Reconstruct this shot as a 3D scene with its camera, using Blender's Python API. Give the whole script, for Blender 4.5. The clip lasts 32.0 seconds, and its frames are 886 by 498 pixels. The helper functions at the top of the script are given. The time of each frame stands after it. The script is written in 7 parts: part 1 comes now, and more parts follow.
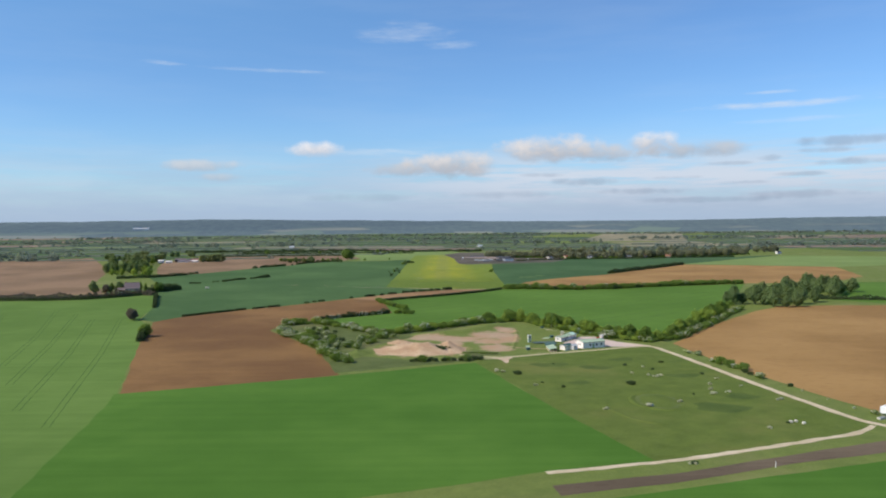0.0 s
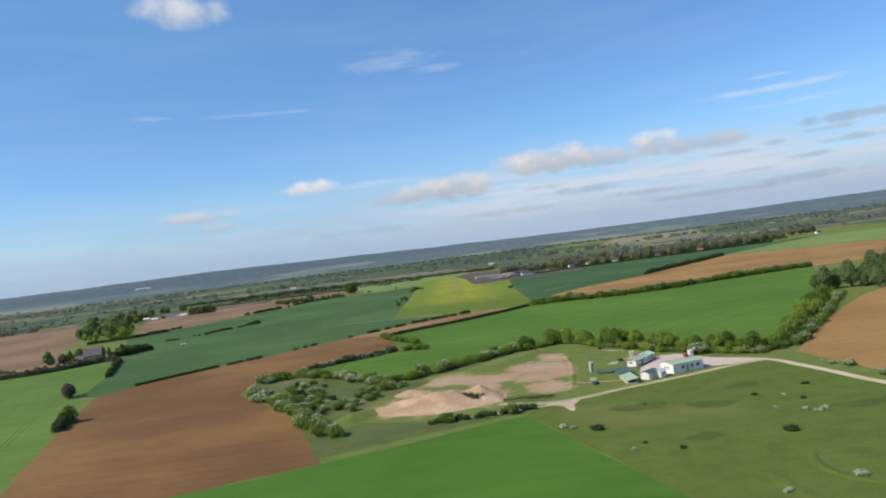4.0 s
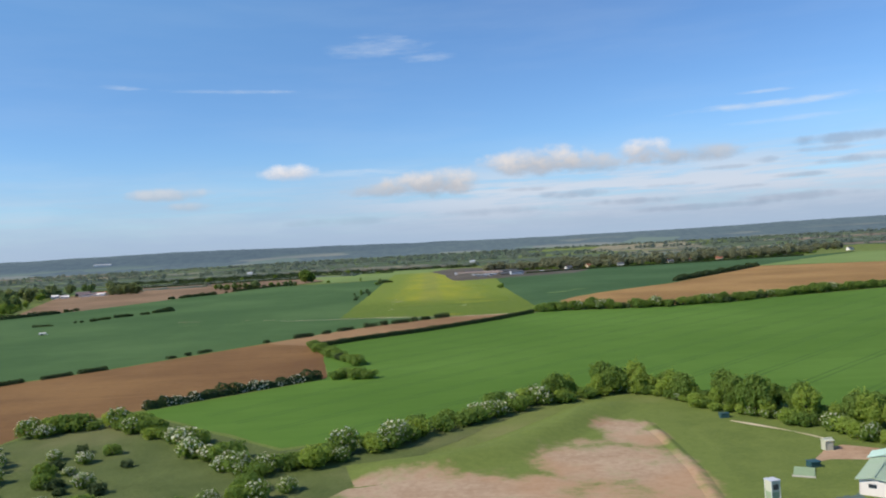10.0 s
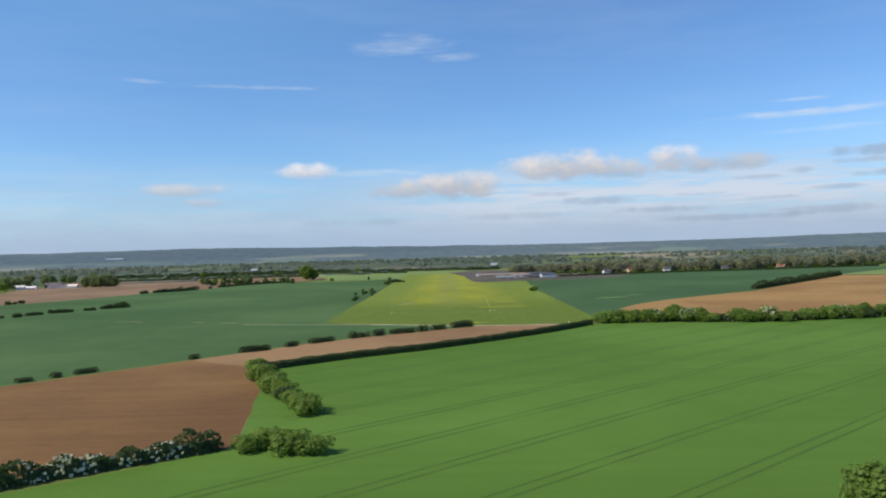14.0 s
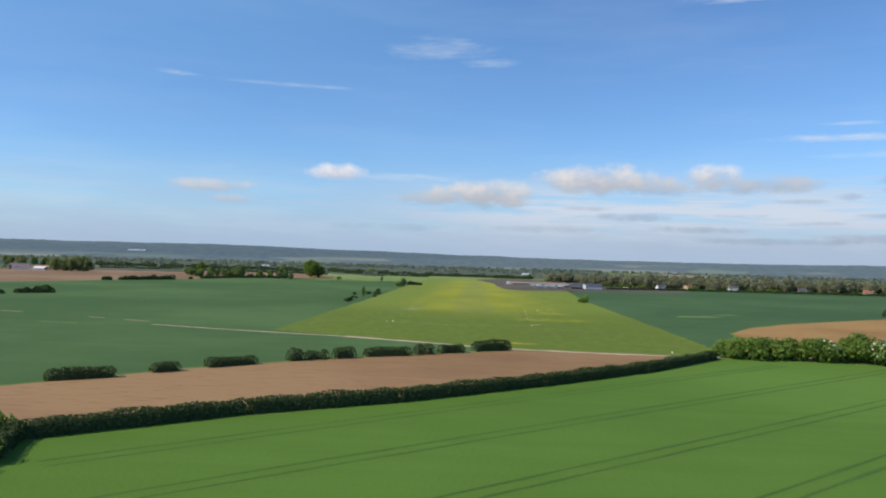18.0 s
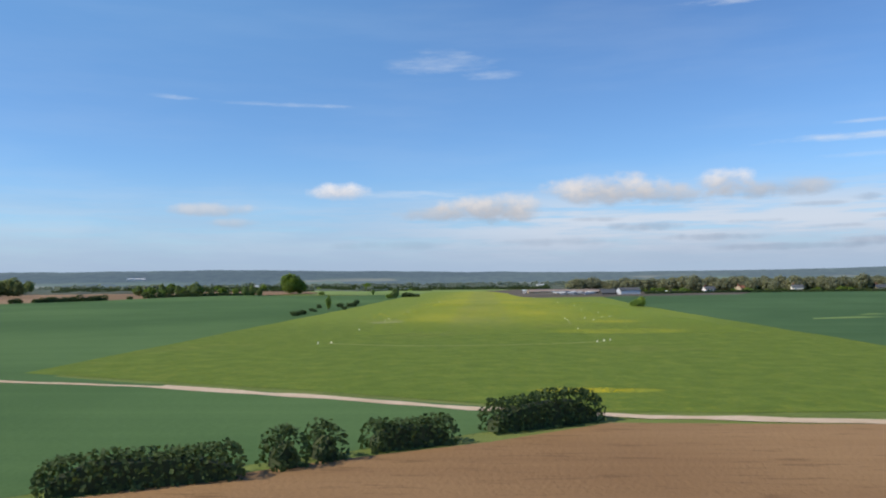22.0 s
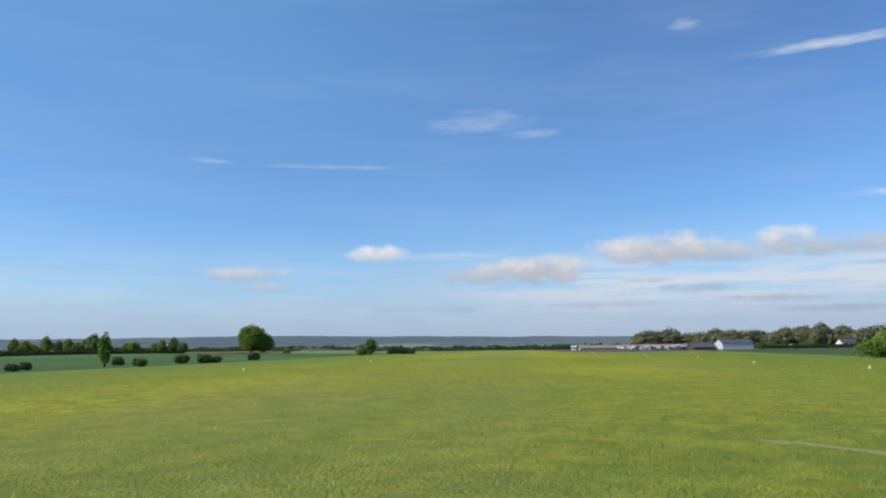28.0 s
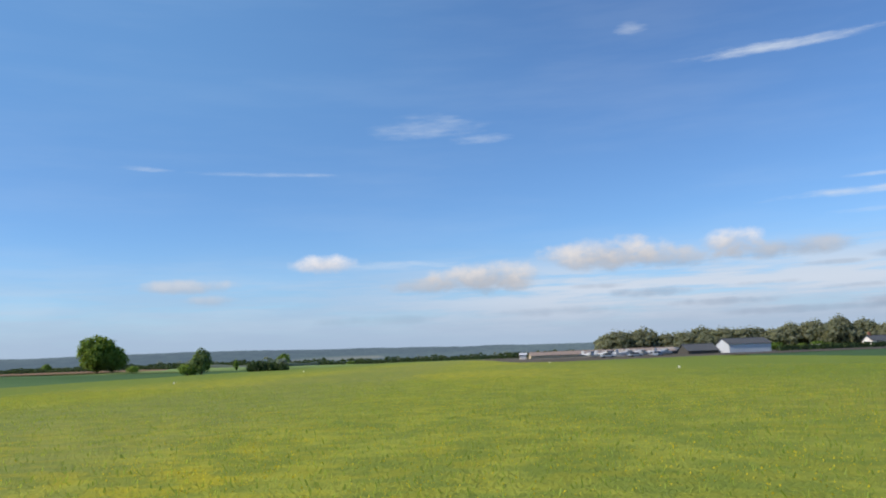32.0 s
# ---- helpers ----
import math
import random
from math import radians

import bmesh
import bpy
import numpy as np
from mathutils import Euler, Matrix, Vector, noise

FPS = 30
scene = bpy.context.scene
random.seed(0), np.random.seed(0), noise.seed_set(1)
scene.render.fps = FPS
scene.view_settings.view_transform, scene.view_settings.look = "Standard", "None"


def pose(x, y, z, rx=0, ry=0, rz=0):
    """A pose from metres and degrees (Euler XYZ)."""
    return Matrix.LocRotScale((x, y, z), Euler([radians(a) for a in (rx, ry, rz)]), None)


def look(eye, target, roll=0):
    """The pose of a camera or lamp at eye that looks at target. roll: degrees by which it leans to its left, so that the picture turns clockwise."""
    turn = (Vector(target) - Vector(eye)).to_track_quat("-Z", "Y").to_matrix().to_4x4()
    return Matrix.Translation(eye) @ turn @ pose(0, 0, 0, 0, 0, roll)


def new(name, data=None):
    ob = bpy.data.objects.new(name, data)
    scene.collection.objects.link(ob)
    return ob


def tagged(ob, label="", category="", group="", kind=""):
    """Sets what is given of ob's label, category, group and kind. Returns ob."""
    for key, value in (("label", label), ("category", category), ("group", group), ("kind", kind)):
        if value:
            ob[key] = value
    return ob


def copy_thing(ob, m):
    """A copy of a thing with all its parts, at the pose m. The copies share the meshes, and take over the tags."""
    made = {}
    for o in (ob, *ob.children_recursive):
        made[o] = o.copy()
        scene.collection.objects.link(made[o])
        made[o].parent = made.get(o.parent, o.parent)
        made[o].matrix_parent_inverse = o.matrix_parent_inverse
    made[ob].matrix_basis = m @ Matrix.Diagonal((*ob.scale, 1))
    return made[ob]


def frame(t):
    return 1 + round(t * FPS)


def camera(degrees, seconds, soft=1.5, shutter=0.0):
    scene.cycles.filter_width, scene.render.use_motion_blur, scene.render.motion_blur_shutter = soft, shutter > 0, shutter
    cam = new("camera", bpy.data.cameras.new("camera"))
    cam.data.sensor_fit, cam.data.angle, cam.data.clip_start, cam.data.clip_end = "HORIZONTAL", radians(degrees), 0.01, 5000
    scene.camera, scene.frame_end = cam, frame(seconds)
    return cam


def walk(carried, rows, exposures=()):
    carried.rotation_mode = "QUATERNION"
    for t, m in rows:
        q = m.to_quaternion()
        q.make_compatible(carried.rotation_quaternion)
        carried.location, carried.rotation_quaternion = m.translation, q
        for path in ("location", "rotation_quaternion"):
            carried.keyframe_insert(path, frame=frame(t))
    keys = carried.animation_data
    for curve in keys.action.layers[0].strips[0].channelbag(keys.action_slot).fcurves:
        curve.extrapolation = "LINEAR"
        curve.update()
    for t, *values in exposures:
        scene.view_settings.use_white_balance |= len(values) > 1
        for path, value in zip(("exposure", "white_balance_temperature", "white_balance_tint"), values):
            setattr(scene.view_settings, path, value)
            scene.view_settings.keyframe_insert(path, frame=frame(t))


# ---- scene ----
# ---- camera ----
cam = camera(60.0, 32.0, soft=2.0)
PATH = [
    (0, pose(0.01, -0.00, 54.86, 87.95, 0.51, 0.03)),
    (0.5, pose(-0.16, 12.16, 53.45, 88.47, 0.03, 0.55)),
    (1, pose(-0.39, 24.31, 52.17, 88.97, 1.02, 1.28)),
    (1.5, pose(-0.71, 36.43, 50.95, 89.37, 2.22, 1.51)),
    (2, pose(-1.15, 48.55, 49.81, 89.09, 3.64, 1.69)),
    (2.5, pose(-1.57, 60.68, 48.77, 89.43, 4.58, 1.75)),
    (3, pose(-1.96, 72.82, 47.66, 89.63, 6.25, 1.17)),
    (3.5, pose(-2.24, 85.05, 46.61, 89.87, 7.51, 0.52)),
    (5.5, pose(-2.60, 135.65, 43.28, 89.93, 0.85, -0.17)),
    (6, pose(-2.48, 148.44, 42.68, 88.43, -2.02, -0.16)),
    (6.5, pose(-2.44, 161.24, 41.87, 88.80, 0.56, 2.62)),
    (7, pose(-2.41, 174.12, 40.95, 88.47, 3.92, 1.41)),
    (7.5, pose(-2.29, 187.04, 39.96, 89.00, 5.42, 1.94)),
    (8, pose(-2.24, 200.04, 38.91, 88.25, 2.43, 1.32)),
    (8.5, pose(-2.27, 213.04, 37.71, 88.58, 1.94, 0.37)),
    (9, pose(-2.27, 226.08, 36.43, 88.59, 3.08, -1.22)),
    (9.5, pose(-2.20, 239.13, 35.29, 89.10, 4.02, -1.67)),
    (10, pose(-2.17, 252.17, 34.12, 89.74, 3.23, -1.15)),
    (10.5, pose(-2.33, 265.23, 32.97, 89.49, 0.47, -0.35)),
    (11, pose(-2.44, 278.30, 31.80, 88.93, 3.34, 0.01)),
    (11.5, pose(-2.28, 291.39, 30.65, 89.26, 3.46, 0.89)),
    (12, pose(-2.18, 304.45, 29.52, 90.16, 1.33, 1.52)),
    (12.5, pose(-2.15, 317.55, 28.54, 89.85, -2.33, 1.37)),
    (13, pose(-2.11, 330.67, 27.57, 89.50, -0.69, -0.22)),
    (13.5, pose(-1.98, 343.81, 26.61, 89.48, 1.19, -0.84)),
    (14, pose(-1.83, 356.96, 25.63, 90.20, 1.59, 0.27)),
    (14.5, pose(-1.77, 370.09, 24.58, 90.45, -0.34, 0.56)),
    (16.5, pose(-1.14, 422.80, 20.48, 90.21, -0.16, 3.37)),
    (17, pose(-1.17, 435.94, 19.49, 91.28, -0.99, 5.11)),
    (17.5, pose(-1.19, 449.03, 18.40, 91.38, -2.12, 2.89)),
    (18, pose(-1.25, 462.11, 17.34, 90.99, -1.65, 2.34)),
    (18.5, pose(-1.35, 475.28, 16.24, 89.82, 1.24, 3.31)),
    (19, pose(-1.63, 488.50, 15.16, 90.41, 3.62, 5.81)),
    (19.5, pose(-1.77, 501.64, 14.00, 92.31, 6.21, 6.55)),
    (20, pose(-1.65, 514.66, 12.93, 92.42, 4.89, 4.62)),
    (20.5, pose(-1.57, 527.68, 12.14, 91.35, 0.96, 2.61)),
    (21, pose(-1.46, 540.74, 11.32, 90.73, 0.19, 1.71)),
    (21.5, pose(-1.21, 553.89, 10.26, 91.11, -0.69, 2.30)),
    (22, pose(-1.02, 567.06, 9.12, 92.43, 0.56, 3.02)),
    (22.5, pose(-0.86, 580.22, 8.02, 93.72, -2.17, 4.71)),
    (23, pose(-0.75, 593.30, 7.09, 93.58, -2.54, 4.59)),
    (23.5, pose(-0.60, 606.30, 6.35, 92.63, -1.12, 3.71)),
    (24, pose(-0.29, 619.23, 5.77, 93.64, 3.21, 5.87)),
    (24.5, pose(0.15, 632.15, 5.17, 94.45, 2.80, 6.62)),
    (26.5, pose(0.56, 684.74, 3.25, 95.45, -0.42, 6.05)),
    (27, pose(1.91, 697.51, 2.78, 95.95, -2.70, 7.35)),
    (27.5, pose(3.58, 710.06, 2.30, 97.74, -1.71, 6.63)),
    (28, pose(5.53, 722.25, 1.93, 97.42, 0.77, 6.36)),
    (28.5, pose(8.11, 734.16, 1.65, 98.39, -0.70, 6.52)),
    (29, pose(10.19, 746.22, 1.97, 100.14, -3.21, 6.02)),
    (29.5, pose(10.65, 758.35, 1.98, 97.94, 1.16, 5.60)),
    (30, pose(10.51, 770.49, 1.87, 98.85, 1.40, 6.59)),
    (30.5, pose(10.77, 782.60, 1.82, 97.85, -1.98, 5.37)),
    (31, pose(11.25, 794.70, 1.75, 98.22, -0.14, 4.69)),
    (31.5, pose(11.80, 806.83, 1.68, 98.27, 2.47, 3.88)),
    (32, pose(12.39, 818.97, 1.65, 98.14, 2.17, 2.92)),
]
walk(cam, PATH, exposures=[(0.0, 0.0), (32.0, 0.0)])

from mathutils import geometry as plan

# ---- sky, sun ----
SUN_DIR = Vector((-0.94, -0.34, 0.0)).normalized()
SUN_ELEV = radians(42)
world = bpy.data.worlds.new("sky")
scene.world = world
world.use_nodes = True
wn = world.node_tree
sky = wn.nodes.new("ShaderNodeTexSky")
sky.sky_type = "NISHITA"
sky.sun_disc = False
sky.sun_elevation = SUN_ELEV
sky.sun_rotation = math.atan2(SUN_DIR.x, SUN_DIR.y)
sky.altitude = 100
sky.air_density = 1.0
sky.dust_density = 0.15
sky.ozone_density = 3.0
wn.nodes["Background"].inputs["Strength"].default_value = 0.118
tint = wn.nodes.new("ShaderNodeMix")
tint.data_type, tint.blend_type = "RGBA", "MULTIPLY"
tint.inputs[0].default_value = 1.0
tint.inputs[7].default_value = (0.73, 0.97, 1.24, 1.0)
wn.links.new(sky.outputs[0], tint.inputs[6])
wn.links.new(tint.outputs[2], wn.nodes["Background"].inputs["Color"])

sun_data = bpy.data.lights.new("sun", "SUN")
sun_data.energy = 4.5
sun_data.angle = radians(0.53)
sun_data.color = (1.0, 0.90, 0.76)
sun_at = Vector((SUN_DIR.x * math.cos(SUN_ELEV), SUN_DIR.y * math.cos(SUN_ELEV), math.sin(SUN_ELEV)))
new("sun", sun_data).matrix_world = look(sun_at * 500, (0, 0, 0))

# ---- materials ----
MATS = {}


class Nodes:
    """A small builder for node materials."""

    def __init__(self, name):
        self.mat = bpy.data.materials.new(name)
        self.mat.use_nodes = True
        self.tree = self.mat.node_tree
        self.bsdf = self.tree.nodes["Principled BSDF"]
        self.out = self.tree.nodes["Material Output"]
        MATS[name] = self.mat

    def add(self, kind):
        return self.tree.nodes.new(kind)

    def put(self, value, socket):
        if isinstance(value, bpy.types.NodeSocket):
            self.tree.links.new(value, socket)
        else:
            socket.default_value = value

    def math(self, op, a, b=0.0, clamp=False):
        n = self.add("ShaderNodeMath")
        n.operation, n.use_clamp = op, clamp
        self.put(a, n.inputs[0]), self.put(b, n.inputs[1])
        return n.outputs[0]

    def mix(self, fac, a, b, blend="MIX"):
        n = self.add("ShaderNodeMix")
        n.data_type, n.blend_type = "RGBA", blend
        self.put(fac, n.inputs[0]), self.put(a, n.inputs[6]), self.put(b, n.inputs[7])
        return n.outputs[2]

    def place(self, scale=(1, 1, 1), turn=0.0):
        """World position, scaled and turned about z (degrees)."""
        n = self.add("ShaderNodeMapping")
        n.inputs["Rotation"].default_value = (0, 0, radians(turn))
        n.inputs["Scale"].default_value = scale
        self.tree.links.new(self.add("ShaderNodeNewGeometry").outputs["Position"], n.inputs["Vector"])
        return n.outputs[0]

    def noise(self, scale, detail=4.0, rough=0.55, at=None):
        n = self.add("ShaderNodeTexNoise")
        n.inputs["Scale"].default_value, n.inputs["Detail"].default_value, n.inputs["Roughness"].default_value = scale, detail, rough
        self.tree.links.new(at or self.place(), n.inputs["Vector"])
        return n.outputs["Fac"]

    def ramp(self, fac, lo, hi, a=0.0, b=1.0):
        n = self.add("ShaderNodeMapRange")
        n.interpolation_type = "SMOOTHSTEP"
        self.put(fac, n.inputs[0])
        n.inputs[1].default_value, n.inputs[2].default_value, n.inputs[3].default_value, n.inputs[4].default_value = lo, hi, a, b
        return n.outputs[0]

    def bump(self, height, strength, distance):
        n = self.add("ShaderNodeBump")
        n.inputs["Strength"].default_value, n.inputs["Distance"].default_value = strength, distance
        self.put(height, n.inputs["Height"])
        self.tree.links.new(n.outputs[0], self.bsdf.inputs["Normal"])

    def finish(self, colour, rough=0.9, metal=0.0, spec=0.2):
        self.put(colour, self.bsdf.inputs["Base Color"])
        self.put(rough, self.bsdf.inputs["Roughness"])
        self.bsdf.inputs["Metallic"].default_value = metal
        self.bsdf.inputs["Specular IOR Level"].default_value = spec
        return self.mat


def rgb(r, g, b):
    return (r, g, b, 1.0)


def soil_mat(name, dark, light, furrow_turn, patch=0.012):
    """Worked earth: drill rows, damp and dry patches, clods."""
    m = Nodes(name)
    big = m.ramp(m.noise(patch, 3), 0.35, 0.68)
    mid = m.noise(0.16, 4)
    rows = m.noise(1.0, 2, at=m.place((0.012, 0.55, 1), furrow_turn))
    fine = m.noise(3.5, 3)
    f = m.math("ADD", m.math("MULTIPLY", big, 0.5), m.math("MULTIPLY", m.math("ADD", m.math("MULTIPLY", mid, 0.35), m.math("ADD", m.math("MULTIPLY", rows, 0.8), m.math("MULTIPLY", fine, 0.25))), 0.55))
    clods = m.ramp(m.noise(1.0, 5, 0.7, m.place((0.22, 1.3, 1), furrow_turn)), 0.54, 0.66)
    col = m.mix(m.ramp(f, 0.25, 0.95), rgb(*dark), rgb(*light))
    col = m.mix(m.math("MULTIPLY", clods, 0.55), col, rgb(dark[0] * 0.55, dark[1] * 0.52, dark[2] * 0.5))
    m.bump(m.math("ADD", fine, m.math("MULTIPLY", rows, 0.8)), 0.6, 0.12)
    return m.finish(col, 0.95)


def crop_mat(name, dark, light, row_turn, patch=0.01, streak=0.6):
    """Young cereal: drill rows, thin and lush patches."""
    m = Nodes(name)
    big = m.ramp(m.noise(patch, 4), 0.33, 0.7)
    mid = m.noise(0.09, 4)
    rows = m.noise(1.0, 3, at=m.place((0.008, 0.30, 1), row_turn))
    fine = m.noise(2.2, 4)
    f = m.math("ADD", m.math("MULTIPLY", big, 0.28), m.math("ADD", m.math("MULTIPLY", mid, 0.26), m.math("ADD", m.math("MULTIPLY", rows, streak * 0.5), m.math("MULTIPLY", fine, 0.22))))
    m.bump(fine, 0.3, 0.2)
    return m.finish(m.mix(m.ramp(f, 0.3, 0.85), rgb(*dark), rgb(*light)), 0.9, spec=0.05)


def grass_mat(name, dark, light, dry, dry_amount=0.3):
    """Rough grazed or mown grass with dry and worn patches."""
    m = Nodes(name)
    big = m.noise(0.02, 4, 0.6)
    mid = m.noise(0.14, 5, 0.65)
    fine = m.noise(1.6, 5, 0.7)
    blades = m.noise(9.0, 2)
    f = m.math("ADD", m.math("MULTIPLY", mid, 0.45), m.math("ADD", m.math("MULTIPLY", fine, 0.4), m.math("MULTIPLY", blades, 0.2)))
    c = m.mix(m.ramp(f, 0.32, 0.75), rgb(*dark), rgb(*light))
    c = m.mix(m.math("MULTIPLY", m.ramp(big, 0.5, 0.72), dry_amount), c, rgb(*dry))
    m.bump(m.math("ADD", fine, blades), 0.7, 0.12)
    return m.finish(c, 0.9, spec=0.12)


def stony_mat(name, dark, light, spot):
    """Gravel, chalk and sand."""
    m = Nodes(name)
    a, b, c = m.noise(0.12, 5, 0.6), m.noise(1.1, 4, 0.6), m.noise(7.0, 3)
    col = m.mix(m.ramp(m.math("ADD", m.math("MULTIPLY", a, 0.6), m.math("MULTIPLY", b, 0.4)), 0.35, 0.68), rgb(*dark), rgb(*light))
    col = m.mix(m.math("MULTIPLY", m.ramp(b, 0.56, 0.7), 0.45), col, rgb(*spot))
    m.bump(m.math("ADD", b, c), 0.6, 0.08)
    return m.finish(col, 0.95, spec=0.15)


def leaf_mat(name, dark, light, thin=0.3):
    """Foliage: each leaf clump and each plant differs a little; light shines through."""
    m = Nodes(name)
    info = m.add("ShaderNodeObjectInfo")
    geo = m.add("ShaderNodeNewGeometry")
    f = m.math("ADD", m.math("MULTIPLY", geo.outputs["Random Per Island"], 0.6), m.math("MULTIPLY", info.outputs["Random"], 0.4))
    col = m.mix(f, rgb(*dark), rgb(*light))
    m.finish(col, 0.75, spec=0.2)
    t = m.add("ShaderNodeBsdfTranslucent")
    m.put(m.mix(0.5, col, rgb(light[0] * 1.3, light[1] * 1.2, light[2] * 0.6)), t.inputs["Color"])
    s = m.add("ShaderNodeMixShader")
    s.inputs[0].default_value = thin
    m.tree.links.new(m.bsdf.outputs[0], s.inputs[1]), m.tree.links.new(t.outputs[0], s.inputs[2])
    m.tree.links.new(s.outputs[0], m.out.inputs["Surface"])
    return m.mat


def plain_mat(name, colour, worn, rough=0.6, metal=0.0, scale=0.8, amount=0.5, relief=0.0):
    """Painted or raw building surfaces with grime and weathering."""
    m = Nodes(name)
    a, b = m.noise(scale, 5, 0.6), m.noise(scale * 9, 3)
    streaks = m.noise(1.0, 3, at=m.place((2.2, 2.2, 0.25)))
    f = m.math("MULTIPLY", m.ramp(m.math("ADD", m.math("MULTIPLY", a, 0.55), m.math("MULTIPLY", streaks, 0.45)), 0.45, 0.72), amount)
    col = m.mix(f, rgb(*colour), rgb(*worn))
    col = m.mix(m.math("MULTIPLY", b, 0.12), col, rgb(*worn))
    if relief:
        m.bump(b, 0.4, relief)
    return m.finish(col, m.ramp(b, 0.2, 0.8, rough - 0.1, rough + 0.12), metal, 0.35)


M_GROUND = grass_mat("rough_grass", (0.105, 0.145, 0.032), (0.195, 0.24, 0.058), (0.28, 0.24, 0.11), 0.4)
M_PASTURE = grass_mat("pasture_grass", (0.074, 0.112, 0.018), (0.155, 0.200, 0.040), (0.205, 0.20, 0.06), 0.6)
def airstrip_mat():
    m = Nodes("mown_airstrip_grass")
    big, mid, fine, blades = m.noise(0.03, 4, 0.6), m.noise(0.35, 5, 0.65), m.noise(2.4, 5, 0.7), m.noise(14.0, 3)
    f = m.math("ADD", m.math("MULTIPLY", mid, 0.4), m.math("ADD", m.math("MULTIPLY", fine, 0.4), m.math("MULTIPLY", blades, 0.25)))
    c = m.mix(m.ramp(f, 0.32, 0.75), rgb(0.083, 0.132, 0.016), rgb(0.166, 0.228, 0.037))
    where = m.add("ShaderNodeSeparateXYZ")
    m.tree.links.new(m.place(), where.inputs[0])
    off = m.math("ABSOLUTE", m.math("SUBTRACT", where.outputs[0], 2.0))
    swath = m.math("MULTIPLY", m.ramp(off, 38, 9), m.ramp(where.outputs[1], 705, 770))
    for bx, by, rx, ry in ((23, 706, 14, 8), (25, 738, 10, 6), (-14, 750, 12, 6), (8, 631.5, 6.5, 1.7)):
        dx, dy = m.math("DIVIDE", m.math("SUBTRACT", where.outputs[0], bx), rx), m.math("DIVIDE", m.math("SUBTRACT", where.outputs[1], by), ry)
        near = m.math("SUBTRACT", 1.0, m.math("ADD", m.math("MULTIPLY", dx, dx), m.math("MULTIPLY", dy, dy)))
        swath = m.math("MAXIMUM", swath, m.math("MULTIPLY", m.ramp(near, 0.0, 0.7), 0.95))
    drift = m.ramp(m.noise(1.0, 5, 0.62, m.place((0.05, 0.022, 1), 8)), 0.40, 0.62)
    blotch = m.noise(0.32, 4, 0.6)
    tuft = m.noise(1.1, 4, 0.65)
    c = m.mix(m.math("MULTIPLY", m.ramp(blotch, 0.52, 0.38), 0.24), c, rgb(0.075, 0.118, 0.014))
    c = m.mix(m.math("MULTIPLY", m.ramp(blotch, 0.52, 0.66), 0.2), c, rgb(0.235, 0.255, 0.045))
    bloom = m.math("MULTIPLY", swath, m.math("ADD", 0.35, m.math("MULTIPLY", drift, 0.65)))
    c = m.mix(m.math("MULTIPLY", m.ramp(where.outputs[1], 700, 780), 0.5), c, rgb(0.215, 0.275, 0.044))
    c = m.mix(m.math("MULTIPLY", bloom, m.ramp(tuft, 0.44, 0.60, 0.22, 0.85)), c, rgb(0.43, 0.375, 0.022))
    lush = m.ramp(m.noise(0.62, 3, 0.55, m.place((1.0, 0.75, 1), 20)), 0.47, 0.60)
    c = m.mix(m.math("MULTIPLY", m.math("MULTIPLY", lush, m.math("ADD", 0.12, m.math("MULTIPLY", swath, 0.8))), m.ramp(fine, 0.35, 0.6, 0.2, 0.62)), c, rgb(0.37, 0.385, 0.05))
    c = m.mix(m.math("MULTIPLY", drift, m.ramp(tuft, 0.5, 0.66, 0.0, 0.16)), c, rgb(0.40, 0.36, 0.03))
    worn = m.math("MULTIPLY", m.ramp(m.math("ABSOLUTE", m.math("ADD", where.outputs[0], 1.5)), 10, 5), m.ramp(where.outputs[1], 690, 760))
    c = m.mix(m.math("MULTIPLY", worn, m.ramp(mid, 0.35, 0.65, 0.15, 0.55)), c, rgb(0.215, 0.235, 0.070))
    c = m.mix(m.math("MULTIPLY", m.ramp(big, 0.56, 0.74), 0.25), c, rgb(0.24, 0.22, 0.065))
    m.bump(m.math("ADD", fine, blades), 0.8, 0.1)
    return m.finish(c, 0.9, spec=0.1)


M_VERGE = grass_mat("long_verge_grass", (0.08, 0.115, 0.032), (0.165, 0.20, 0.06), (0.28, 0.24, 0.12), 0.5)
M_RUNWAY = airstrip_mat()
M_CROP_BRIGHT = crop_mat("bright_green_wheat", (0.084, 0.165, 0.026), (0.122, 0.222, 0.040), -42)
M_CROP_L = crop_mat("light_green_barley", (0.096, 0.170, 0.034), (0.150, 0.240, 0.056), 22)
M_CROP_G2 = crop_mat("fresh_green_crop", (0.062, 0.145, 0.020), (0.105, 0.210, 0.034), 28)
M_CROP_BLUE = crop_mat("blue_green_beans", (0.060, 0.116, 0.040), (0.100, 0.170, 0.060), -75)
M_CROP_DRY = crop_mat("pale_young_crop", (0.30, 0.33, 0.17), (0.42, 0.43, 0.24), 5, 0.01)
M_CROP_BLUE2 = crop_mat("dark_green_beans", (0.052, 0.104, 0.040), (0.085, 0.152, 0.062), 60)
M_CROP_PALE = crop_mat("pale_green_barley", (0.165, 0.235, 0.072), (0.225, 0.30, 0.10), 10)
M_SOIL_RED = soil_mat("red_brown_tilth", (0.148, 0.075, 0.026), (0.248, 0.137, 0.047), 30)
M_SOIL_TAN = soil_mat("tan_seedbed", (0.255, 0.145, 0.046), (0.372, 0.222, 0.077), -38)
M_SOIL_STRIP = soil_mat("dry_tan_seedbed", (0.205, 0.115, 0.050), (0.315, 0.192, 0.088), 40)
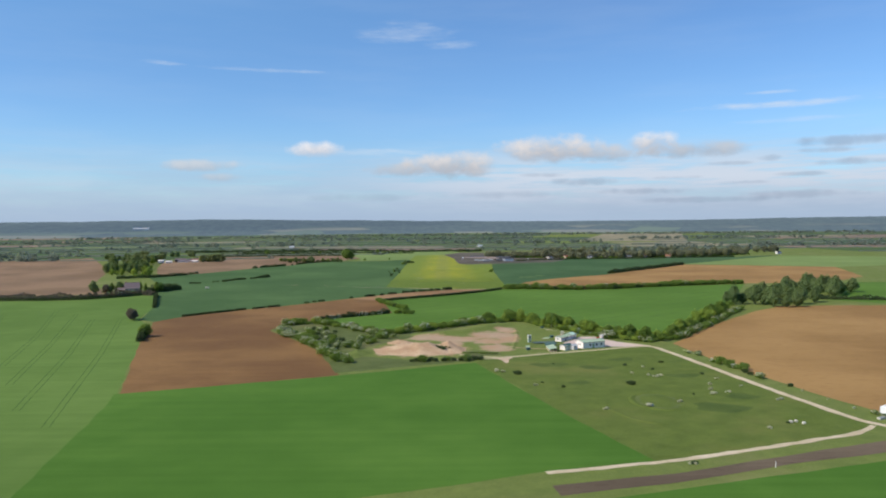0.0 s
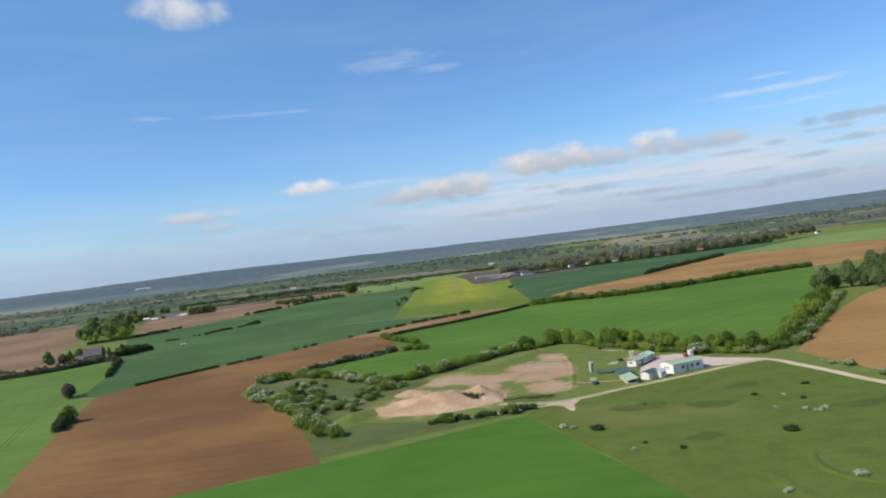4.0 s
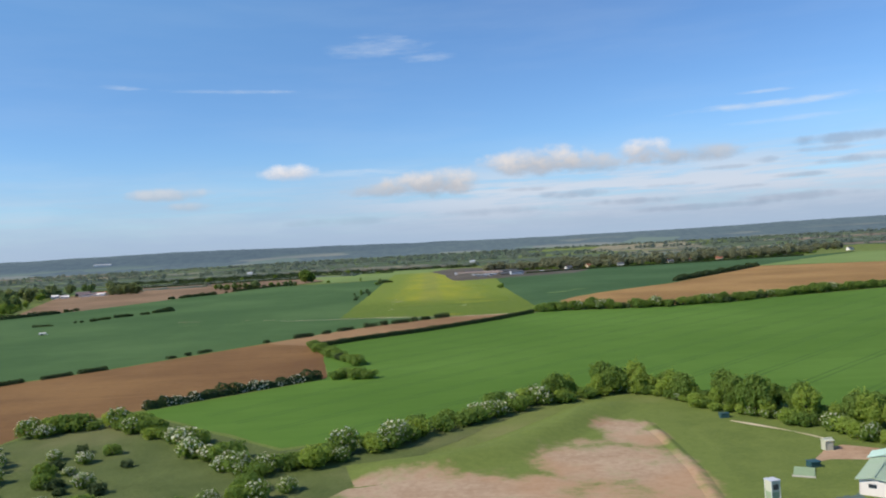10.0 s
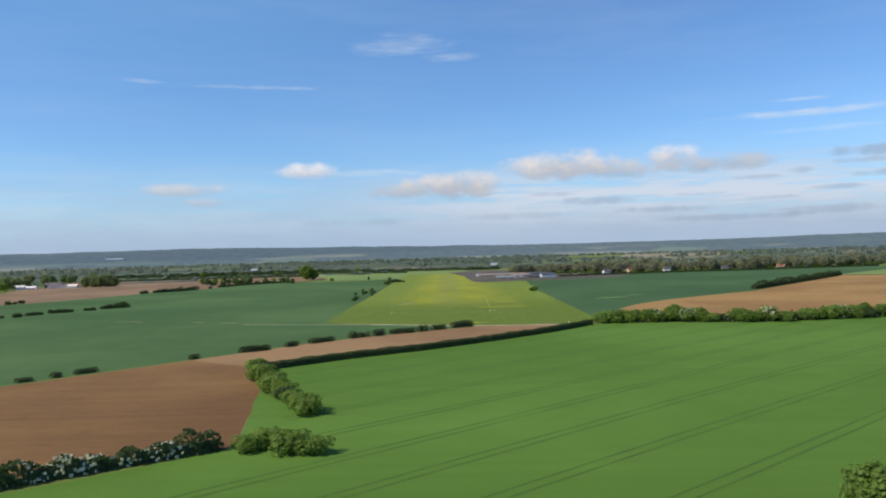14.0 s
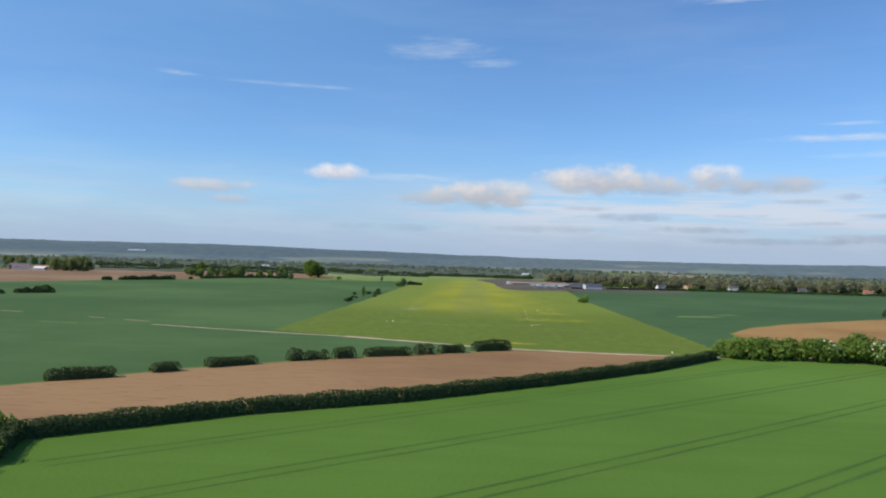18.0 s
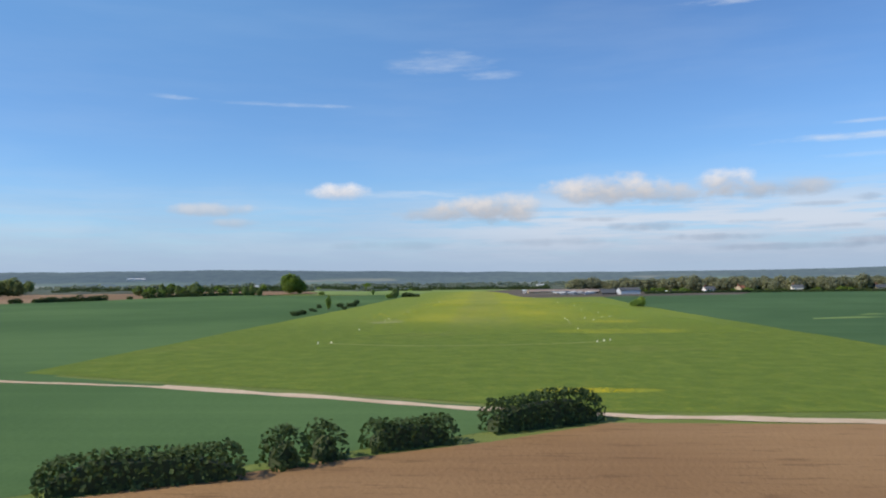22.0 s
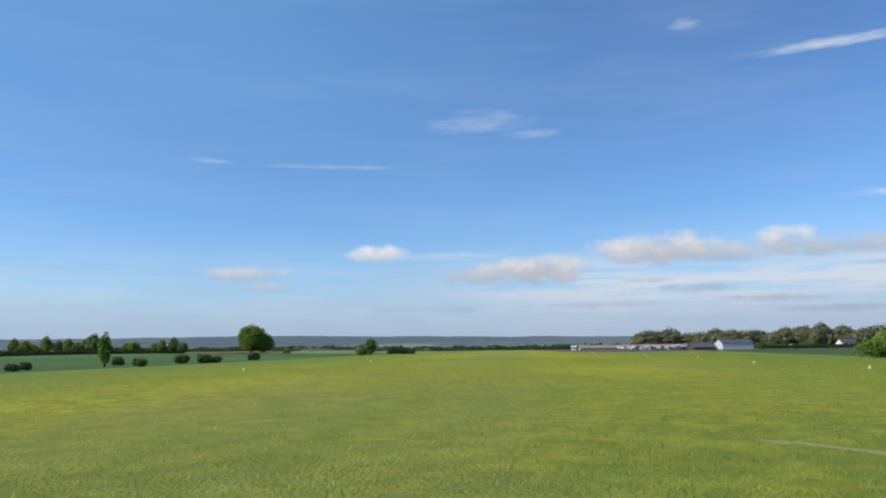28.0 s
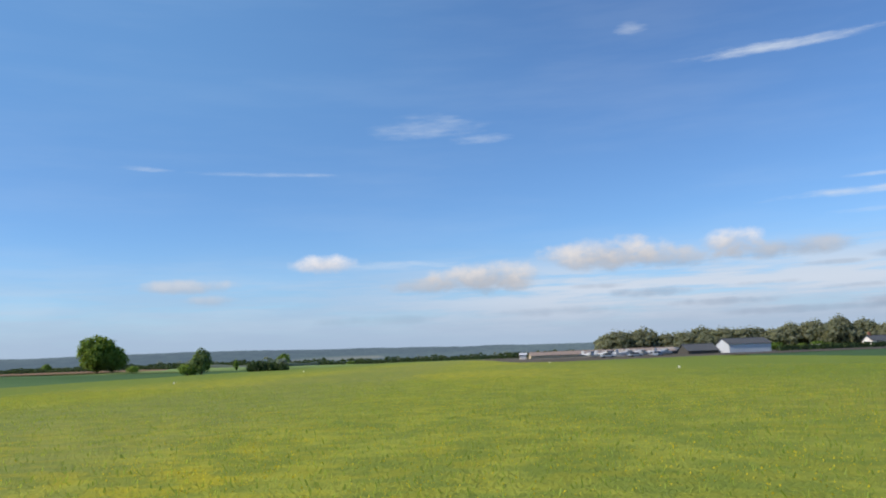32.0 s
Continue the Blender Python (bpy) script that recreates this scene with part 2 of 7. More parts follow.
M_SOIL_PINK = soil_mat("pinkish_brown_tilth", (0.185, 0.118, 0.062), (0.275, 0.178, 0.098), 15)
M_SOIL_DAMP = soil_mat("damp_brown_soil", (0.105, 0.078, 0.048), (0.165, 0.125, 0.08), 18)
M_SOIL_DARK = soil_mat("dark_damp_soil", (0.085, 0.072, 0.052), (0.128, 0.110, 0.082), 18)
M_TRACK = stony_mat("pale_chalk_track", (0.50, 0.41, 0.26), (0.66, 0.56, 0.39), (0.36, 0.30, 0.17))
M_PALEDIRT = stony_mat("pale_pinkish_dirt", (0.46, 0.34, 0.22), (0.64, 0.51, 0.37), (0.36, 0.28, 0.16))
M_DIRT = stony_mat("reddish_dirt_track", (0.34, 0.21, 0.12), (0.52, 0.36, 0.23), (0.22, 0.2, 0.1))
M_YARD = stony_mat("pinkish_gravel", (0.55, 0.43, 0.36), (0.68, 0.55, 0.47), (0.46, 0.36, 0.29))
M_SAND = stony_mat("quarry_sand", (0.40, 0.25, 0.14), (0.60, 0.45, 0.29), (0.24, 0.19, 0.09))
sg = Nodes("sand_with_grass_growing_in")
s_a, s_b, s_c = sg.noise(0.16, 6, 0.62), sg.noise(0.9, 5, 0.65), sg.noise(6.0, 3)
s_col = sg.mix(sg.ramp(sg.math("ADD", sg.math("MULTIPLY", s_b, 0.5), sg.math("MULTIPLY", s_a, 0.5)), 0.3, 0.68), rgb(0.34, 0.225, 0.135), rgb(0.50, 0.375, 0.25))
s_at = sg.add("ShaderNodeSeparateXYZ")
sg.tree.links.new(sg.place(), s_at.inputs[0])
bare = None
for s_x, s_y, s_rx, s_ry in ((-6, 360, 16, 10), (7, 356, 14, 11), (3, 341, 6.5, 15), (22, 368, 11.5, 14), (31, 384, 6, 12), (29.5, 360, 6.5, 19), (22.5, 331, 9, 11), (21, 349, 9, 11), (-11, 327, 23, 19)):
    s_dx = sg.math("DIVIDE", sg.math("SUBTRACT", s_at.outputs[0], s_x), s_rx)
    s_dy = sg.math("DIVIDE", sg.math("SUBTRACT", s_at.outputs[1], s_y), s_ry)
    s_in = sg.math("SUBTRACT", 1.0, sg.math("ADD", sg.math("MULTIPLY", s_dx, s_dx), sg.math("MULTIPLY", s_dy, s_dy)))
    bare = s_in if bare is None else sg.math("MAXIMUM", bare, s_in)
s_col = sg.mix(sg.ramp(sg.noise(0.055, 3, 0.5), 0.42, 0.60, 0.0, 0.55), s_col, rgb(0.43, 0.255, 0.135))
grown = sg.ramp(sg.math("ADD", sg.math("MULTIPLY", s_a, 3.4), sg.math("ADD", sg.math("MULTIPLY", s_b, 0.9), sg.math("MULTIPLY", bare, -1.15))), 1.25, 2.25)
s_col = sg.mix(grown, s_col, sg.mix(s_b, rgb(0.105, 0.145, 0.032), rgb(0.195, 0.24, 0.058)))
sg.bump(sg.math("ADD", s_b, s_c), 0.6, 0.1)
M_SANDGRASS = sg.finish(s_col, 0.95, spec=0.12)
M_THICKET = grass_mat("coarse_thicket_grass", (0.070, 0.098, 0.026), (0.145, 0.175, 0.055), (0.23, 0.21, 0.10), 0.5)
M_RANK = grass_mat("rank_dark_grass", (0.052, 0.088, 0.017), (0.108, 0.150, 0.032), (0.16, 0.16, 0.05), 0.2)
M_TRAM = stony_mat("bare_wheeling", (0.050, 0.108, 0.017), (0.070, 0.142, 0.024), (0.055, 0.10, 0.022))
M_LEAF = leaf_mat("spring_leaves", (0.105, 0.180, 0.034), (0.245, 0.345, 0.078), 0.55)
M_LEAF_MID = leaf_mat("mid_green_leaves", (0.115, 0.175, 0.066), (0.22, 0.295, 0.112), 0.5)
M_LEAF_WILLOW = leaf_mat("soft_willow_leaves", (0.15, 0.19, 0.085), (0.26, 0.31, 0.14), 0.55)
M_LEAF_BUD = leaf_mat("budding_twigs", (0.105, 0.095, 0.070), (0.185, 0.160, 0.120), 0.4)
M_LEAF_YEL = leaf_mat("yellow_green_leaves", (0.205, 0.295, 0.048), (0.375, 0.47, 0.10), 0.55)
M_LEAF_DARK = leaf_mat("dark_hedge_leaves", (0.040, 0.067, 0.025), (0.094, 0.137, 0.047), 0.32)
# olive of opening leaves, greyed and lightened in place of haze
M_LEAF_OLIVE = leaf_mat("hazed_olive_opening_leaves", (0.225, 0.24, 0.15), (0.31, 0.325, 0.215), 0.6)
# leaf colour paled and blued, with the distance haze mixed in
M_LEAF_FAR = leaf_mat("hazed_distant_leaves", (0.175, 0.215, 0.185), (0.245, 0.285, 0.24), 0.5)
M_BLOSSOM = leaf_mat("hawthorn_blossom", (0.58, 0.56, 0.42), (0.82, 0.80, 0.64), 0.35)
# near-black green: twigs with the hedge's inner shade painted in
M_CORE = plain_mat("painted_twig_shade", (0.045, 0.062, 0.024), (0.07, 0.075, 0.035), 0.95)
M_BARK = plain_mat("bark", (0.09, 0.07, 0.05), (0.15, 0.13, 0.10), 0.95, scale=3, relief=0.03)
M_WHITE = plain_mat("white_render", (0.82, 0.76, 0.70), (0.62, 0.55, 0.47), 0.7, amount=0.3)
M_GREENROOF = plain_mat("pale_green_sheet_roof", (0.34, 0.44, 0.29), (0.42, 0.46, 0.35), 0.65, scale=0.4)
M_MINTROOF = plain_mat("pale_mint_roof", (0.50, 0.68, 0.55), (0.58, 0.66, 0.56), 0.5)
M_DARKROOF = plain_mat("dark_green_sheet_roof", (0.058, 0.125, 0.108), (0.10, 0.155, 0.135), 0.75, scale=0.5)
M_DARKWALL = plain_mat("dark_timber_wall", (0.07, 0.065, 0.055), (0.12, 0.11, 0.09), 0.85)
M_CREAM = plain_mat("cream_boarding", (0.55, 0.55, 0.42), (0.36, 0.38, 0.26), 0.7)
M_GREENWALL = plain_mat("sage_green_boarding", (0.28, 0.36, 0.22), (0.38, 0.40, 0.28), 0.7)
M_GREY = plain_mat("grey_sheet_cladding", (0.56, 0.58, 0.60), (0.42, 0.44, 0.45), 0.55, 0.0)
M_GREYROOF = plain_mat("slate_grey_roof", (0.075, 0.083, 0.092), (0.12, 0.122, 0.12), 0.8)
M_BROWNROOF = plain_mat("weathered_brown_roof", (0.27, 0.205, 0.165), (0.35, 0.29, 0.24), 0.7, scale=0.3)
M_MAUVEROOF = plain_mat("weathered_grey_brown_tile", (0.19, 0.145, 0.145), (0.13, 0.11, 0.115), 0.85)
M_TILE = plain_mat("red_clay_tile", (0.33, 0.13, 0.075), (0.22, 0.12, 0.08), 0.8)
M_BRICK = plain_mat("red_brick", (0.31, 0.14, 0.09), (0.24, 0.14, 0.10), 0.85)
M_STONE = plain_mat("buff_stone_wall", (0.48, 0.39, 0.26), (0.35, 0.29, 0.2), 0.85)
M_TEAL = plain_mat("teal_plastic", (0.024, 0.075, 0.082), (0.06, 0.10, 0.095), 0.45)
M_NET = plain_mat("grey_green_netting", (0.075, 0.115, 0.10), (0.20, 0.25, 0.215), 0.8, scale=1.2)
M_PAD = plain_mat("moss_green_matting", (0.30, 0.40, 0.22), (0.22, 0.28, 0.15), 0.9)
M_RED = plain_mat("red_paint", (0.45, 0.06, 0.03), (0.3, 0.08, 0.05), 0.5)
M_BOARD = plain_mat("white_painted_board", (0.82, 0.82, 0.80), (0.62, 0.60, 0.52), 0.55, scale=1.5)
M_DULL = plain_mat("weathered_white_paint", (0.52, 0.54, 0.56), (0.38, 0.38, 0.37), 0.6, scale=1.2)
M_FRAME = plain_mat("white_window_frame", (0.75, 0.75, 0.72), (0.55, 0.55, 0.5), 0.5)
M_CAR = plain_mat("silver_car_paint", (0.42, 0.44, 0.46), (0.32, 0.33, 0.33), 0.3, 0.4)
M_TYRE = plain_mat("tyre_rubber", (0.02, 0.02, 0.02), (0.05, 0.05, 0.045), 0.9)
M_ROCK = plain_mat("pale_limestone", (0.55, 0.52, 0.44), (0.34, 0.33, 0.24), 0.9, scale=1.5, relief=0.05)
M_PLASTIC = leaf_mat("white_translucent_plastic", (0.84, 0.82, 0.78), (0.90, 0.88, 0.85), 0.65)
M_MOWN = grass_mat("pale_mown_grass", (0.19, 0.22, 0.07), (0.32, 0.32, 0.13), (0.42, 0.38, 0.2), 0.5)
M_KERB = plain_mat("pale_sandstone", (0.58, 0.48, 0.33), (0.40, 0.33, 0.2), 0.9, scale=1.5)
M_SHRUB = leaf_mat("pale_flowering_scrub", (0.34, 0.37, 0.22), (0.66, 0.65, 0.52), 0.4)
glass = Nodes("dark_window_glass")
M_GLASS = glass.finish(glass.mix(glass.noise(0.7, 2), rgb(0.02, 0.025, 0.03), rgb(0.05, 0.06, 0.07)), 0.08, 0.0, 0.6)
M_BUTTER = leaf_mat("buttercup_petals", (0.55, 0.42, 0.015), (0.75, 0.60, 0.03), 0.25)
M_BLADE = leaf_mat("grass_blades", (0.22, 0.31, 0.05), (0.44, 0.51, 0.10), 0.6)


# ---- building blocks ----
def smooth(a, b, v):
    k = min(max((v - a) / (b - a), 0.0), 1.0)
    return k * k * (3 - 2 * k)


def level(x, y):
    """Height of the ground: flat to the airstrip's far half, then a slight rise to the west."""
    s = smooth(880, 1060, y)
    left = smooth(60, 190, -x)
    far = smooth(1300, 2600, math.hypot(x, y))
    return s * 2.0 * left * (1 - far) - 3.0 * far


def mesh_of(name, verts, faces, material):
    me = bpy.data.meshes.new(name)
    me.from_pydata(verts, [], faces)
    me.materials.append(material)
    return me


def from_bm(name, bm, material):
    me = bpy.data.meshes.new(name)
    bm.normal_update()
    bm.to_mesh(me)
    bm.free()
    me.materials.append(material)
    return me


def part(name, bm, material, parent, label="", at=None):
    """Links a bmesh, or a finished mesh, as one mesh object under a thing or a part."""
    me = bm if isinstance(bm, bpy.types.Mesh) else from_bm(name, bm, material)
    ob = new(name, me)
    ob.parent = parent
    if at is not None:
        ob.matrix_basis = at
    return tagged(ob, label)


def empty(name, m, label, category, group=""):
    ob = new(name)
    ob.empty_display_size = 0.5
    ob.matrix_basis = m
    return tagged(ob, label, category, group)


def add_box(bm, x0, y0, z0, x1, y1, z1, bevel=0.0):
    made = bmesh.ops.create_cube(bm, size=1.0)["verts"]
    bmesh.ops.scale(bm, vec=(x1 - x0, y1 - y0, z1 - z0), verts=made)
    bmesh.ops.translate(bm, vec=((x0 + x1) / 2, (y0 + y1) / 2, (z0 + z1) / 2), verts=made)
    if bevel:
        edges = list({e for v in made for e in v.link_edges})
        bmesh.ops.bevel(bm, geom=edges, offset=bevel, segments=1, affect="EDGES")
    return bm


def box(*args):
    return add_box(bmesh.new(), *args)


LAID = []
LIFT = 0.35


def sheet(name, outline, material, label, lift=0.04, cell=60.0, wobble=0.0):
    """A field, track or yard laid on the ground: its outline filled, cut into cells and draped."""
    lift += 0.0005 * (len(LAID) % 5)
    LAID.append(name)
    pts = []
    rnd = random.Random(len(outline) * 7 + int(abs(outline[0][0])))
    for (ax, ay), (bx, by) in zip(outline, outline[1:] + outline[:1]):
        d = math.hypot(bx - ax, by - ay)
        n = max(1, int(d / 9)) if wobble else 1
        for i in range(n):
            k = i / n
            w = wobble if i else 0.0
            pts.append((ax + (bx - ax) * k + rnd.uniform(-w, w), ay + (by - ay) * k + rnd.uniform(-w, w)))
    bm = bmesh.new()
    n = len(pts)
    flat = plan.delaunay_2d_cdt([Vector(p) for p in pts], [(i, (i + 1) % n) for i in range(n)], [], 1, 0.001)
    corners = [bm.verts.new((v.x, v.y, 0)) for v in flat[0]]
    for f in flat[2]:
        bm.faces.new([corners[i] for i in f])
    if max(p[1] for p in pts) > 860:
        for axis in (0, 1):
            lo, hi = min(p[axis] for p in pts), max(p[axis] for p in pts)
            step = max(cell, (hi - lo) / 28)
            v = math.ceil(lo / step) * step
            while v < hi:
                co, no = [0, 0, 0], [0, 0, 0]
                co[axis], no[axis] = v, 1
                bmesh.ops.bisect_plane(bm, geom=bm.verts[:] + bm.edges[:] + bm.faces[:], plane_co=co, plane_no=no)
                v += step
    for v in bm.verts:
        v.co.z = level(v.co.x, v.co.y) + LIFT * lift * (1 + 7 * smooth(840, 1000, v.co.y))
    bmesh.ops.recalc_face_normals(bm, faces=bm.faces[:])
    if sum(f.normal.z for f in bm.faces) < 0:
        bmesh.ops.reverse_faces(bm, faces=bm.faces[:])
    ob = new(name, from_bm(name, bm, material))
    return tagged(ob, label, kind="structure")


def ribbon(name, line, width, material, label, lift=0.07, ragged=0.35, seed=1):
    """A track: a strip along a line, with uneven edges."""
    rnd = random.Random(seed)
    pts = []
    for (ax, ay), (bx, by) in zip(line, line[1:]):
        n = max(1, int(math.hypot(bx - ax, by - ay) / 3))
        pts += [(ax + (bx - ax) * i / n, ay + (by - ay) * i / n) for i in range(n)]
    pts.append(line[-1])
    for _ in range(3):
        pts = [pts[0]] + [tuple((a + 2 * b + c) / 4 for a, b, c in zip(*t)) for t in zip(pts, pts[1:], pts[2:])] + [pts[-1]]
    verts, faces = [], []
    for i, p in enumerate(pts):
        a, b = pts[max(i - 1, 0)], pts[min(i + 1, len(pts) - 1)]
        d = math.hypot(b[0] - a[0], b[1] - a[1]) or 1.0
        nx, ny = -(b[1] - a[1]) / d, (b[0] - a[0]) / d
        for s in (1, -1):
            w = s * (width / 2 + rnd.uniform(-ragged, ragged))
            x, y = p[0] + nx * w, p[1] + ny * w
            verts.append((x, y, level(x, y) + LIFT * lift * (1 + 7 * smooth(840, 1000, y))))
        if i:
            faces.append((2 * i - 2, 2 * i - 1, 2 * i + 1, 2 * i))
    return tagged(new(name, mesh_of(name, verts, faces, material)), label, kind="structure")


def beside(line, off):
    """The line, shifted sideways."""
    out = []
    for i, p in enumerate(line):
        a, b = line[max(i - 1, 0)], line[min(i + 1, len(line) - 1)]
        d = math.hypot(b[0] - a[0], b[1] - a[1])
        out.append((p[0] - (b[1] - a[1]) / d * off, p[1] + (b[0] - a[0]) / d * off))
    return out


def leaf_cards(rng, centres, normals, size, spread=0.6):
    """Small bent leaf clumps at the centres, leaning about the normals: vertices and faces."""
    n = len(centres)
    normal = normals + rng.normal(0, spread, (n, 3))
    normal /= np.linalg.norm(normal, axis=1)[:, None] + 1e-9
    helper = rng.normal(0, 1, (n, 3))
    u = np.cross(normal, helper)
    u /= np.linalg.norm(u, axis=1)[:, None] + 1e-9
    v = np.cross(normal, u)
    s = size * rng.uniform(0.55, 1.3, (n, 1))
    a, b = u * s * 0.62, v * s * 0.5
    bend = normal * s * 0.22
    quads = np.stack([centres - a - b * 0.6, centres + a * 0.8 - b + bend, centres + a + b * 0.7, centres - a * 0.5 + b + bend * 0.6], 1)
    return quads.reshape(-1, 3), [tuple(range(4 * i, 4 * i + 4)) for i in range(n)]


def crown_points(rng, n, lobes):
    """Points on the outer shells of overlapping leafy lobes (centre, radii)."""
    pts, nor = [], []
    weights = np.array([l[3] * l[4] for l in lobes])
    for count, (cx, cy, cz, r, h) in zip((weights / weights.sum() * n).astype(int) + 1, lobes):
        d = rng.normal(0, 1, (count, 3))
        d /= np.linalg.norm(d, axis=1)[:, None]
        rad = rng.uniform(0.78, 1.07, (count, 1)) + 0.13 * np.sin(d[:, :1] * 7 + cx * 3) * np.cos(d[:, 2:] * 6 + cy * 3)
        pts.append(np.array((cx, cy, cz)) + d * rad * np.array((r, r, h)))
        nor.append(d)
    return np.concatenate(pts), np.concatenate(nor)


def limb(bm, a, b, r0, r1, sides=7):
    a, b = Vector(a), Vector(b)
    q = (b - a).to_track_quat("Z", "Y").to_matrix()
    rings = []
    for k in (0.0, 0.35, 0.7, 1.0):
        p, r = a.lerp(b, k), r0 + (r1 - r0) * k
        bow = Vector((math.sin(k * 3.1) * 0.05, math.cos(k * 2.3) * 0.04 - 0.04, 0)) * (b - a).length * 0.5
        rings.append([bm.verts.new(p + bow + q @ Vector((math.cos(t) * r, math.sin(t) * r, 0))) for t in [math.tau * i / sides for i in range(sides)]])
    for lo, hi in zip(rings, rings[1:]):
        for i in range(sides):
            bm.faces.new((lo[i], lo[(i + 1) % sides], hi[(i + 1) % sides], hi[i]))
    bm.faces.new(rings[-1])


def tree_kit(seed, height, spread, cards, size, material, name, label, category, bare=0.25, blossom=0.0, lobes_n=7):
    """One tree or bush, built away from the place, to be copied to its places and then taken away."""
    rng = np.random.default_rng(seed)
    lobes = [(0, 0, height * (bare + (1 - bare) * 0.48), spread * 0.62, height * (1 - bare) * 0.46)]
    for i in range(lobes_n):
        t = 2.4 * i + rng.uniform(-0.35, 0.35)
        up = min(0.9, -0.62 + 1.5 * (i + 0.5) / lobes_n + rng.uniform(-0.1, 0.1))
        r = spread * math.sqrt(1 - up * up) * rng.uniform(0.42, 0.72)
        z = height * (bare + (1 - bare) * (0.45 + 0.35 * up))
        k = rng.uniform(0.2, 0.42)
        lobes.append((math.cos(t) * r, math.sin(t) * r, z, spread * k, min(height * 0.3, spread * k * 0.95, (height - z) * 1.05, max(z * 0.98, 0.3))))
    pts, nor = crown_points(rng, cards, lobes)
    pts = pts + nor * (np.minimum(rng.exponential(0.03 * spread, len(pts)), 0.2 * spread) - 0.02 * spread)[:, None]
    keep = pts[:, 2] > 0.05
    pts, nor = pts[keep], nor[keep]
    verts, faces = leaf_cards(rng, pts, nor + np.array((0, 0, 0.3)), size, 0.38)
    root = empty(name, pose(0, 0, 0), label, category)
    bm = bmesh.new()
    limb(bm, (0, 0, -0.3), (0.05 * height, 0, height * 0.62), height * 0.028 + 0.05, height * 0.012 + 0.02)
    for cx, cy, cz, r, h in lobes[1:]:
        limb(bm, (0.02 * height, 0, height * (bare * 0.7 + 0.06)), (cx * 0.85, cy * 0.85, cz), height * 0.012 + 0.03, 0.02, 5)
    part("trunk", bm, M_BARK, root)
    part("crown", mesh_of("crown", verts.tolist(), faces, material), None, root)
    if blossom:
        n = int(cards * blossom)
        p, d = crown_points(rng, n * 2, lobes)
        ok = (p[:, 2] > height * 0.3) & (d[:, 2] > -0.2)
        v2, f2 = leaf_cards(rng, (p + d * 0.12)[ok], d[ok], size * 0.85, 0.4)
        part("blossom", mesh_of("blossom", v2.tolist(), f2, M_BLOSSOM), None, root, "white hawthorn blossom")
    return root


def take_away(root):
    for o in [*root.children_recursive, root]:
        bpy.data.objects.remove(o)


def plant(kit, x, y, size=1.0, rnd=random, label="", group="", sink=0.0, flat=1.0):
    m = Matrix.Translation((x, y, level(x, y) - sink)) @ Matrix.Rotation(rnd.uniform(0, math.tau), 4, "Z") @ Matrix.Diagonal((size * rnd.uniform(0.9, 1.12), size * rnd.uniform(0.9, 1.12), size * flat * rnd.uniform(0.88, 1.1), 1))
    ob = copy_thing(kit, m)
    return tagged(ob, label, "", group)


def grove(name, kit, places, rnd, sizes, flat, label):
    """Many far trees of one kind, grown together into one object."""
    parts = [(o.data, np.array([c for v in o.data.vertices for c in v.co]).reshape(-1, 3), [tuple(p.vertices) for p in o.data.polygons]) for o in kit.children]
    verts, faces, slots, base = [], [], [], 0
    for x, y in places:
        s, t = rnd.uniform(*sizes), rnd.uniform(0, math.tau)
        turn = np.array(((math.cos(t), math.sin(t), 0), (-math.sin(t), math.cos(t), 0), (0, 0, 1))) * s
        turn[2, 2] *= flat * rnd.uniform(0.9, 1.1)
        for k, (_, co, polys) in enumerate(parts):
            verts.append(co @ turn + np.array((x, y, level(x, y))))
            faces += [tuple(i + base for i in p) for p in polys]
            slots += [k] * len(polys)
            base += len(co)
    me = mesh_of(name, np.concatenate(verts).tolist(), faces, parts[0][0].materials[0])
    for d, _, _ in parts[1:]:
        me.materials.append(d.materials[0])
    me.polygons.foreach_set("material_index", slots)
    return tagged(new(name, me), label, "trees", kind="stuff")


def along(line, step, rnd, jitter=0.3, side=0.0):
    """Places at even steps along a line, shifted a little."""
    out = []
    for (ax, ay), (bx, by) in zip(line, line[1:]):
        d = math.hypot(bx - ax, by - ay)
        n = max(1, round(d / step))
        for i in range(n):
            k = (i + 0.5 + rnd.uniform(-jitter, jitter)) / n
            o = rnd.uniform(-side, side)
            out.append((ax + (bx - ax) * k - (by - ay) / d * o, ay + (by - ay) * k + (bx - ax) / d * o))
    return out


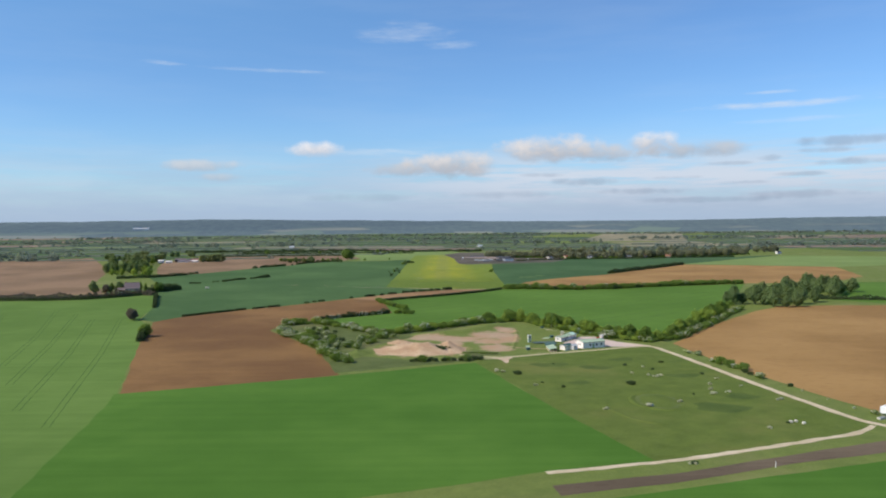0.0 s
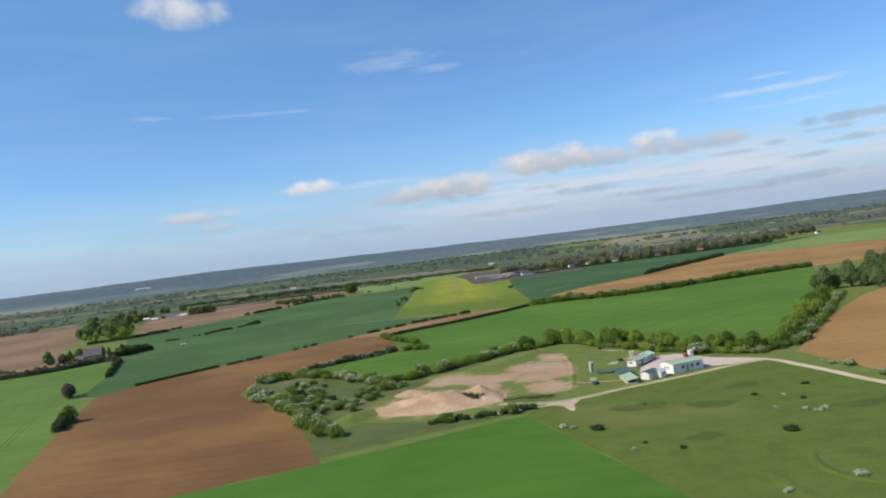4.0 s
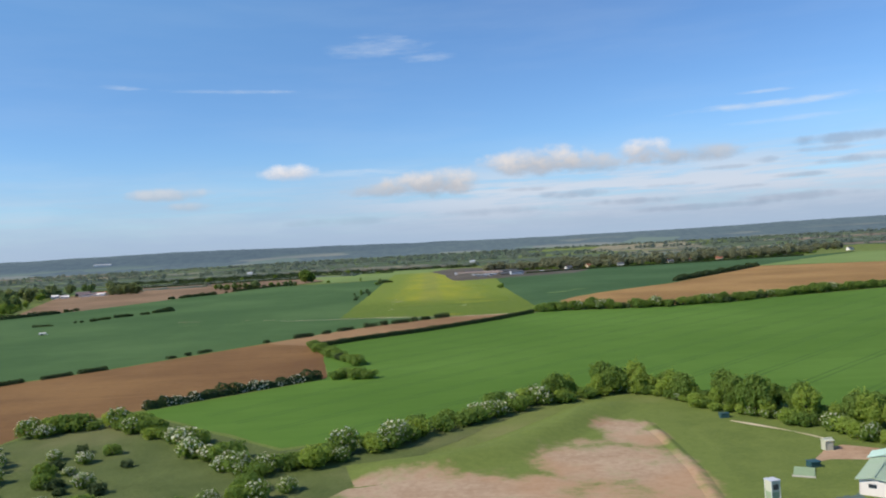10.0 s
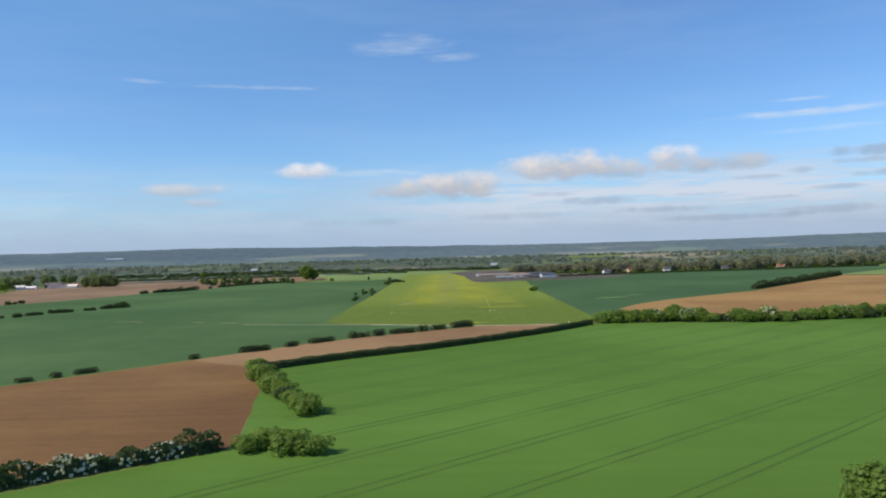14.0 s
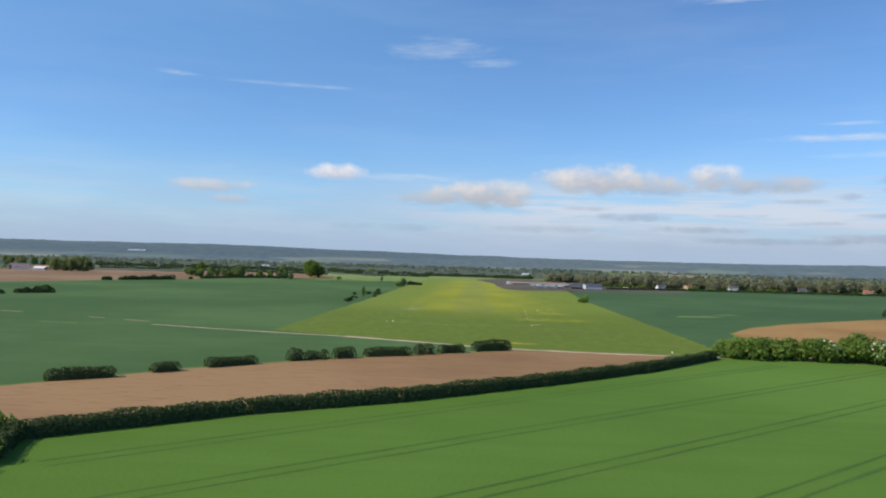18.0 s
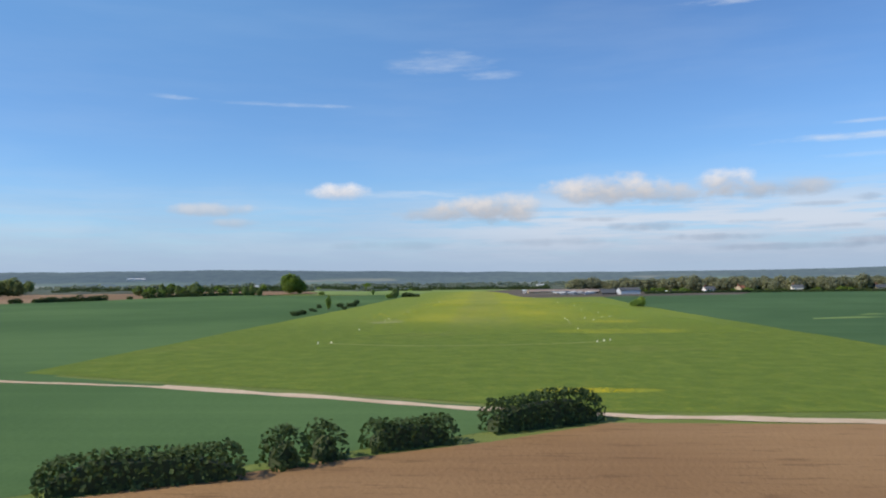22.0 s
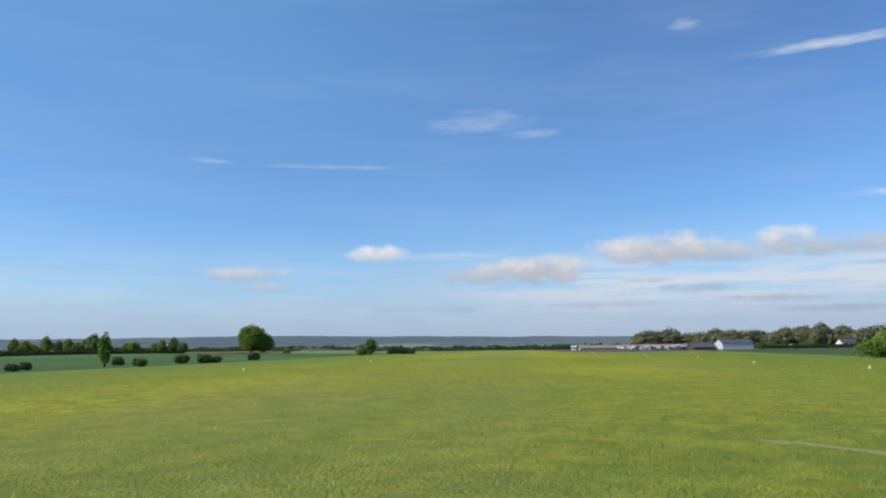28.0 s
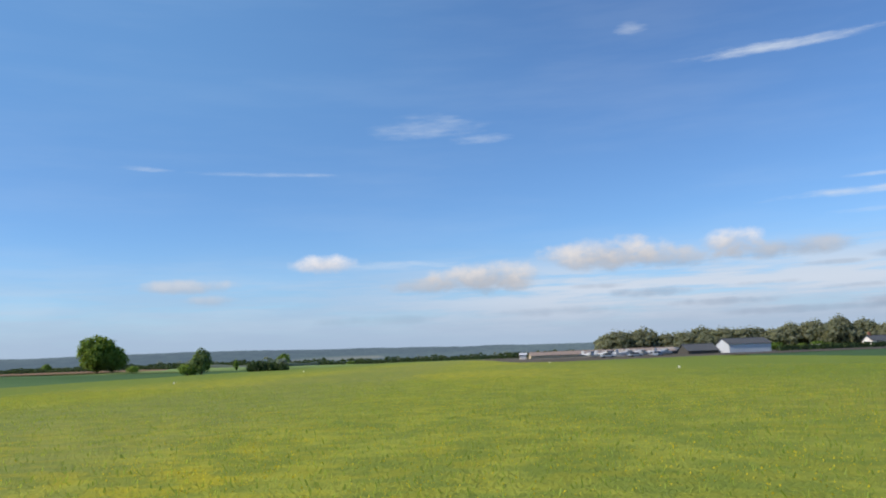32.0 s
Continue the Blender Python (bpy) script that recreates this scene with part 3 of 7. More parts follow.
def hedge(line, height, width, seed, label, material=None, density=9.0, size=0.42, clipped=True, blossom=0.0, name="hedge", group="field hedges"):
    """A hedge along a line: a woody core, coloured as inner shade, inside a skin of leaf clumps."""
    rng = np.random.default_rng(seed)
    root = empty(name, pose(line[0][0], line[0][1], level(*line[0])), label, "hedge", group)
    ox, oy, oz = line[0][0], line[0][1], level(*line[0])
    pts, nor, cv, cf = [], [], [], []
    for (ax, ay), (bx, by) in zip(line, line[1:]):
        d = math.hypot(bx - ax, by - ay)
        tx, ty = (bx - ax) / d, (by - ay) / d
        n = int(d * (2 * height + width) * density)
        s, q = rng.uniform(0, d, n), rng.uniform(0, 2 * height + width, n)
        wave = 0.12 * np.sin(s * 0.9 + seed) + 0.1 * np.sin(s * 0.37 + 2 * seed) + (0 if clipped else 0.22 * np.sin(s * 0.21 + seed) + 0.16 * np.sin(s * 1.7))
        ends = np.clip(np.minimum(s + (9 if (ax, ay) != line[0] else 0), d - s + (9 if (bx, by) != line[-1] else 0)) / ((0.35 if clipped else 0.8) * height), 0, 1)
        h = height * (1 + wave * (0.5 if clipped else 1.0)) * (0.5 + 0.5 * np.sqrt(ends))
        w = width / 2 * (1 + 0.5 * wave)
        left, top = q < height, (q >= height) & (q < height + width)
        z = np.where(left, q / height * h, np.where(top, h, (q - height - width) / height * h))
        o = np.where(left, -w, np.where(top, (q - height - width / 2) * 2 / width * w, w)) * (1 - 0.25 * (z / h) ** 4)
        z = np.where(top, h - 0.2 * (o / w) ** 2 * h * 0.5, z)
        depth = rng.uniform(-0.34, 0.1, n)
        x = ax - ox + tx * s - ty * (o + depth * np.sign(o))
        y = ay - oy + ty * s + tx * (o + depth * np.sign(o))
        g0 = np.array([level(ax + tx * k, ay + ty * k) - oz for k in s])
        pts.append(np.stack([x, y, np.maximum(z + np.where(top, depth, 0), 0.08) + g0], 1))
        nor.append(np.stack([np.where(top, 0, -ty * np.sign(o)), np.where(top, 0, tx * np.sign(o)), np.where(top, 1.0, 0.25)], 1))
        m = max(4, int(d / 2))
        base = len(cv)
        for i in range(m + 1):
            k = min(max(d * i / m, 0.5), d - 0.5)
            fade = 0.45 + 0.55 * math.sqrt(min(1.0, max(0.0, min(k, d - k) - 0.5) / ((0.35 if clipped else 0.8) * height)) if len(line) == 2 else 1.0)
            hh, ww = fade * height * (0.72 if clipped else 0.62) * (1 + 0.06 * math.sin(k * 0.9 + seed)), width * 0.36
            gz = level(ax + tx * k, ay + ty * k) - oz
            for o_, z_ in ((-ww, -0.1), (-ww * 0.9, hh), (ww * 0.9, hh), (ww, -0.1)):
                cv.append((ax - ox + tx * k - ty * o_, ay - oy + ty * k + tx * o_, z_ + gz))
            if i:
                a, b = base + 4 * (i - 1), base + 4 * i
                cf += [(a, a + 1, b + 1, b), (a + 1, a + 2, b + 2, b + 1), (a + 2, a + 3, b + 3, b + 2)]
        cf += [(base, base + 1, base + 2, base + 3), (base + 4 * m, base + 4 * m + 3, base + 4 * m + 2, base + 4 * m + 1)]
    pts, nor = np.concatenate(pts), np.concatenate(nor)
    v, f = leaf_cards(rng, pts, nor, size, 0.45)
    part("foliage", mesh_of("foliage", v.tolist(), f, material or M_LEAF_DARK), None, root)
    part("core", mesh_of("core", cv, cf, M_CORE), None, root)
    if blossom:
        pick = (rng.uniform(0, 1, len(pts)) < blossom) & (np.sin(pts[:, 0] * 0.55 + seed) + np.sin(pts[:, 1] * 0.4) > 0.1)
        v, f = leaf_cards(rng, pts[pick] + nor[pick] * 0.15, nor[pick], size * 0.9, 0.4)
        part("blossom", mesh_of("blossom", v.tolist(), f, M_BLOSSOM), None, root, "white may blossom")
    return root


# ---- distance: sky backdrop and hills ----
RADIUS, CENTRE_Y = 4300.0, 400.0
CLOUD_AZ, CLOUD_Z = -21.0, 590.0


def arc(name, lo, hi, step, heights, radius, material):
    """An upright sheet round the horizon; its UV holds azimuth / 100 and height / 1000."""
    bm = bmesh.new()
    uv = bm.loops.layers.uv.new("UVMap")
    cols = []
    n = int((hi - lo) / step)
    for i in range(n + 1):
        a = lo + (hi - lo) * i / n
        cols.append([(bm.verts.new((math.sin(radians(a)) * radius, CENTRE_Y + math.cos(radians(a)) * radius, z)), (a / 100, z / 1000)) for z in heights(a)])
    for c, d in zip(cols, cols[1:]):
        for j in range(len(c) - 1):
            f = bm.faces.new((c[j][0], d[j][0], d[j + 1][0], c[j + 1][0]))
            for loop, k in zip(f.loops, (c[j], d[j], d[j + 1], c[j + 1])):
                loop[uv].uv = k[1]
    return new(name, from_bm(name, bm, material))


cl = Nodes("cloud_backdrop")
uvn = cl.add("ShaderNodeUVMap")
sep = cl.add("ShaderNodeSeparateXYZ")
cl.tree.links.new(uvn.outputs[0], sep.inputs[0])
U, V = cl.math("MULTIPLY", sep.outputs[0], 100.0), cl.math("MULTIPLY", sep.outputs[1], 1000.0)


def uv_noise(su, sv, detail, rough=0.6, shift=0.0):
    n = cl.add("ShaderNodeCombineXYZ")
    cl.put(cl.math("ADD", cl.math("MULTIPLY", U, su), shift), n.inputs[0])
    cl.put(cl.math("MULTIPLY", V, sv), n.inputs[1])
    return cl.noise(1.0, detail, rough, n.outputs[0])


puff = uv_noise(0.52, 0.009, 5, 0.52)
puff_fine = uv_noise(1.7, 0.035, 4, 0.55, 7.3)
streak = uv_noise(0.11, 0.017, 6, 0.62, 3.1)
wisp_n = uv_noise(0.28, 0.020, 6, 0.65, 11.0)
veil_n = uv_noise(0.05, 0.004, 5, 0.6, 5.0)
# azimuth, height, half width, half height, density, brightness of top, of base
CLOUDS = [
    (-10.2, 496, 1.9, 42, 1.7, 1.22, 1.0), (-19.0, 392, 3.0, 30, 0.85, 0.92, 0.78), (-17.6, 325, 1.6, 22, 0.6, 0.88, 0.78),
    (0.8, 402, 4.0, 66, 1.3, 1.0, 0.68), (-3.6, 372, 2.6, 34, 0.75, 0.80, 0.68), (8.8, 484, 4.2, 70, 1.35, 1.02, 0.72),
    (12.8, 450, 3.2, 48, 0.95, 0.84, 0.66), (16.6, 508, 1.9, 54, 1.6, 1.14, 0.84), (20.0, 458, 4.2, 40, 0.95, 0.78, 0.64),
]
GREY = [(18.5, 300, 2.0, 14, 0.7), (23.0, 262, 2.6, 13, 0.7), (27.5, 300, 2.2, 14, 0.75), (8.0, 330, 2.0, 14, 0.6), (28.6, 425, 2.2, 16, 0.7), (11.2, 288, 2.6, 26, 0.8), (15.8, 224, 4.0, 20, 0.8), (25.0, 394, 1.0, 20, 0.75), (22.4, 372, 2.2, 13, 0.6), (30.0, 470, 3.6, 30, 0.9),
        (31.0, 357, 3.0, 22, 0.9), (27.2, 190, 4.2, 26, 0.8), (20.6, 168, 5.0, 18, 0.7), (5.0, 215, 5.0, 24, 0.55), (-6.5, 205, 5.0, 24, 0.4)]
WISPS = [(26.0, 688, 7.5, 24, 1.15), (25.2, 757, 2.2, 13, 0.75), (-21.7, 972, 2.0, 17, 0.75), (-12.4, 957, 3.4, 15, 0.7), (-16.8, 962, 2.6, 14, 0.5),
         (-3.2, 1195, 4.2, 75, 0.55), (0.6, 1125, 2.4, 30, 0.6), (-5.0, 480, 5.5, 26, 0.8), (11.3, 1650, 1.2, 45, 0.6), (20.5, 1440, 6.5, 34, 1.2), (27.0, 600, 5, 16, .5)]
alpha, colour = 0.0, rgb(0.8, 0.85, 0.92)


def ellipse(u, v, a, b, warp, k):
    du = cl.math("DIVIDE", cl.math("SUBTRACT", U, u), a)
    dv = cl.math("DIVIDE", cl.math("SUBTRACT", V, v), b)
    r = cl.math("ADD", cl.math("MULTIPLY", du, du), cl.math("MULTIPLY", dv, dv))
    return cl.math("ADD", cl.math("SUBTRACT", 1.0, r), cl.math("MULTIPLY", cl.math("SUBTRACT", warp, 0.5), k)), dv


def over(a, col):
    global alpha, colour
    alpha = cl.math("SUBTRACT", 1.0, cl.math("MULTIPLY", cl.math("SUBTRACT", 1.0, alpha), cl.math("SUBTRACT", 1.0, a)))
    colour = cl.mix(cl.math("DIVIDE", a, cl.math("MAXIMUM", alpha, 0.001), True), colour, col)


# thin grey-blue layer low over the horizon, thicker to one side, with brighter and greyer bands
low = cl.math("MULTIPLY", cl.ramp(V, 660, 150), cl.ramp(U, -30, 14, 0.62, 0.97))
over(cl.math("MULTIPLY", low, cl.ramp(streak, 0.28, 0.62, 0.45, 1.0)), cl.mix(cl.ramp(veil_n, 0.38, 0.62), rgb(0.37, 0.52, 0.74), rgb(0.50, 0.62, 0.79)))
over(cl.math("MULTIPLY", cl.math("MULTIPLY", cl.ramp(V, 560, 300), cl.ramp(U, -14, 10, 0.1, 0.9)), cl.ramp(streak, 0.36, 0.58)), rgb(0.68, 0.75, 0.86))
over(cl.math("MULTIPLY", cl.ramp(V, 320, 110), cl.ramp(wisp_n, 0.35, 0.62, 0.74, 0.94)), cl.mix(cl.ramp(U, -14, 10), rgb(0.42, 0.55, 0.73), rgb(0.44, 0.54, 0.69)))
over(cl.ramp(V, 190, 60, 0.0, 0.75), rgb(0.41, 0.53, 0.70))
over(cl.math("MULTIPLY", cl.ramp(veil_n, 0.40, 0.75), 0.07), rgb(0.7, 0.80, 0.92))
over(cl.math("MULTIPLY", cl.math("MULTIPLY", cl.ramp(U, 16, -24), cl.ramp(V, 500, 1500)), 0.42), rgb(0.19, 0.44, 0.80))
for u, v, a, b, d in WISPS:
    e, _ = ellipse(u, v, a, b, wisp_n, 3.4)
    over(cl.math("MULTIPLY", cl.ramp(e, -0.1, 1.8), min(0.9, d * 0.6)), rgb(0.74, 0.81, 0.90))
for u, v, a, b, d in GREY:
    e, _ = ellipse(u, v, a, b, puff, 3.4)
    over(cl.math("MULTIPLY", cl.ramp(e, -0.2, 1.4), d * 0.6), rgb(0.31, 0.385, 0.51))
for u, v, a, b, d, top, base in CLOUDS:
    e, dv = ellipse(u, v, a * 1.15, b * 1.3, cl.math("ADD", cl.math("MULTIPLY", puff, 0.82), cl.math("MULTIPLY", puff_fine, 0.18)), 3.0)
    lit = cl.ramp(cl.math("ADD", dv, cl.math("MULTIPLY", cl.math("SUBTRACT", puff, 0.5), 2.2)), -0.8, 0.8)
    over(cl.math("MULTIPLY", cl.ramp(e, -0.15, 1.25), min(0.95, 0.72 * d)), cl.mix(lit, rgb(base * 0.60, base * 0.63, base * 0.71), rgb(top * 0.80, top * 0.765, top * 0.76)))
emit = cl.add("ShaderNodeEmission")
cl.put(colour, emit.inputs[0])
emit.inputs[1].default_value = 0.95
clear = cl.add("ShaderNodeBsdfTransparent")
both = cl.add("ShaderNodeMixShader")
cl.put(alpha, both.inputs[0])
cl.tree.links.new(clear.outputs[0], both.inputs[1]), cl.tree.links.new(emit.outputs[0], both.inputs[2])
cl.tree.links.new(both.outputs[0], cl.out.inputs["Surface"])
tagged(arc("backdrop", -52, 52, 2.0, lambda a: (10.0, 700.0, 1400.0, 2100.0, 2800.0, 3300.0), RADIUS, cl.mat), "blue spring sky with scattered fair-weather cumulus", kind="structure")

near = Nodes("single_cumulus")
n_uv, n_at = near.add("ShaderNodeUVMap"), near.add("ShaderNodeSeparateXYZ")
near.tree.links.new(n_uv.outputs[0], n_at.inputs[0])
n_u = near.math("DIVIDE", near.math("SUBTRACT", near.math("MULTIPLY", n_at.outputs[0], 100.0), CLOUD_AZ), 4.4)
n_v = near.math("DIVIDE", near.math("SUBTRACT", near.math("MULTIPLY", n_at.outputs[1], 1000.0), CLOUD_Z), 42.0)
n_puff = near.noise(0.010, 5, 0.55)
n_in = near.math("ADD", near.math("SUBTRACT", 1.0, near.math("ADD", near.math("MULTIPLY", n_u, n_u), near.math("MULTIPLY", n_v, n_v))), near.math("MULTIPLY", near.math("SUBTRACT", n_puff, 0.5), 3.0))
n_glow, n_clear, n_both = near.add("ShaderNodeEmission"), near.add("ShaderNodeBsdfTransparent"), near.add("ShaderNodeMixShader")
near.put(near.mix(near.ramp(near.math("ADD", n_v, n_puff), -0.3, 1.2), rgb(0.52, 0.58, 0.68), rgb(0.80, 0.80, 0.80)), n_glow.inputs[0])
near.put(near.ramp(n_in, 0.0, 1.3, 0.0, 0.9), n_both.inputs[0])
near.tree.links.new(n_clear.outputs[0], n_both.inputs[1]), near.tree.links.new(n_glow.outputs[0], n_both.inputs[2])
near.tree.links.new(n_both.outputs[0], near.out.inputs["Surface"])
tagged(arc("backdrop", CLOUD_AZ - 9, CLOUD_AZ + 9, 1.0, lambda a: (CLOUD_Z - 110, CLOUD_Z, CLOUD_Z + 110), 1350, near.mat), "one low fair-weather cumulus ahead", kind="structure")

hill = Nodes("hazed_wooded_hills")
h_at = hill.add("ShaderNodeSeparateXYZ")
hill.tree.links.new(hill.place(), h_at.inputs[0])
h_cells = hill.add("ShaderNodeTexVoronoi")
h_cells.inputs["Scale"].default_value = 1.0
hill.tree.links.new(hill.place((0.0040, 0.0016, 0.075)), h_cells.inputs["Vector"])
h_pick = hill.add("ShaderNodeSeparateXYZ")
hill.tree.links.new(h_cells.outputs["Color"], h_pick.inputs[0])
h_fine = hill.noise(0.03, 5, 0.65, hill.place((1, 0.4, 2.5)))
h_broad = hill.noise(1.0, 3, 0.5, hill.place((0.0016, 0.0012, 0.02)))
h_field = hill.mix(hill.ramp(h_pick.outputs[0], 0.55, 0.60), hill.mix(h_pick.outputs[1], rgb(0.050, 0.075, 0.045), rgb(0.085, 0.115, 0.058)), rgb(0.135, 0.130, 0.085))
h_wood = hill.mix(hill.ramp(h_fine, 0.36, 0.64), rgb(0.018, 0.030, 0.030), rgb(0.045, 0.066, 0.052))
h_high = hill.ramp(hill.math("ADD", h_at.outputs[2], hill.math("MULTIPLY", hill.math("SUBTRACT", h_broad, 0.5), 80.0)), 12, 30)
h_share = hill.math("MAXIMUM", h_high, hill.ramp(h_pick.outputs[2], 0.52, 0.56))
hill.finish(hill.mix(h_share, h_field, h_wood), 0.95)
# weak blue emission lays distance haze over the slopes
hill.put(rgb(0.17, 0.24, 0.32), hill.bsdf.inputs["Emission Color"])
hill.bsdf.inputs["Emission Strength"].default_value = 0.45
RIDGE = [(-70, 69), (-40, 69), (-30, 71), (-18, 78), (-8, 68), (0, 59), (8, 52), (18, 52), (30, 61), (70, 62)]


def ridge(a):
    for (a0, h0), (a1, h1) in zip(RIDGE, RIDGE[1:]):
        if a <= a1:
            k = smooth(a0, a1, a)
            return h0 + (h1 - h0) * k + 2.5 * noise.noise((a * 0.45, 0, 0)) + 1.5 * noise.noise((a * 2.1, 3, 0)) + 1.1 * noise.noise((a * 9.0, 5, 0))
    return 60.0


def hill_height(a, k):
    """Height of the far hills towards bearing a, from their foot (k = 0) to the skyline (k = 1)."""
    return -6 + (ridge(a) + 6) * (0.35 * k + 0.65 * smooth(0.15, 1.0, k)) * (1 + (0.35 * noise.noise((a * 0.16, k * 3.0, 2)) + 0.12 * noise.noise((a * 0.7, k * 6.0, 7))) * (1 - k))


def far_hills(radius, depth):
    """Rising ground to a wooded skyline: folds and shelves on the way up."""
    bm = bmesh.new()
    rows = []
    for i in range(521):
        a = -65 + i * 0.25
        row = []
        for j in range(13):
            k = j / 12
            z = hill_height(a, k)
            r = radius - depth * (1 - k)
            row.append(bm.verts.new((math.sin(radians(a)) * r, CENTRE_Y + math.cos(radians(a)) * r, z)))
        r = radius + 30
        row.append(bm.verts.new((math.sin(radians(a)) * r, CENTRE_Y + math.cos(radians(a)) * r, -9)))
        rows.append(row)
    for c, d in zip(rows, rows[1:]):
        for j in range(13):
            bm.faces.new((c[j], d[j], d[j + 1], c[j + 1])).smooth = j < 12
    return bm


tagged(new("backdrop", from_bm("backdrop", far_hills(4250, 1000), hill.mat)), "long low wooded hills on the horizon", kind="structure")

# ---- ground: one sheet to the horizon ----
verts, faces, rows = [], [], []
radii = [0] + [40 * 1.0 * i for i in range(1, 36)] + [1450 * 1.12 ** i for i in range(11)]
for r in radii:
    row = []
    for i in range(73):
        a = math.tau * i / 72
        x, y = math.sin(a) * r, CENTRE_Y + math.cos(a) * r
        row.append(len(verts))
        verts.append((x, y, level(x, y) - 0.2 * smooth(860, 940, y)))
    rows.append(row)
for c, d in zip(rows, rows[1:]):
    for i in range(72):
        faces.append((c[i], c[i + 1], d[i + 1], d[i]) if c is not rows[0] else (c[i], d[i + 1], d[i]))
tagged(new("ground", mesh_of("ground", verts, faces, M_GROUND)), "rough grassland between the fields", kind="structure")

# ---- fields, tracks, yard ----
sheet("barley_field", [(-72, 96), (-81, 130), (-100.5, 226), (-105.5, 245), (-142, 356), (-161, 413), (-176, 440), (-191, 502), (-221, 584), (-233, 588), (-249, 570), (-263, 558), (-289, 553), (-320, 554), (-520, 560), (-520, 60), (-75, 60)], M_CROP_L, "light green barley field with tramlines", wobble=0.5)
sheet("tilled_field", [(-105, 245), (-38, 274), (-53, 324), (-67, 352), (-89, 390), (-87, 418), (-70, 431), (-31, 460), (-40, 515), (-44, 533), (-67, 550), (-104, 506), (-126, 486), (-154, 452), (-163, 428), (-142, 356)], M_SOIL_RED, "bare reddish-brown tilled field", wobble=0.5)
sheet("seedbed_strip", [(-44, 533), (-26, 547), (-10, 557), (9, 574), (28, 592), (46, 614), (44, 616), (7, 617), (-25, 595), (-45, 577), (-67, 550)], M_SOIL_STRIP, "narrow dry tan seedbed between two hedges", lift=0.046, wobble=0.4)
sheet("green_strip_field", [(-102, 228), (-107, 246), (-38, 273), (12, 296), (34, 216), (48, 173), (22, 166), (-40, 142), (-83, 128)], M_CROP_G2, "fresh green arable strip", lift=0.052, wobble=0.4)
sheet("wheat_field", [(-70, 428), (-32, 459), (-31.6, 463), (-40, 515), (-43, 531), (9, 573), (47, 615), (67, 614), (104, 606), (165, 622), (253, 645), (219, 570), (179, 481), (139, 412), (97, 349), (89, 357), (75, 386), (60, 402), (35, 425), (12, 412), (-14, 392), (-30, 388), (-62, 420)], M_CROP_BRIGHT, "bright green wheat field", lift=0.058, wobble=0.5)
sheet("south_field", [(26, 147), (104, 173), (320, 262), (320, 20), (-75, 20), (-75, 110), (-40, 135)], M_CROP_G2, "green crop field below the lane", wobble=0.3)
sheet("dark_soil_strip", [(22, 157), (50, 164), (80, 176), (108, 187), (320, 282), (320, 270), (104, 178), (78, 170), (48, 158), (23, 151)], M_SOIL_DAMP, "dark brown damp soil strip beside the track", lift=0.06, wobble=0.3)
sheet("pasture", [(12, 296), (17, 306), (26, 306), (38, 311), (52, 319), (76, 330), (89, 331), (98, 286), (104, 249), (109, 222), (113, 200), (84, 185), (53, 173), (48, 172), (34, 216)], M_PASTURE, "grazed pasture dotted with pale scrub", lift=0.064, wobble=0.3)
sheet("seedbed_field", [(101, 338), (146, 405), (185, 455), (215, 482), (290, 478), (520, 470), (520, 330), (320, 285), (124, 212), (116, 238), (107, 280)], M_SOIL_TAN, "wide tan seedbed", lift=0.070, wobble=0.5)
sheet("east_meadow", [(334, 653), (460, 652), (520, 480), (290, 482), (258, 515), (292, 560)], M_CROP_BRIGHT, "bright green field beyond the copse", lift=0.046, wobble=0.5)
sheet("orange_field", [(58, 622), (70, 676), (84, 700), (106, 724), (163, 771), (290, 930), (441, 863), (393, 717), (330, 655), (253, 650), (165, 627), (104, 611)], M_SOIL_TAN, "orange-tan bare field beside the airstrip", lift=0.064, wobble=0.6)
sheet("pale_field", [(290, 937), (497, 1136), (640, 1064), (540, 893), (441, 863)], M_CROP_PALE, "pale green barley field", lift=0.070, wobble=0.6)
sheet("bean_field_east", [(50, 640), (51, 829), (53, 900), (58, 960), (98, 1048), (180, 1076), (300, 1084), (420, 1104), (505, 1150), (290, 935), (163, 772), (108, 728), (84, 702), (69, 676), (57, 622)], M_CROP_BLUE2, "dark blue-green bean field beside the airstrip", lift=0.052, wobble=0.4)
sheet("bean_field_west", [(-174, 438), (-163, 429), (-154, 453), (-126, 488), (-104, 508), (-67, 552), (-45, 579), (-25, 597), (7, 619), (-2, 624), (-44, 642), (-45, 650), (-44, 1005), (-42, 1110), (-111, 1060), (-148, 1046), (-172, 1013), (-199, 960), (-228, 931), (-272, 833), (-305, 812), (-300, 780), (-262, 700), (-240, 640), (-222, 586), (-192, 503)], M_CROP_BLUE, "broad blue-green bean field", lift=0.034, cell=22, wobble=0.5)
sheet("airstrip", [(-49, 645), (-48, 820), (-48, 1005), (-46, 1250), (38, 1250), (62, 1000), (54, 829), (52, 640), (49, 621), (7, 621), (-2, 625), (-19, 633)], M_RUNWAY, "mown grass airstrip", lift=0.076, wobble=0.3)
sheet("pink_field", [(-304, 814), (-271, 834), (-227, 933), (-198, 962), (-171, 1015), (-140, 1072), (-125, 1150), (-150, 1214), (-260, 1216), (-376, 1204), (-384, 1090), (-382, 1040), (-348, 930)], M_SOIL_PINK, "pinkish-brown ploughed field", lift=0.046, cell=20, wobble=0.5)
sheet("far_west_field", [(-266, 606), (-300, 594), (-360, 590), (-620, 610), (-760, 830), (-661, 1105), (-552, 1205), (-420, 950), (-374, 846), (-322, 703)], M_SOIL_PINK, "brown ploughed field past the farm", lift=0.066, cell=24, wobble=0.5)
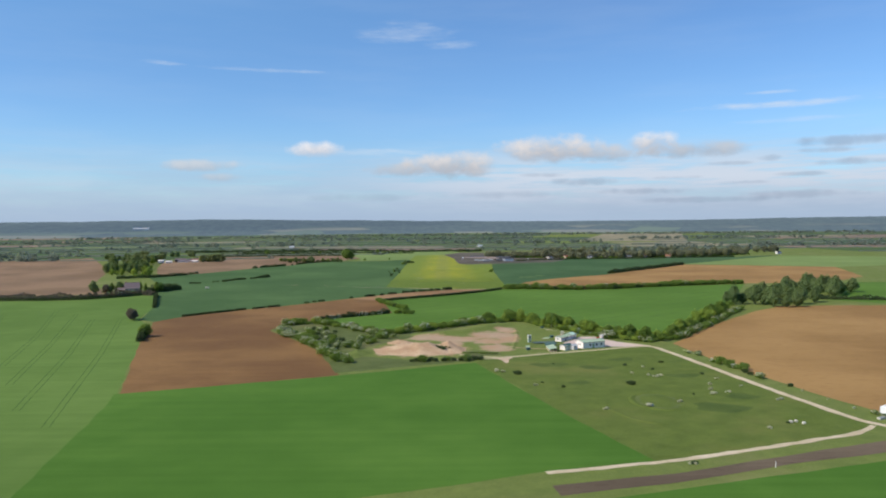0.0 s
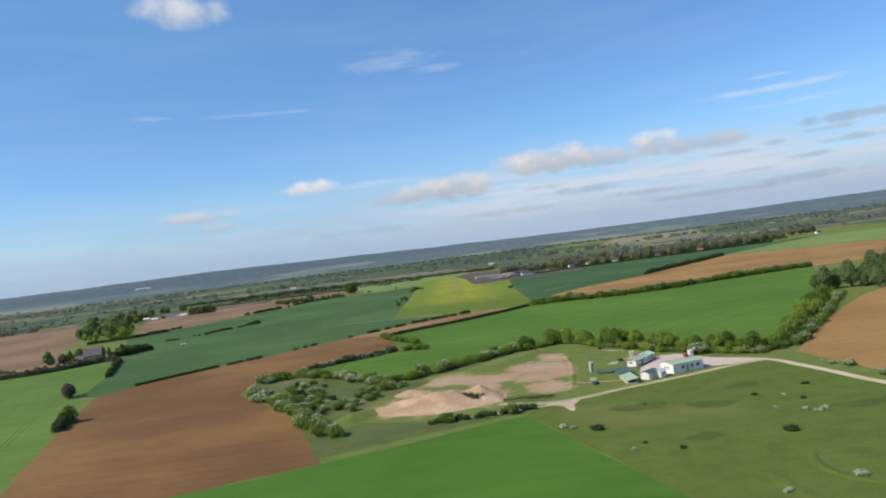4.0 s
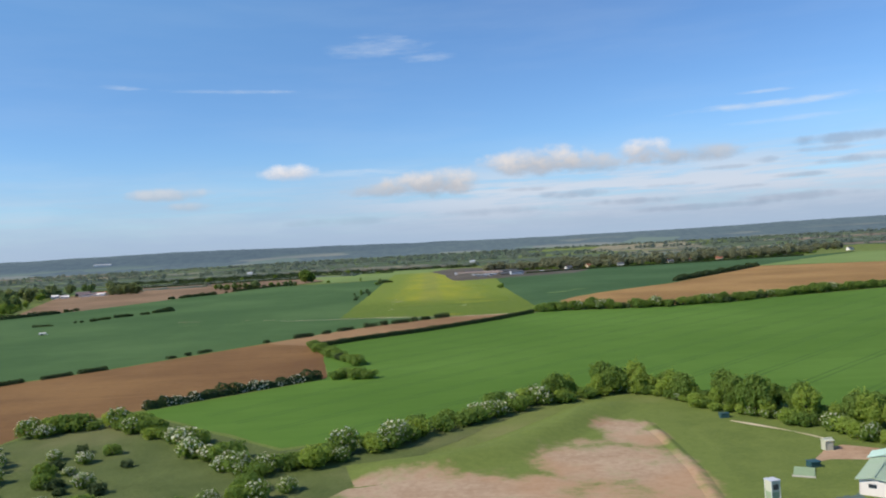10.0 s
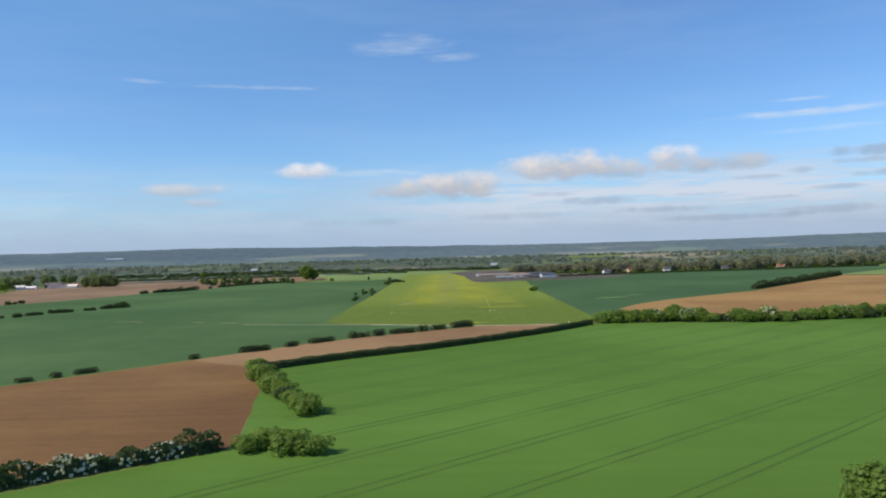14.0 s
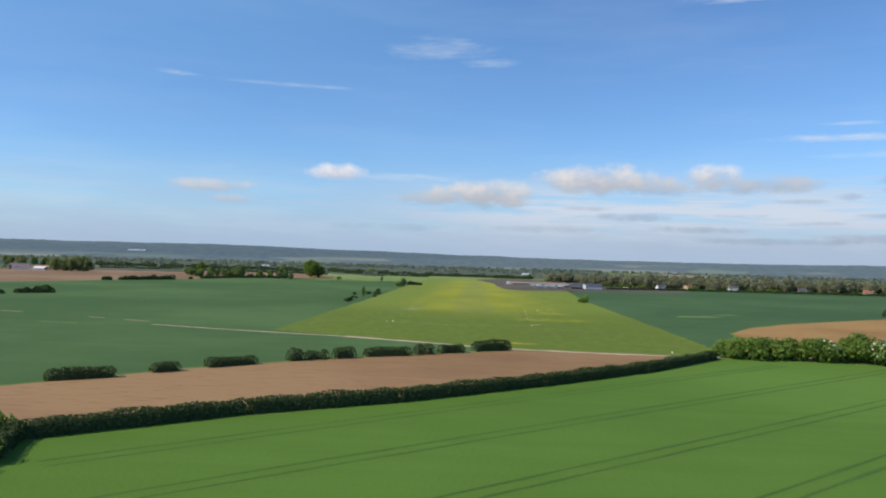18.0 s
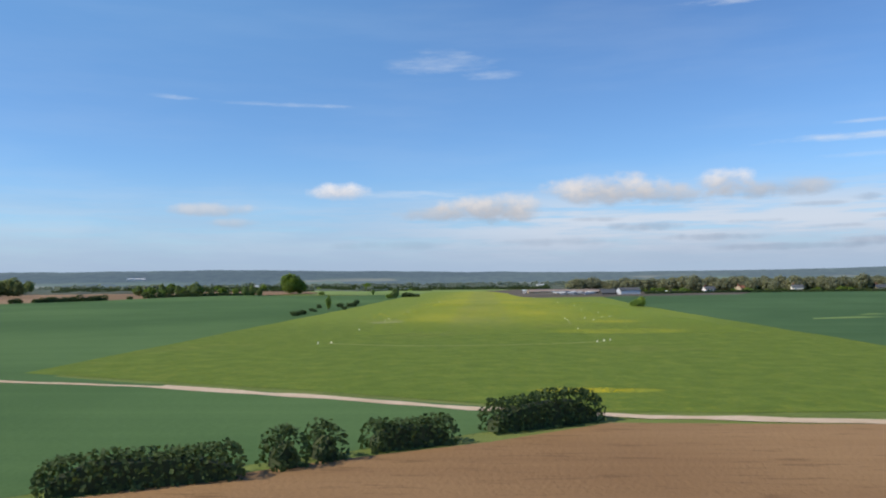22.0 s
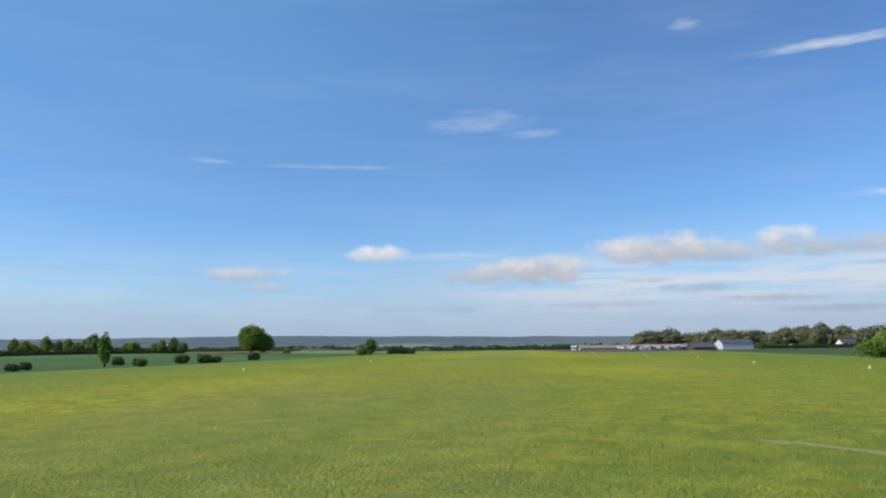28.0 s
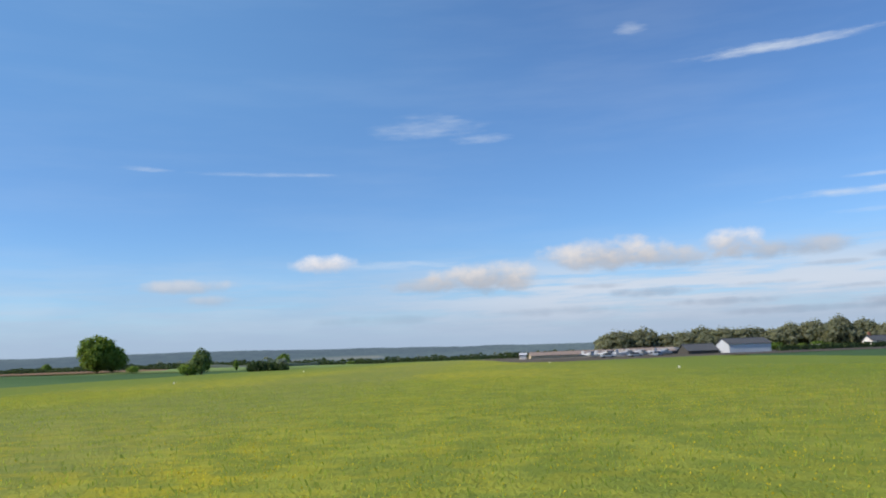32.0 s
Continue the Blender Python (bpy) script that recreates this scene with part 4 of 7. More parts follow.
for ax, bx, ay, deep in ((-372, -150, 1224, 30), (-378, -190, 1274, 34), (-352, -60, 1326, 38), (-300, 20, 1440, 34)):
    sheet("far_strip_field", [(ax, ay), (bx, ay + 9), (bx + 6, ay + 9 + deep), (ax - 14, ay + deep)], M_CROP_DRY, "narrow pale strip of young crop", lift=0.062, wobble=0.8)
sheet("meadow_north", [(-125, 1150), (-118, 1075), (-44, 1112), (-46, 1250), (38, 1250), (10, 1500), (-200, 1500), (-150, 1216)], M_CROP_PALE, "pale green meadow beyond the airstrip", lift=0.064, wobble=0.5)

YARD_TRACK = [(6, 314), (14.1, 310), (17.5, 307), (23.1, 305.6), (27.8, 308), (32.7, 310.8), (39.8, 313.8), (52.1, 318.1), (67.7, 324.1), (80, 330), (90, 331.5)]
def rutted(name, line, width, label, lift, seed):
    """A track: a worn grassy strip with two bare wheel ruts."""
    ribbon(name, line, width, M_MOWN, label, lift=lift, seed=seed)
    for s in (-1, 1):
        ribbon("wheel_rut", beside(line, s * width * 0.26), width * 0.3, M_TRACK, "bare pale wheel rut in the track", lift=lift + 0.012, ragged=0.12, seed=seed + s)


rutted("farm_track", YARD_TRACK, 2.5, "pale stony track past the range huts", 0.10, 2)
ribbon("lane_track", [(80, 341), (90, 331.5), (95, 305), (98, 286), (104, 249), (109, 222), (113, 203), (122, 196), (210, 236)], 2.5, M_TRACK, "pale chalk track along the pasture", lift=0.125, ragged=0.25, seed=3)
ribbon("pasture_track", [(113, 201), (108, 195), (84, 185), (53, 173), (22, 165)], 2.0, M_TRACK, "narrow pale track along the pasture's end", lift=0.09, seed=4)
ribbon("strip_track", [(-30, 634.5), (-19, 630), (-2, 622.5), (7, 619.5), (22, 617.5), (39, 616), (48, 617)], 1.5, M_PALEDIRT, "pale dirt track across the airstrip's end", lift=0.12, seed=5)
for k, (ax, ay, bx, by) in enumerate(((-142, 678, -128, 673), (-104, 664, -99, 662), (-92, 659, -84, 655.6))):
    ribbon("strip_track", [(ax, ay), (bx, by)], 0.8, M_DIRT, "broken stretch of the dirt track through the crop", lift=0.12, seed=60 + k)
ribbon("strip_track", [(-80, 648.4), (-63.7, 642.6), (-51, 639.4), (-41.5, 636.8), (-32.6, 634.9), (-29, 634)], 1.0, M_PALEDIRT, "narrow pale stretch of the dirt track along the crop", lift=0.122, ragged=0.2, seed=66)
ribbon("trodden_line", [(50, 388), (52, 385), (55.6, 381.2), (58.6, 375.4), (60, 372)], 0.6, M_TRACK, "pale worn line at the trees' foot", lift=0.1, seed=101)
ribbon("trodden_path", [(30, 331.4), (33, 330), (37, 327.6), (44, 326.4)], 1.1, M_DIRT, "faint trodden dirt path on the grass", lift=0.1, ragged=0.4, seed=102)
sheet("dirt_patch", [(51, 361), (54, 364.6), (57, 368), (60, 369), (64, 366), (62, 362), (59, 361), (54.5, 362.2)], M_DIRT, "trodden reddish dirt behind the huts", lift=0.070, wobble=0.4)
sheet("dark_soil_field", [(20, 985), (28, 970), (46, 976), (72, 985), (110, 994), (142, 1006), (163, 1050), (182, 1116), (130, 1180), (60, 1330), (30, 1345), (0, 1262), (16, 1120), (17, 1050)], M_SOIL_DARK, "dark bare ground round the sheds", lift=0.086, wobble=0.4)
for k, pts_ in enumerate((((72, 742), (84, 745), (92, 750), (86, 752), (74, 747)), ((90, 760), (104, 764), (96, 767)), ((-135, 654), (-124, 652.6), (-123.5, 653.4), (-134, 655)), ((-108, 646), (-97.5, 645.4), (-97.5, 646.2), (-108, 647)))):
    sheet("thin_patch", list(pts_), M_CROP_PALE, "thin pale patch in the bean crop", lift=0.06, wobble=0.8)
sheet("mown_patch", [(-27, 737.5), (-22, 737), (-19.6, 741), (-19.8, 748), (-23, 746), (-26, 741.5)], M_MOWN, "pale mown patch beside the edge marker", lift=0.088, wobble=0.6)
ribbon("mower_line", [(-30, 729), (-25, 733), (-20, 737), (-17.5, 741)], 0.5, M_MOWN, "pale mower line on the airstrip grass", lift=0.094, ragged=0.1, seed=77)
sheet("yard", [(50.6, 329), (50.6, 334), (52.4, 338.6), (53.6, 343), (60.8, 353), (62.5, 358), (64.9, 360.4), (70.3, 359.2), (73.5, 352), (78, 344), (84, 338.5), (90, 333), (86, 330), (76, 331), (70, 331), (58, 327), (53, 327)], M_YARD, "pinkish gravel yard", lift=0.082, wobble=0.3)
sheet("sand_floor", [(-30, 345), (-22, 362), (-4, 366), (8, 372), (14, 386), (28, 402), (34, 409), (41, 404), (41, 384), (40, 366), (36, 345), (30, 318), (18, 310), (2, 306), (-14, 304), (-26, 308), (-34, 318)], M_SANDGRASS, "sandy quarry floor with grass growing in", lift=0.03, wobble=1.5)
sheet("thicket_floor", [(-88, 392), (-67, 353), (-53, 325), (-40, 278), (10, 300), (-14, 303), (-34, 312), (-36, 330), (-26, 347), (-16, 362), (8, 396), (34, 424), (12, 411), (-14, 391), (-30, 386), (-62, 419), (-85, 416)], M_THICKET, "coarse grass under the thicket", lift=0.078, wobble=0.6)
sheet("track_mouth", [(18.5, 306.5), (20.4, 304), (22.4, 301.6), (23, 298), (23.6, 295), (24.6, 295.2), (25, 298), (25.4, 302), (27.6, 306.0), (26, 307.4), (22, 307)], M_PALEDIRT, "worn pale earth where the tracks meet", lift=0.094, wobble=0.5)
ribbon("side_track", [(20, 304.6), (16, 304), (9, 303.4), (0, 301.6)], 1.2, M_TRACK, "faint pale track along the low hedge", lift=0.1, ragged=0.4, seed=8)
sheet("rank_grass", [(6.5, 322.5), (14, 323), (20, 320), (24, 316), (21, 312.5), (15, 311.6), (9, 314.5)], M_THICKET, "coarse rank growth beside the track", lift=0.084, wobble=0.8)
def inside(outline, x, y):
    hits = [(bx - ax) * (y - ay) / (by - ay) + ax > x for (ax, ay), (bx, by) in zip(outline, outline[1:] + outline[:1]) if (ay > y) != (by > y)]
    return sum(hits) % 2 == 1


WHEAT = [(-70, 428), (-32, 459), (-31.6, 463), (-40, 515), (-43, 531), (9, 573), (47, 615), (67, 614), (104, 606), (165, 622), (253, 645), (219, 570), (179, 481), (139, 412), (97, 349), (89, 357), (75, 386), (60, 402), (35, 425), (12, 412), (-14, 392), (-30, 388), (-62, 420)]
for k in range(15):
    # one sprayer pass every 13 m, each with two wheelings
    y30 = 600 - 17.5 * k
    runs, run = [], []
    for i in range(-20, 60):
        x = i * 4.0
        y = y30 + 0.9 * (x - 30) + 1.2 * math.sin(x * 0.02 + k)
        if all(inside(WHEAT, x + ex, y + ey) for ex, ey in ((0, 0), (5, 0), (-5, 0), (0, 5), (0, -5))):
            run.append((x, y))
        else:
            runs, run = runs + [run], []
    for run in runs + [run]:
        if len(run) > 3:
            for s in (-0.95, 0.95):
                ribbon("tramline", [(x + s * 0.67, y - s * 0.74) for x, y in run], 0.42, M_TRAM, "dark wheel track through the wheat", lift=0.09, ragged=0.1, seed=20 + k)
for k, (ax, ay, mx, my, bx, by) in enumerate([(-173, 298, -201, 376, -248, 490), (-127, 225, -160, 325, -204, 444), (-108, 205, -146, 324, -188, 444), (-150, 262, -181, 351, -226, 470), (-200, 300, -232, 385, -275, 480)]):
    for s in (-0.95, 0.95):
        ribbon("tramline", [(ax + s, ay + s * 0.3), (mx + s, my + s * 0.3), (bx + s, by + s * 0.3)], 0.32, M_TRAM, "faint wheel track through the barley", lift=0.06, ragged=0.1, seed=40 + k)

for k, line in enumerate(([(8.0, 583.5), (12.4, 586.8), (17, 590.2), (22.6, 595.5), (27.5, 602.5), (31, 610)], [(9.2, 582.4), (13.5, 585.6), (18.1, 589.1), (23.8, 594.6), (28.8, 601.6), (32.2, 609)], [(4, 580), (8, 583)])):
    ribbon("tyre_mark", line, 0.2, M_SOIL_RED, "darker tyre mark across the seedbed", lift=0.075, ragged=0.1, seed=80 + k)
def earthwork(x, y, rx, ry, turns, wide, tall, label):
    """A low curved grass bank, uneven and fading at its ends."""
    n, verts, faces = 44, [], []
    for i in range(n + 1):
        a = math.tau * (turns[0] + (turns[1] - turns[0]) * i / n)
        fade = min(1.0, 6 * i / n, 6 * (n - i) / n) * (1 + 0.3 * math.sin(i * 1.3))
        for j in range(7):
            k = j / 3 - 1
            r = wide * k * (1 + 0.15 * math.sin(i * 0.9 + j))
            px, py = x + math.cos(a) * (rx + r), y + math.sin(a) * (ry + r)
            verts.append((px, py, 0.02 + tall * fade * (1 - k * k) - (0.03 if j in (0, 6) else 0.0)))
        if i:
            faces += [(7 * (i - 1) + j, 7 * i + j, 7 * i + j + 1, 7 * (i - 1) + j + 1) for j in range(6)]
    ob = new("earthwork_bank", mesh_of("earthwork_bank", verts, faces, M_PASTURE))
    for p in ob.data.polygons:
        p.use_smooth = True
    return tagged(ob, label, "earthwork", "old earthworks in the pasture")


earthwork(64.5, 230.5, 7.6, 11.0, (0.0, 0.93), 1.1, 0.2, "low ring-shaped grass bank in the pasture")
earthwork(62, 226, 14, 22, (0.44, 0.74), 1.6, 0.16, "faint outer curve of grass bank in the pasture")
ribbon("ring_ditch", [(64.5 + 6.0 * math.cos(math.tau * i / 40), 230.5 + 9.2 * math.sin(math.tau * i / 40)) for i in range(38)], 1.0, M_VERGE, "coarse grass in the ring's shallow ditch", lift=0.09, ragged=0.4, seed=90)
for k, (px, py, r) in enumerate(((40, 290, 7), (56, 284, 6), (80, 222, 8), (92, 236, 5), (46, 258, 4), (70, 300, 5), (84, 268, 6))):
    sheet("rank_grass", [(px + r * (1 + 0.3 * math.sin(3 * q + k)) * math.cos(q), py + 0.7 * r * (1 + 0.3 * math.cos(2 * q + k)) * math.sin(q)) for q in [math.tau * i / 11 for i in range(11)]], M_RANK, "darker patch of rank grass in the pasture", lift=0.078, wobble=0.5)

# distant patchwork of fields
far_rnd = random.Random(5)
# crop and soil colours muted to carry the haze of distance
FAR_MATS = [crop_mat("far_green_crop", (0.075, 0.12, 0.045), (0.11, 0.165, 0.065), 20, 0.004), crop_mat("far_dark_crop", (0.05, 0.085, 0.045), (0.075, 0.12, 0.06), 70, 0.004),
            crop_mat("far_pale_crop", (0.15, 0.20, 0.08), (0.20, 0.25, 0.11), 5, 0.004), soil_mat("far_tilth", (0.20, 0.14, 0.10), (0.28, 0.20, 0.14), 10, 0.004),
            grass_mat("far_meadow", (0.08, 0.12, 0.045), (0.12, 0.16, 0.06), (0.18, 0.17, 0.08)), soil_mat("far_pale_tilth", (0.225, 0.205, 0.12), (0.30, 0.265, 0.165), 50, 0.004)]
FAR_LABELS = ["distant green crop field", "distant dark green crop field", "distant pale crop field", "distant brown tilled field", "distant meadow", "distant pale dry field"]
FAR_EDGES = []
sheet("distant_field", [(361, 2085), (640, 2010), (1005, 3250), (690, 3290)], FAR_MATS[5], "large pale dry field in the distance", lift=0.05, cell=200)
sheet("distant_field", [(-612, 1785), (-553, 1760), (-300, 1800), (-330, 1850)], FAR_MATS[2], "thin pale strip of distant crop", lift=0.05, cell=200)
sheet("distant_field", [(-440, 1500), (-250, 1515), (-255, 1545), (-450, 1530)], FAR_MATS[2], "thin pale strip of distant crop", lift=0.05, cell=200)
yy = 1120.0
while yy < 3300:
    deep = yy * far_rnd.uniform(0.09, 0.15)
    xx = -0.82 * yy
    while xx < 0.85 * yy:
        wide = yy * far_rnd.uniform(0.12, 0.30)
        j = lambda: far_rnd.uniform(-14, 14)
        near_strip = (-400 < xx + wide and xx < 640 and yy < 1340 and -400 < xx < 640) and yy < 1340
        in_pale = 1950 < yy + deep / 2 < 3300 and 0.16 < (xx + wide / 2) / (yy + deep / 2) < 0.32
        if not near_strip and not in_pale:
            q = [(xx + 5 + j(), yy + 6 + j()), (xx + wide + j(), yy + 6 + j()), (xx + wide + 12 + j(), yy + deep + j()), (xx + 12 + j(), yy + deep + j())]
            pick = far_rnd.choices(range(6), (26, 24, 12, 10, 22, 6))[0]
            sheet("distant_field", q, FAR_MATS[pick], FAR_LABELS[pick], lift=0.028, cell=200)
            FAR_EDGES.append((q[0], q[1]))
            if far_rnd.random() < 0.5:
                FAR_EDGES.append((q[1], q[2]))
        xx += wide
    yy += deep


def stuff(name, pts, nor, size, material, label, category, seed):
    v, f = leaf_cards(np.random.default_rng(seed), np.array(pts), np.array(nor), size, 0.6)
    return tagged(new(name, mesh_of(name, v.tolist(), f, material)), label, category, kind="stuff")


def clump(rng, x, y, w, h, n, pts, nor):
    d = rng.normal(0, 1, (n, 3))
    d /= np.linalg.norm(d, axis=1)[:, None]
    d[:, 2] = np.abs(d[:, 2]) * 0.9 + 0.05
    base = level(x, y)
    p = d * rng.uniform(0.75, 1.05, (n, 1)) * np.array((w, w, h)) + np.array((x, y, base))
    pts.extend(p.tolist()), nor.extend(d.tolist())


rng = np.random.default_rng(9)
pts, nor, bank_v, bank_f = [], [], [], []
for (ax, ay), (bx, by) in FAR_EDGES:
    d = math.hypot(bx - ax, by - ay)
    px, py = -(by - ay) / d, (bx - ax) / d
    n = max(3, int(d / 9))
    tall, gap = rng.uniform(1.3, 2.6), -1
    for i in range(n + 1):
        k = i / n
        x, y = ax + (bx - ax) * k + px * rng.normal(0, 0.7), ay + (by - ay) * k + py * rng.normal(0, 0.7)
        h = tall * rng.uniform(0.65, 1.25)
        z = level(x, y)
        base = len(bank_v)
        bank_v += [(x - px * 1.6, y - py * 1.6, z - 0.3), (x - px, y - py, z + h * 0.8), (x, y, z + h), (x + px, y + py, z + h * 0.8), (x + px * 1.6, y + py * 1.6, z - 0.3)]
        if i and i != gap:
            bank_f += [(base - 5 + j, base + j, base + j + 1, base - 4 + j) for j in range(4)]
        if rng.random() < 0.03:
            gap = i + 1
        if rng.random() < 0.09:
            clump(rng, x, y, rng.uniform(3, 6), rng.uniform(4, 8), 34, pts, nor)
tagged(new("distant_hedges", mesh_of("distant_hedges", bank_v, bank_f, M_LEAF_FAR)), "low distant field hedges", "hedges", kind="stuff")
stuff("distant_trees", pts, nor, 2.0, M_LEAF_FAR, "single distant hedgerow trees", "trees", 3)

pts, nor = [], []
WOODS = [(-720, 1260, 120, 30), (-480, 1800, 180, 40), (170, 1950, 260, 40), (420, 1430, 160, 25), (800, 1560, 160, 30), (-100, 2500, 420, 60), (860, 2350, 300, 60),
         (-1100, 2350, 320, 70), (-900, 2950, 500, 70), (100, 3200, 700, 80), (1250, 3150, 500, 80), (330, 1235, 110, 14), (-650, 1120, 80, 16)]
for cx, cy, w, dpt in WOODS:
    for _ in range(int(w * dpt / 330) + 14):
        x, y = cx + rng.uniform(-w, w), cy + rng.uniform(-dpt, dpt)
        clump(rng, x, y, rng.uniform(5, 9), rng.uniform(6, 11), 30, pts, nor)
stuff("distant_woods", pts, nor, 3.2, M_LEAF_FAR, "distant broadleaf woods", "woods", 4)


# ---- trees and bushes: kits, copied to their places ----
K_LONE = tree_kit(21, 12, 5.9, 5200, 0.52, M_LEAF, "tree", "large lone round-headed tree", "tree", 0.0, lobes_n=24)
K_ROUND = tree_kit(2, 8, 4.2, 2300, 0.46, M_LEAF, "tree", "rounded broadleaf tree in fresh leaf", "tree", 0.02, lobes_n=17)
K_YELLOW = tree_kit(3, 7.5, 3.4, 2200, 0.40, M_LEAF_YEL, "tree", "young yellow-green tree in new leaf", "tree", 0.03, lobes_n=15)
K_DUSK = tree_kit(27, 8.5, 4.4, 1500, 0.6, M_LEAF_BUD, "tree", "dark purplish tree still budding", "tree", 0.04, lobes_n=12)
K_WILLOW = tree_kit(31, 12, 5.6, 1000, 0.9, M_LEAF_WILLOW, "tree", "pale green willow in soft new leaf", "tree", 0.02, lobes_n=13)
K_OLIVE = tree_kit(4, 12, 6.4, 1500, 0.92, M_LEAF_OLIVE, "tree", "olive-green tree coming into leaf", "tree", 0.02, lobes_n=14)
K_FAR = tree_kit(14, 11, 5.2, 620, 1.05, M_LEAF_MID, "tree", "broadleaf tree in the distance", "tree", 0.04, lobes_n=9)
K_COPSE = tree_kit(15, 12, 5.0, 1100, 0.85, M_LEAF_MID, "tree", "copse tree in fresh green leaf", "tree", 0.04, lobes_n=13)
K_POPLAR = tree_kit(5, 10, 2.6, 1200, 0.5, M_LEAF, "tree", "upright narrow green field tree", "tree", 0.06, lobes_n=10)
K_MAY = tree_kit(6, 3.6, 2.8, 900, 0.33, M_LEAF, "hawthorn_bush", "green hawthorn bush in white blossom", "bush", 0.02, 0.14, 10)
K_MAY_FULL = tree_kit(7, 3.0, 2.5, 700, 0.33, M_LEAF, "hawthorn_bush", "hawthorn bush thick with white blossom", "bush", 0.02, 0.32, 10)
K_BUSH = tree_kit(8, 2.2, 2.3, 560, 0.33, M_LEAF_DARK, "bush", "dark green rounded field bush", "bush", 0.01, lobes_n=8)
K_BUSH2 = tree_kit(9, 3.2, 2.8, 800, 0.36, M_LEAF, "bush", "mid-green bush in spring leaf", "bush", 0.01, lobes_n=9)
K_BUSH3 = tree_kit(12, 3.4, 2.8, 1000, 0.33, M_LEAF_YEL, "shrub", "yellow-green shrub in new leaf", "shrub", 0.01, lobes_n=10)
K_SCRUB = tree_kit(10, 0.9, 0.9, 150, 0.24, M_SHRUB, "scrub_bush", "low pale flowering scrub bush", "bush", 0.02, lobes_n=6)
KITS = [K_LONE, K_DUSK, K_WILLOW, K_FAR, K_COPSE, K_ROUND, K_YELLOW, K_OLIVE, K_POPLAR, K_MAY, K_MAY_FULL, K_BUSH, K_BUSH2, K_BUSH3, K_SCRUB]
rnd = random.Random(11)

# thicket and scrub row north and west of the quarry
for x, y in along([(-88, 396), (-78, 372), (-67, 354), (-53, 326), (-42, 296)], 2.6, rnd, side=3.4):
    plant(rnd.choice((K_MAY, K_MAY_FULL, K_BUSH2, K_BUSH2, K_MAY)), x + 2.5, y, rnd.uniform(0.7, 1.15), rnd, group="quarry thicket")
for x, y in along([(-86, 408), (-76, 414), (-64, 411), (-48, 394), (-32, 372), (-18, 378), (-4, 394), (12, 407), (24, 414)], 2.2, rnd, side=2.6):
    plant(rnd.choice((K_MAY, K_MAY_FULL, K_BUSH2, K_BUSH3, K_BUSH2)), x, y, rnd.uniform(0.6, 1.25), rnd, group="quarry thicket")
for x, y in along([(-70, 392), (-58, 372), (-50, 350), (-44, 330)], 2.4, rnd, side=8.0):
    plant(rnd.choice((K_MAY_FULL, K_BUSH, K_BUSH2)), x, y, rnd.uniform(0.5, 0.85), rnd, group="quarry thicket")
for x, y in along([(-40, 330), (-36, 352), (-26, 366)], 2.4, rnd, side=5.0):
    plant(rnd.choice((K_MAY, K_BUSH2)), x, y, rnd.uniform(0.6, 0.95), rnd, group="quarry thicket")
for x, y in along([(-14, 299), (-2, 300.5), (8, 301.5), (15, 303.5)], 2.4, rnd, side=0.8):
    plant(rnd.choice((K_BUSH, K_BUSH, K_BUSH2)), x, y, rnd.uniform(0.55, 0.8), rnd, group="low quarry hedge")
for x, y in along([(8, 319), (13, 318), (17, 316.5), (22, 315.5)], 0.8, rnd, side=1.5):
    plant(K_BUSH2, x, y, rnd.uniform(0.14, 0.36), rnd, group="low scrub beside the track", flat=0.7)
for x, y in ((-1, 322), (-2.5, 325), (1, 324), (9, 300)):
    plant(K_BUSH, x, y, rnd.uniform(0.8, 1.1), rnd)

# trees round the range
for x, y in along([(22, 411), (36, 417), (43, 412), (48, 398), (56, 386), (62, 377), (63, 369), (67, 364), (72, 360.5), (77, 354), (83, 347), (92, 340)], 2.4, rnd, side=1.0):
    plant(rnd.choice((K_BUSH3, K_BUSH3, K_BUSH2, K_MAY)), x + 1.2, y + 1.2, rnd.uniform(0.4, 0.85), rnd, group="shrubs round the range")
for x, y, s in ((33, 417, 0.62), (36.5, 418, 0.74), (41, 416, 0.6), (57, 394, 0.7), (63, 388, 0.75)):
    plant(rnd.choice((K_ROUND, K_YELLOW)), x, y, s, rnd, "rounded tree standing above the shrubs")
plant(K_MAY_FULL, 75.5, 354.0, 1.35, rnd, "tall hawthorn white with blossom by the gate hut")
for x, y in along([(20, 414), (32, 421), (42, 421), (50, 404), (57, 391), (66, 383), (74, 373), (80, 362), (88, 351), (97, 345)], 2.2, rnd, side=2.2):
    plant(rnd.choice((K_YELLOW, K_YELLOW, K_BUSH3, K_BUSH3, K_BUSH2, K_ROUND)), x, y, rnd.uniform(0.35, 0.8), rnd, group="trees round the range", flat=rnd.uniform(0.75, 1.25))
for x, y in along([(34, 426), (48, 412), (60, 396), (72, 384), (84, 364), (96, 352)], 4.0, rnd, side=2.0):
    plant(rnd.choice((K_ROUND, K_BUSH2, K_YELLOW)), x, y, rnd.uniform(0.45, 0.85), rnd, group="trees round the range", flat=rnd.uniform(0.8, 1.2))
for x, y in along([(98, 344), (118, 375), (139, 408), (160, 446), (180, 476)], 3.2, rnd, side=3.6):
    plant(rnd.choice((K_ROUND, K_BUSH3, K_YELLOW, K_BUSH2, K_YELLOW)), x, y, rnd.uniform(0.6, 1.0), rnd, group="tree belt by the seedbed")
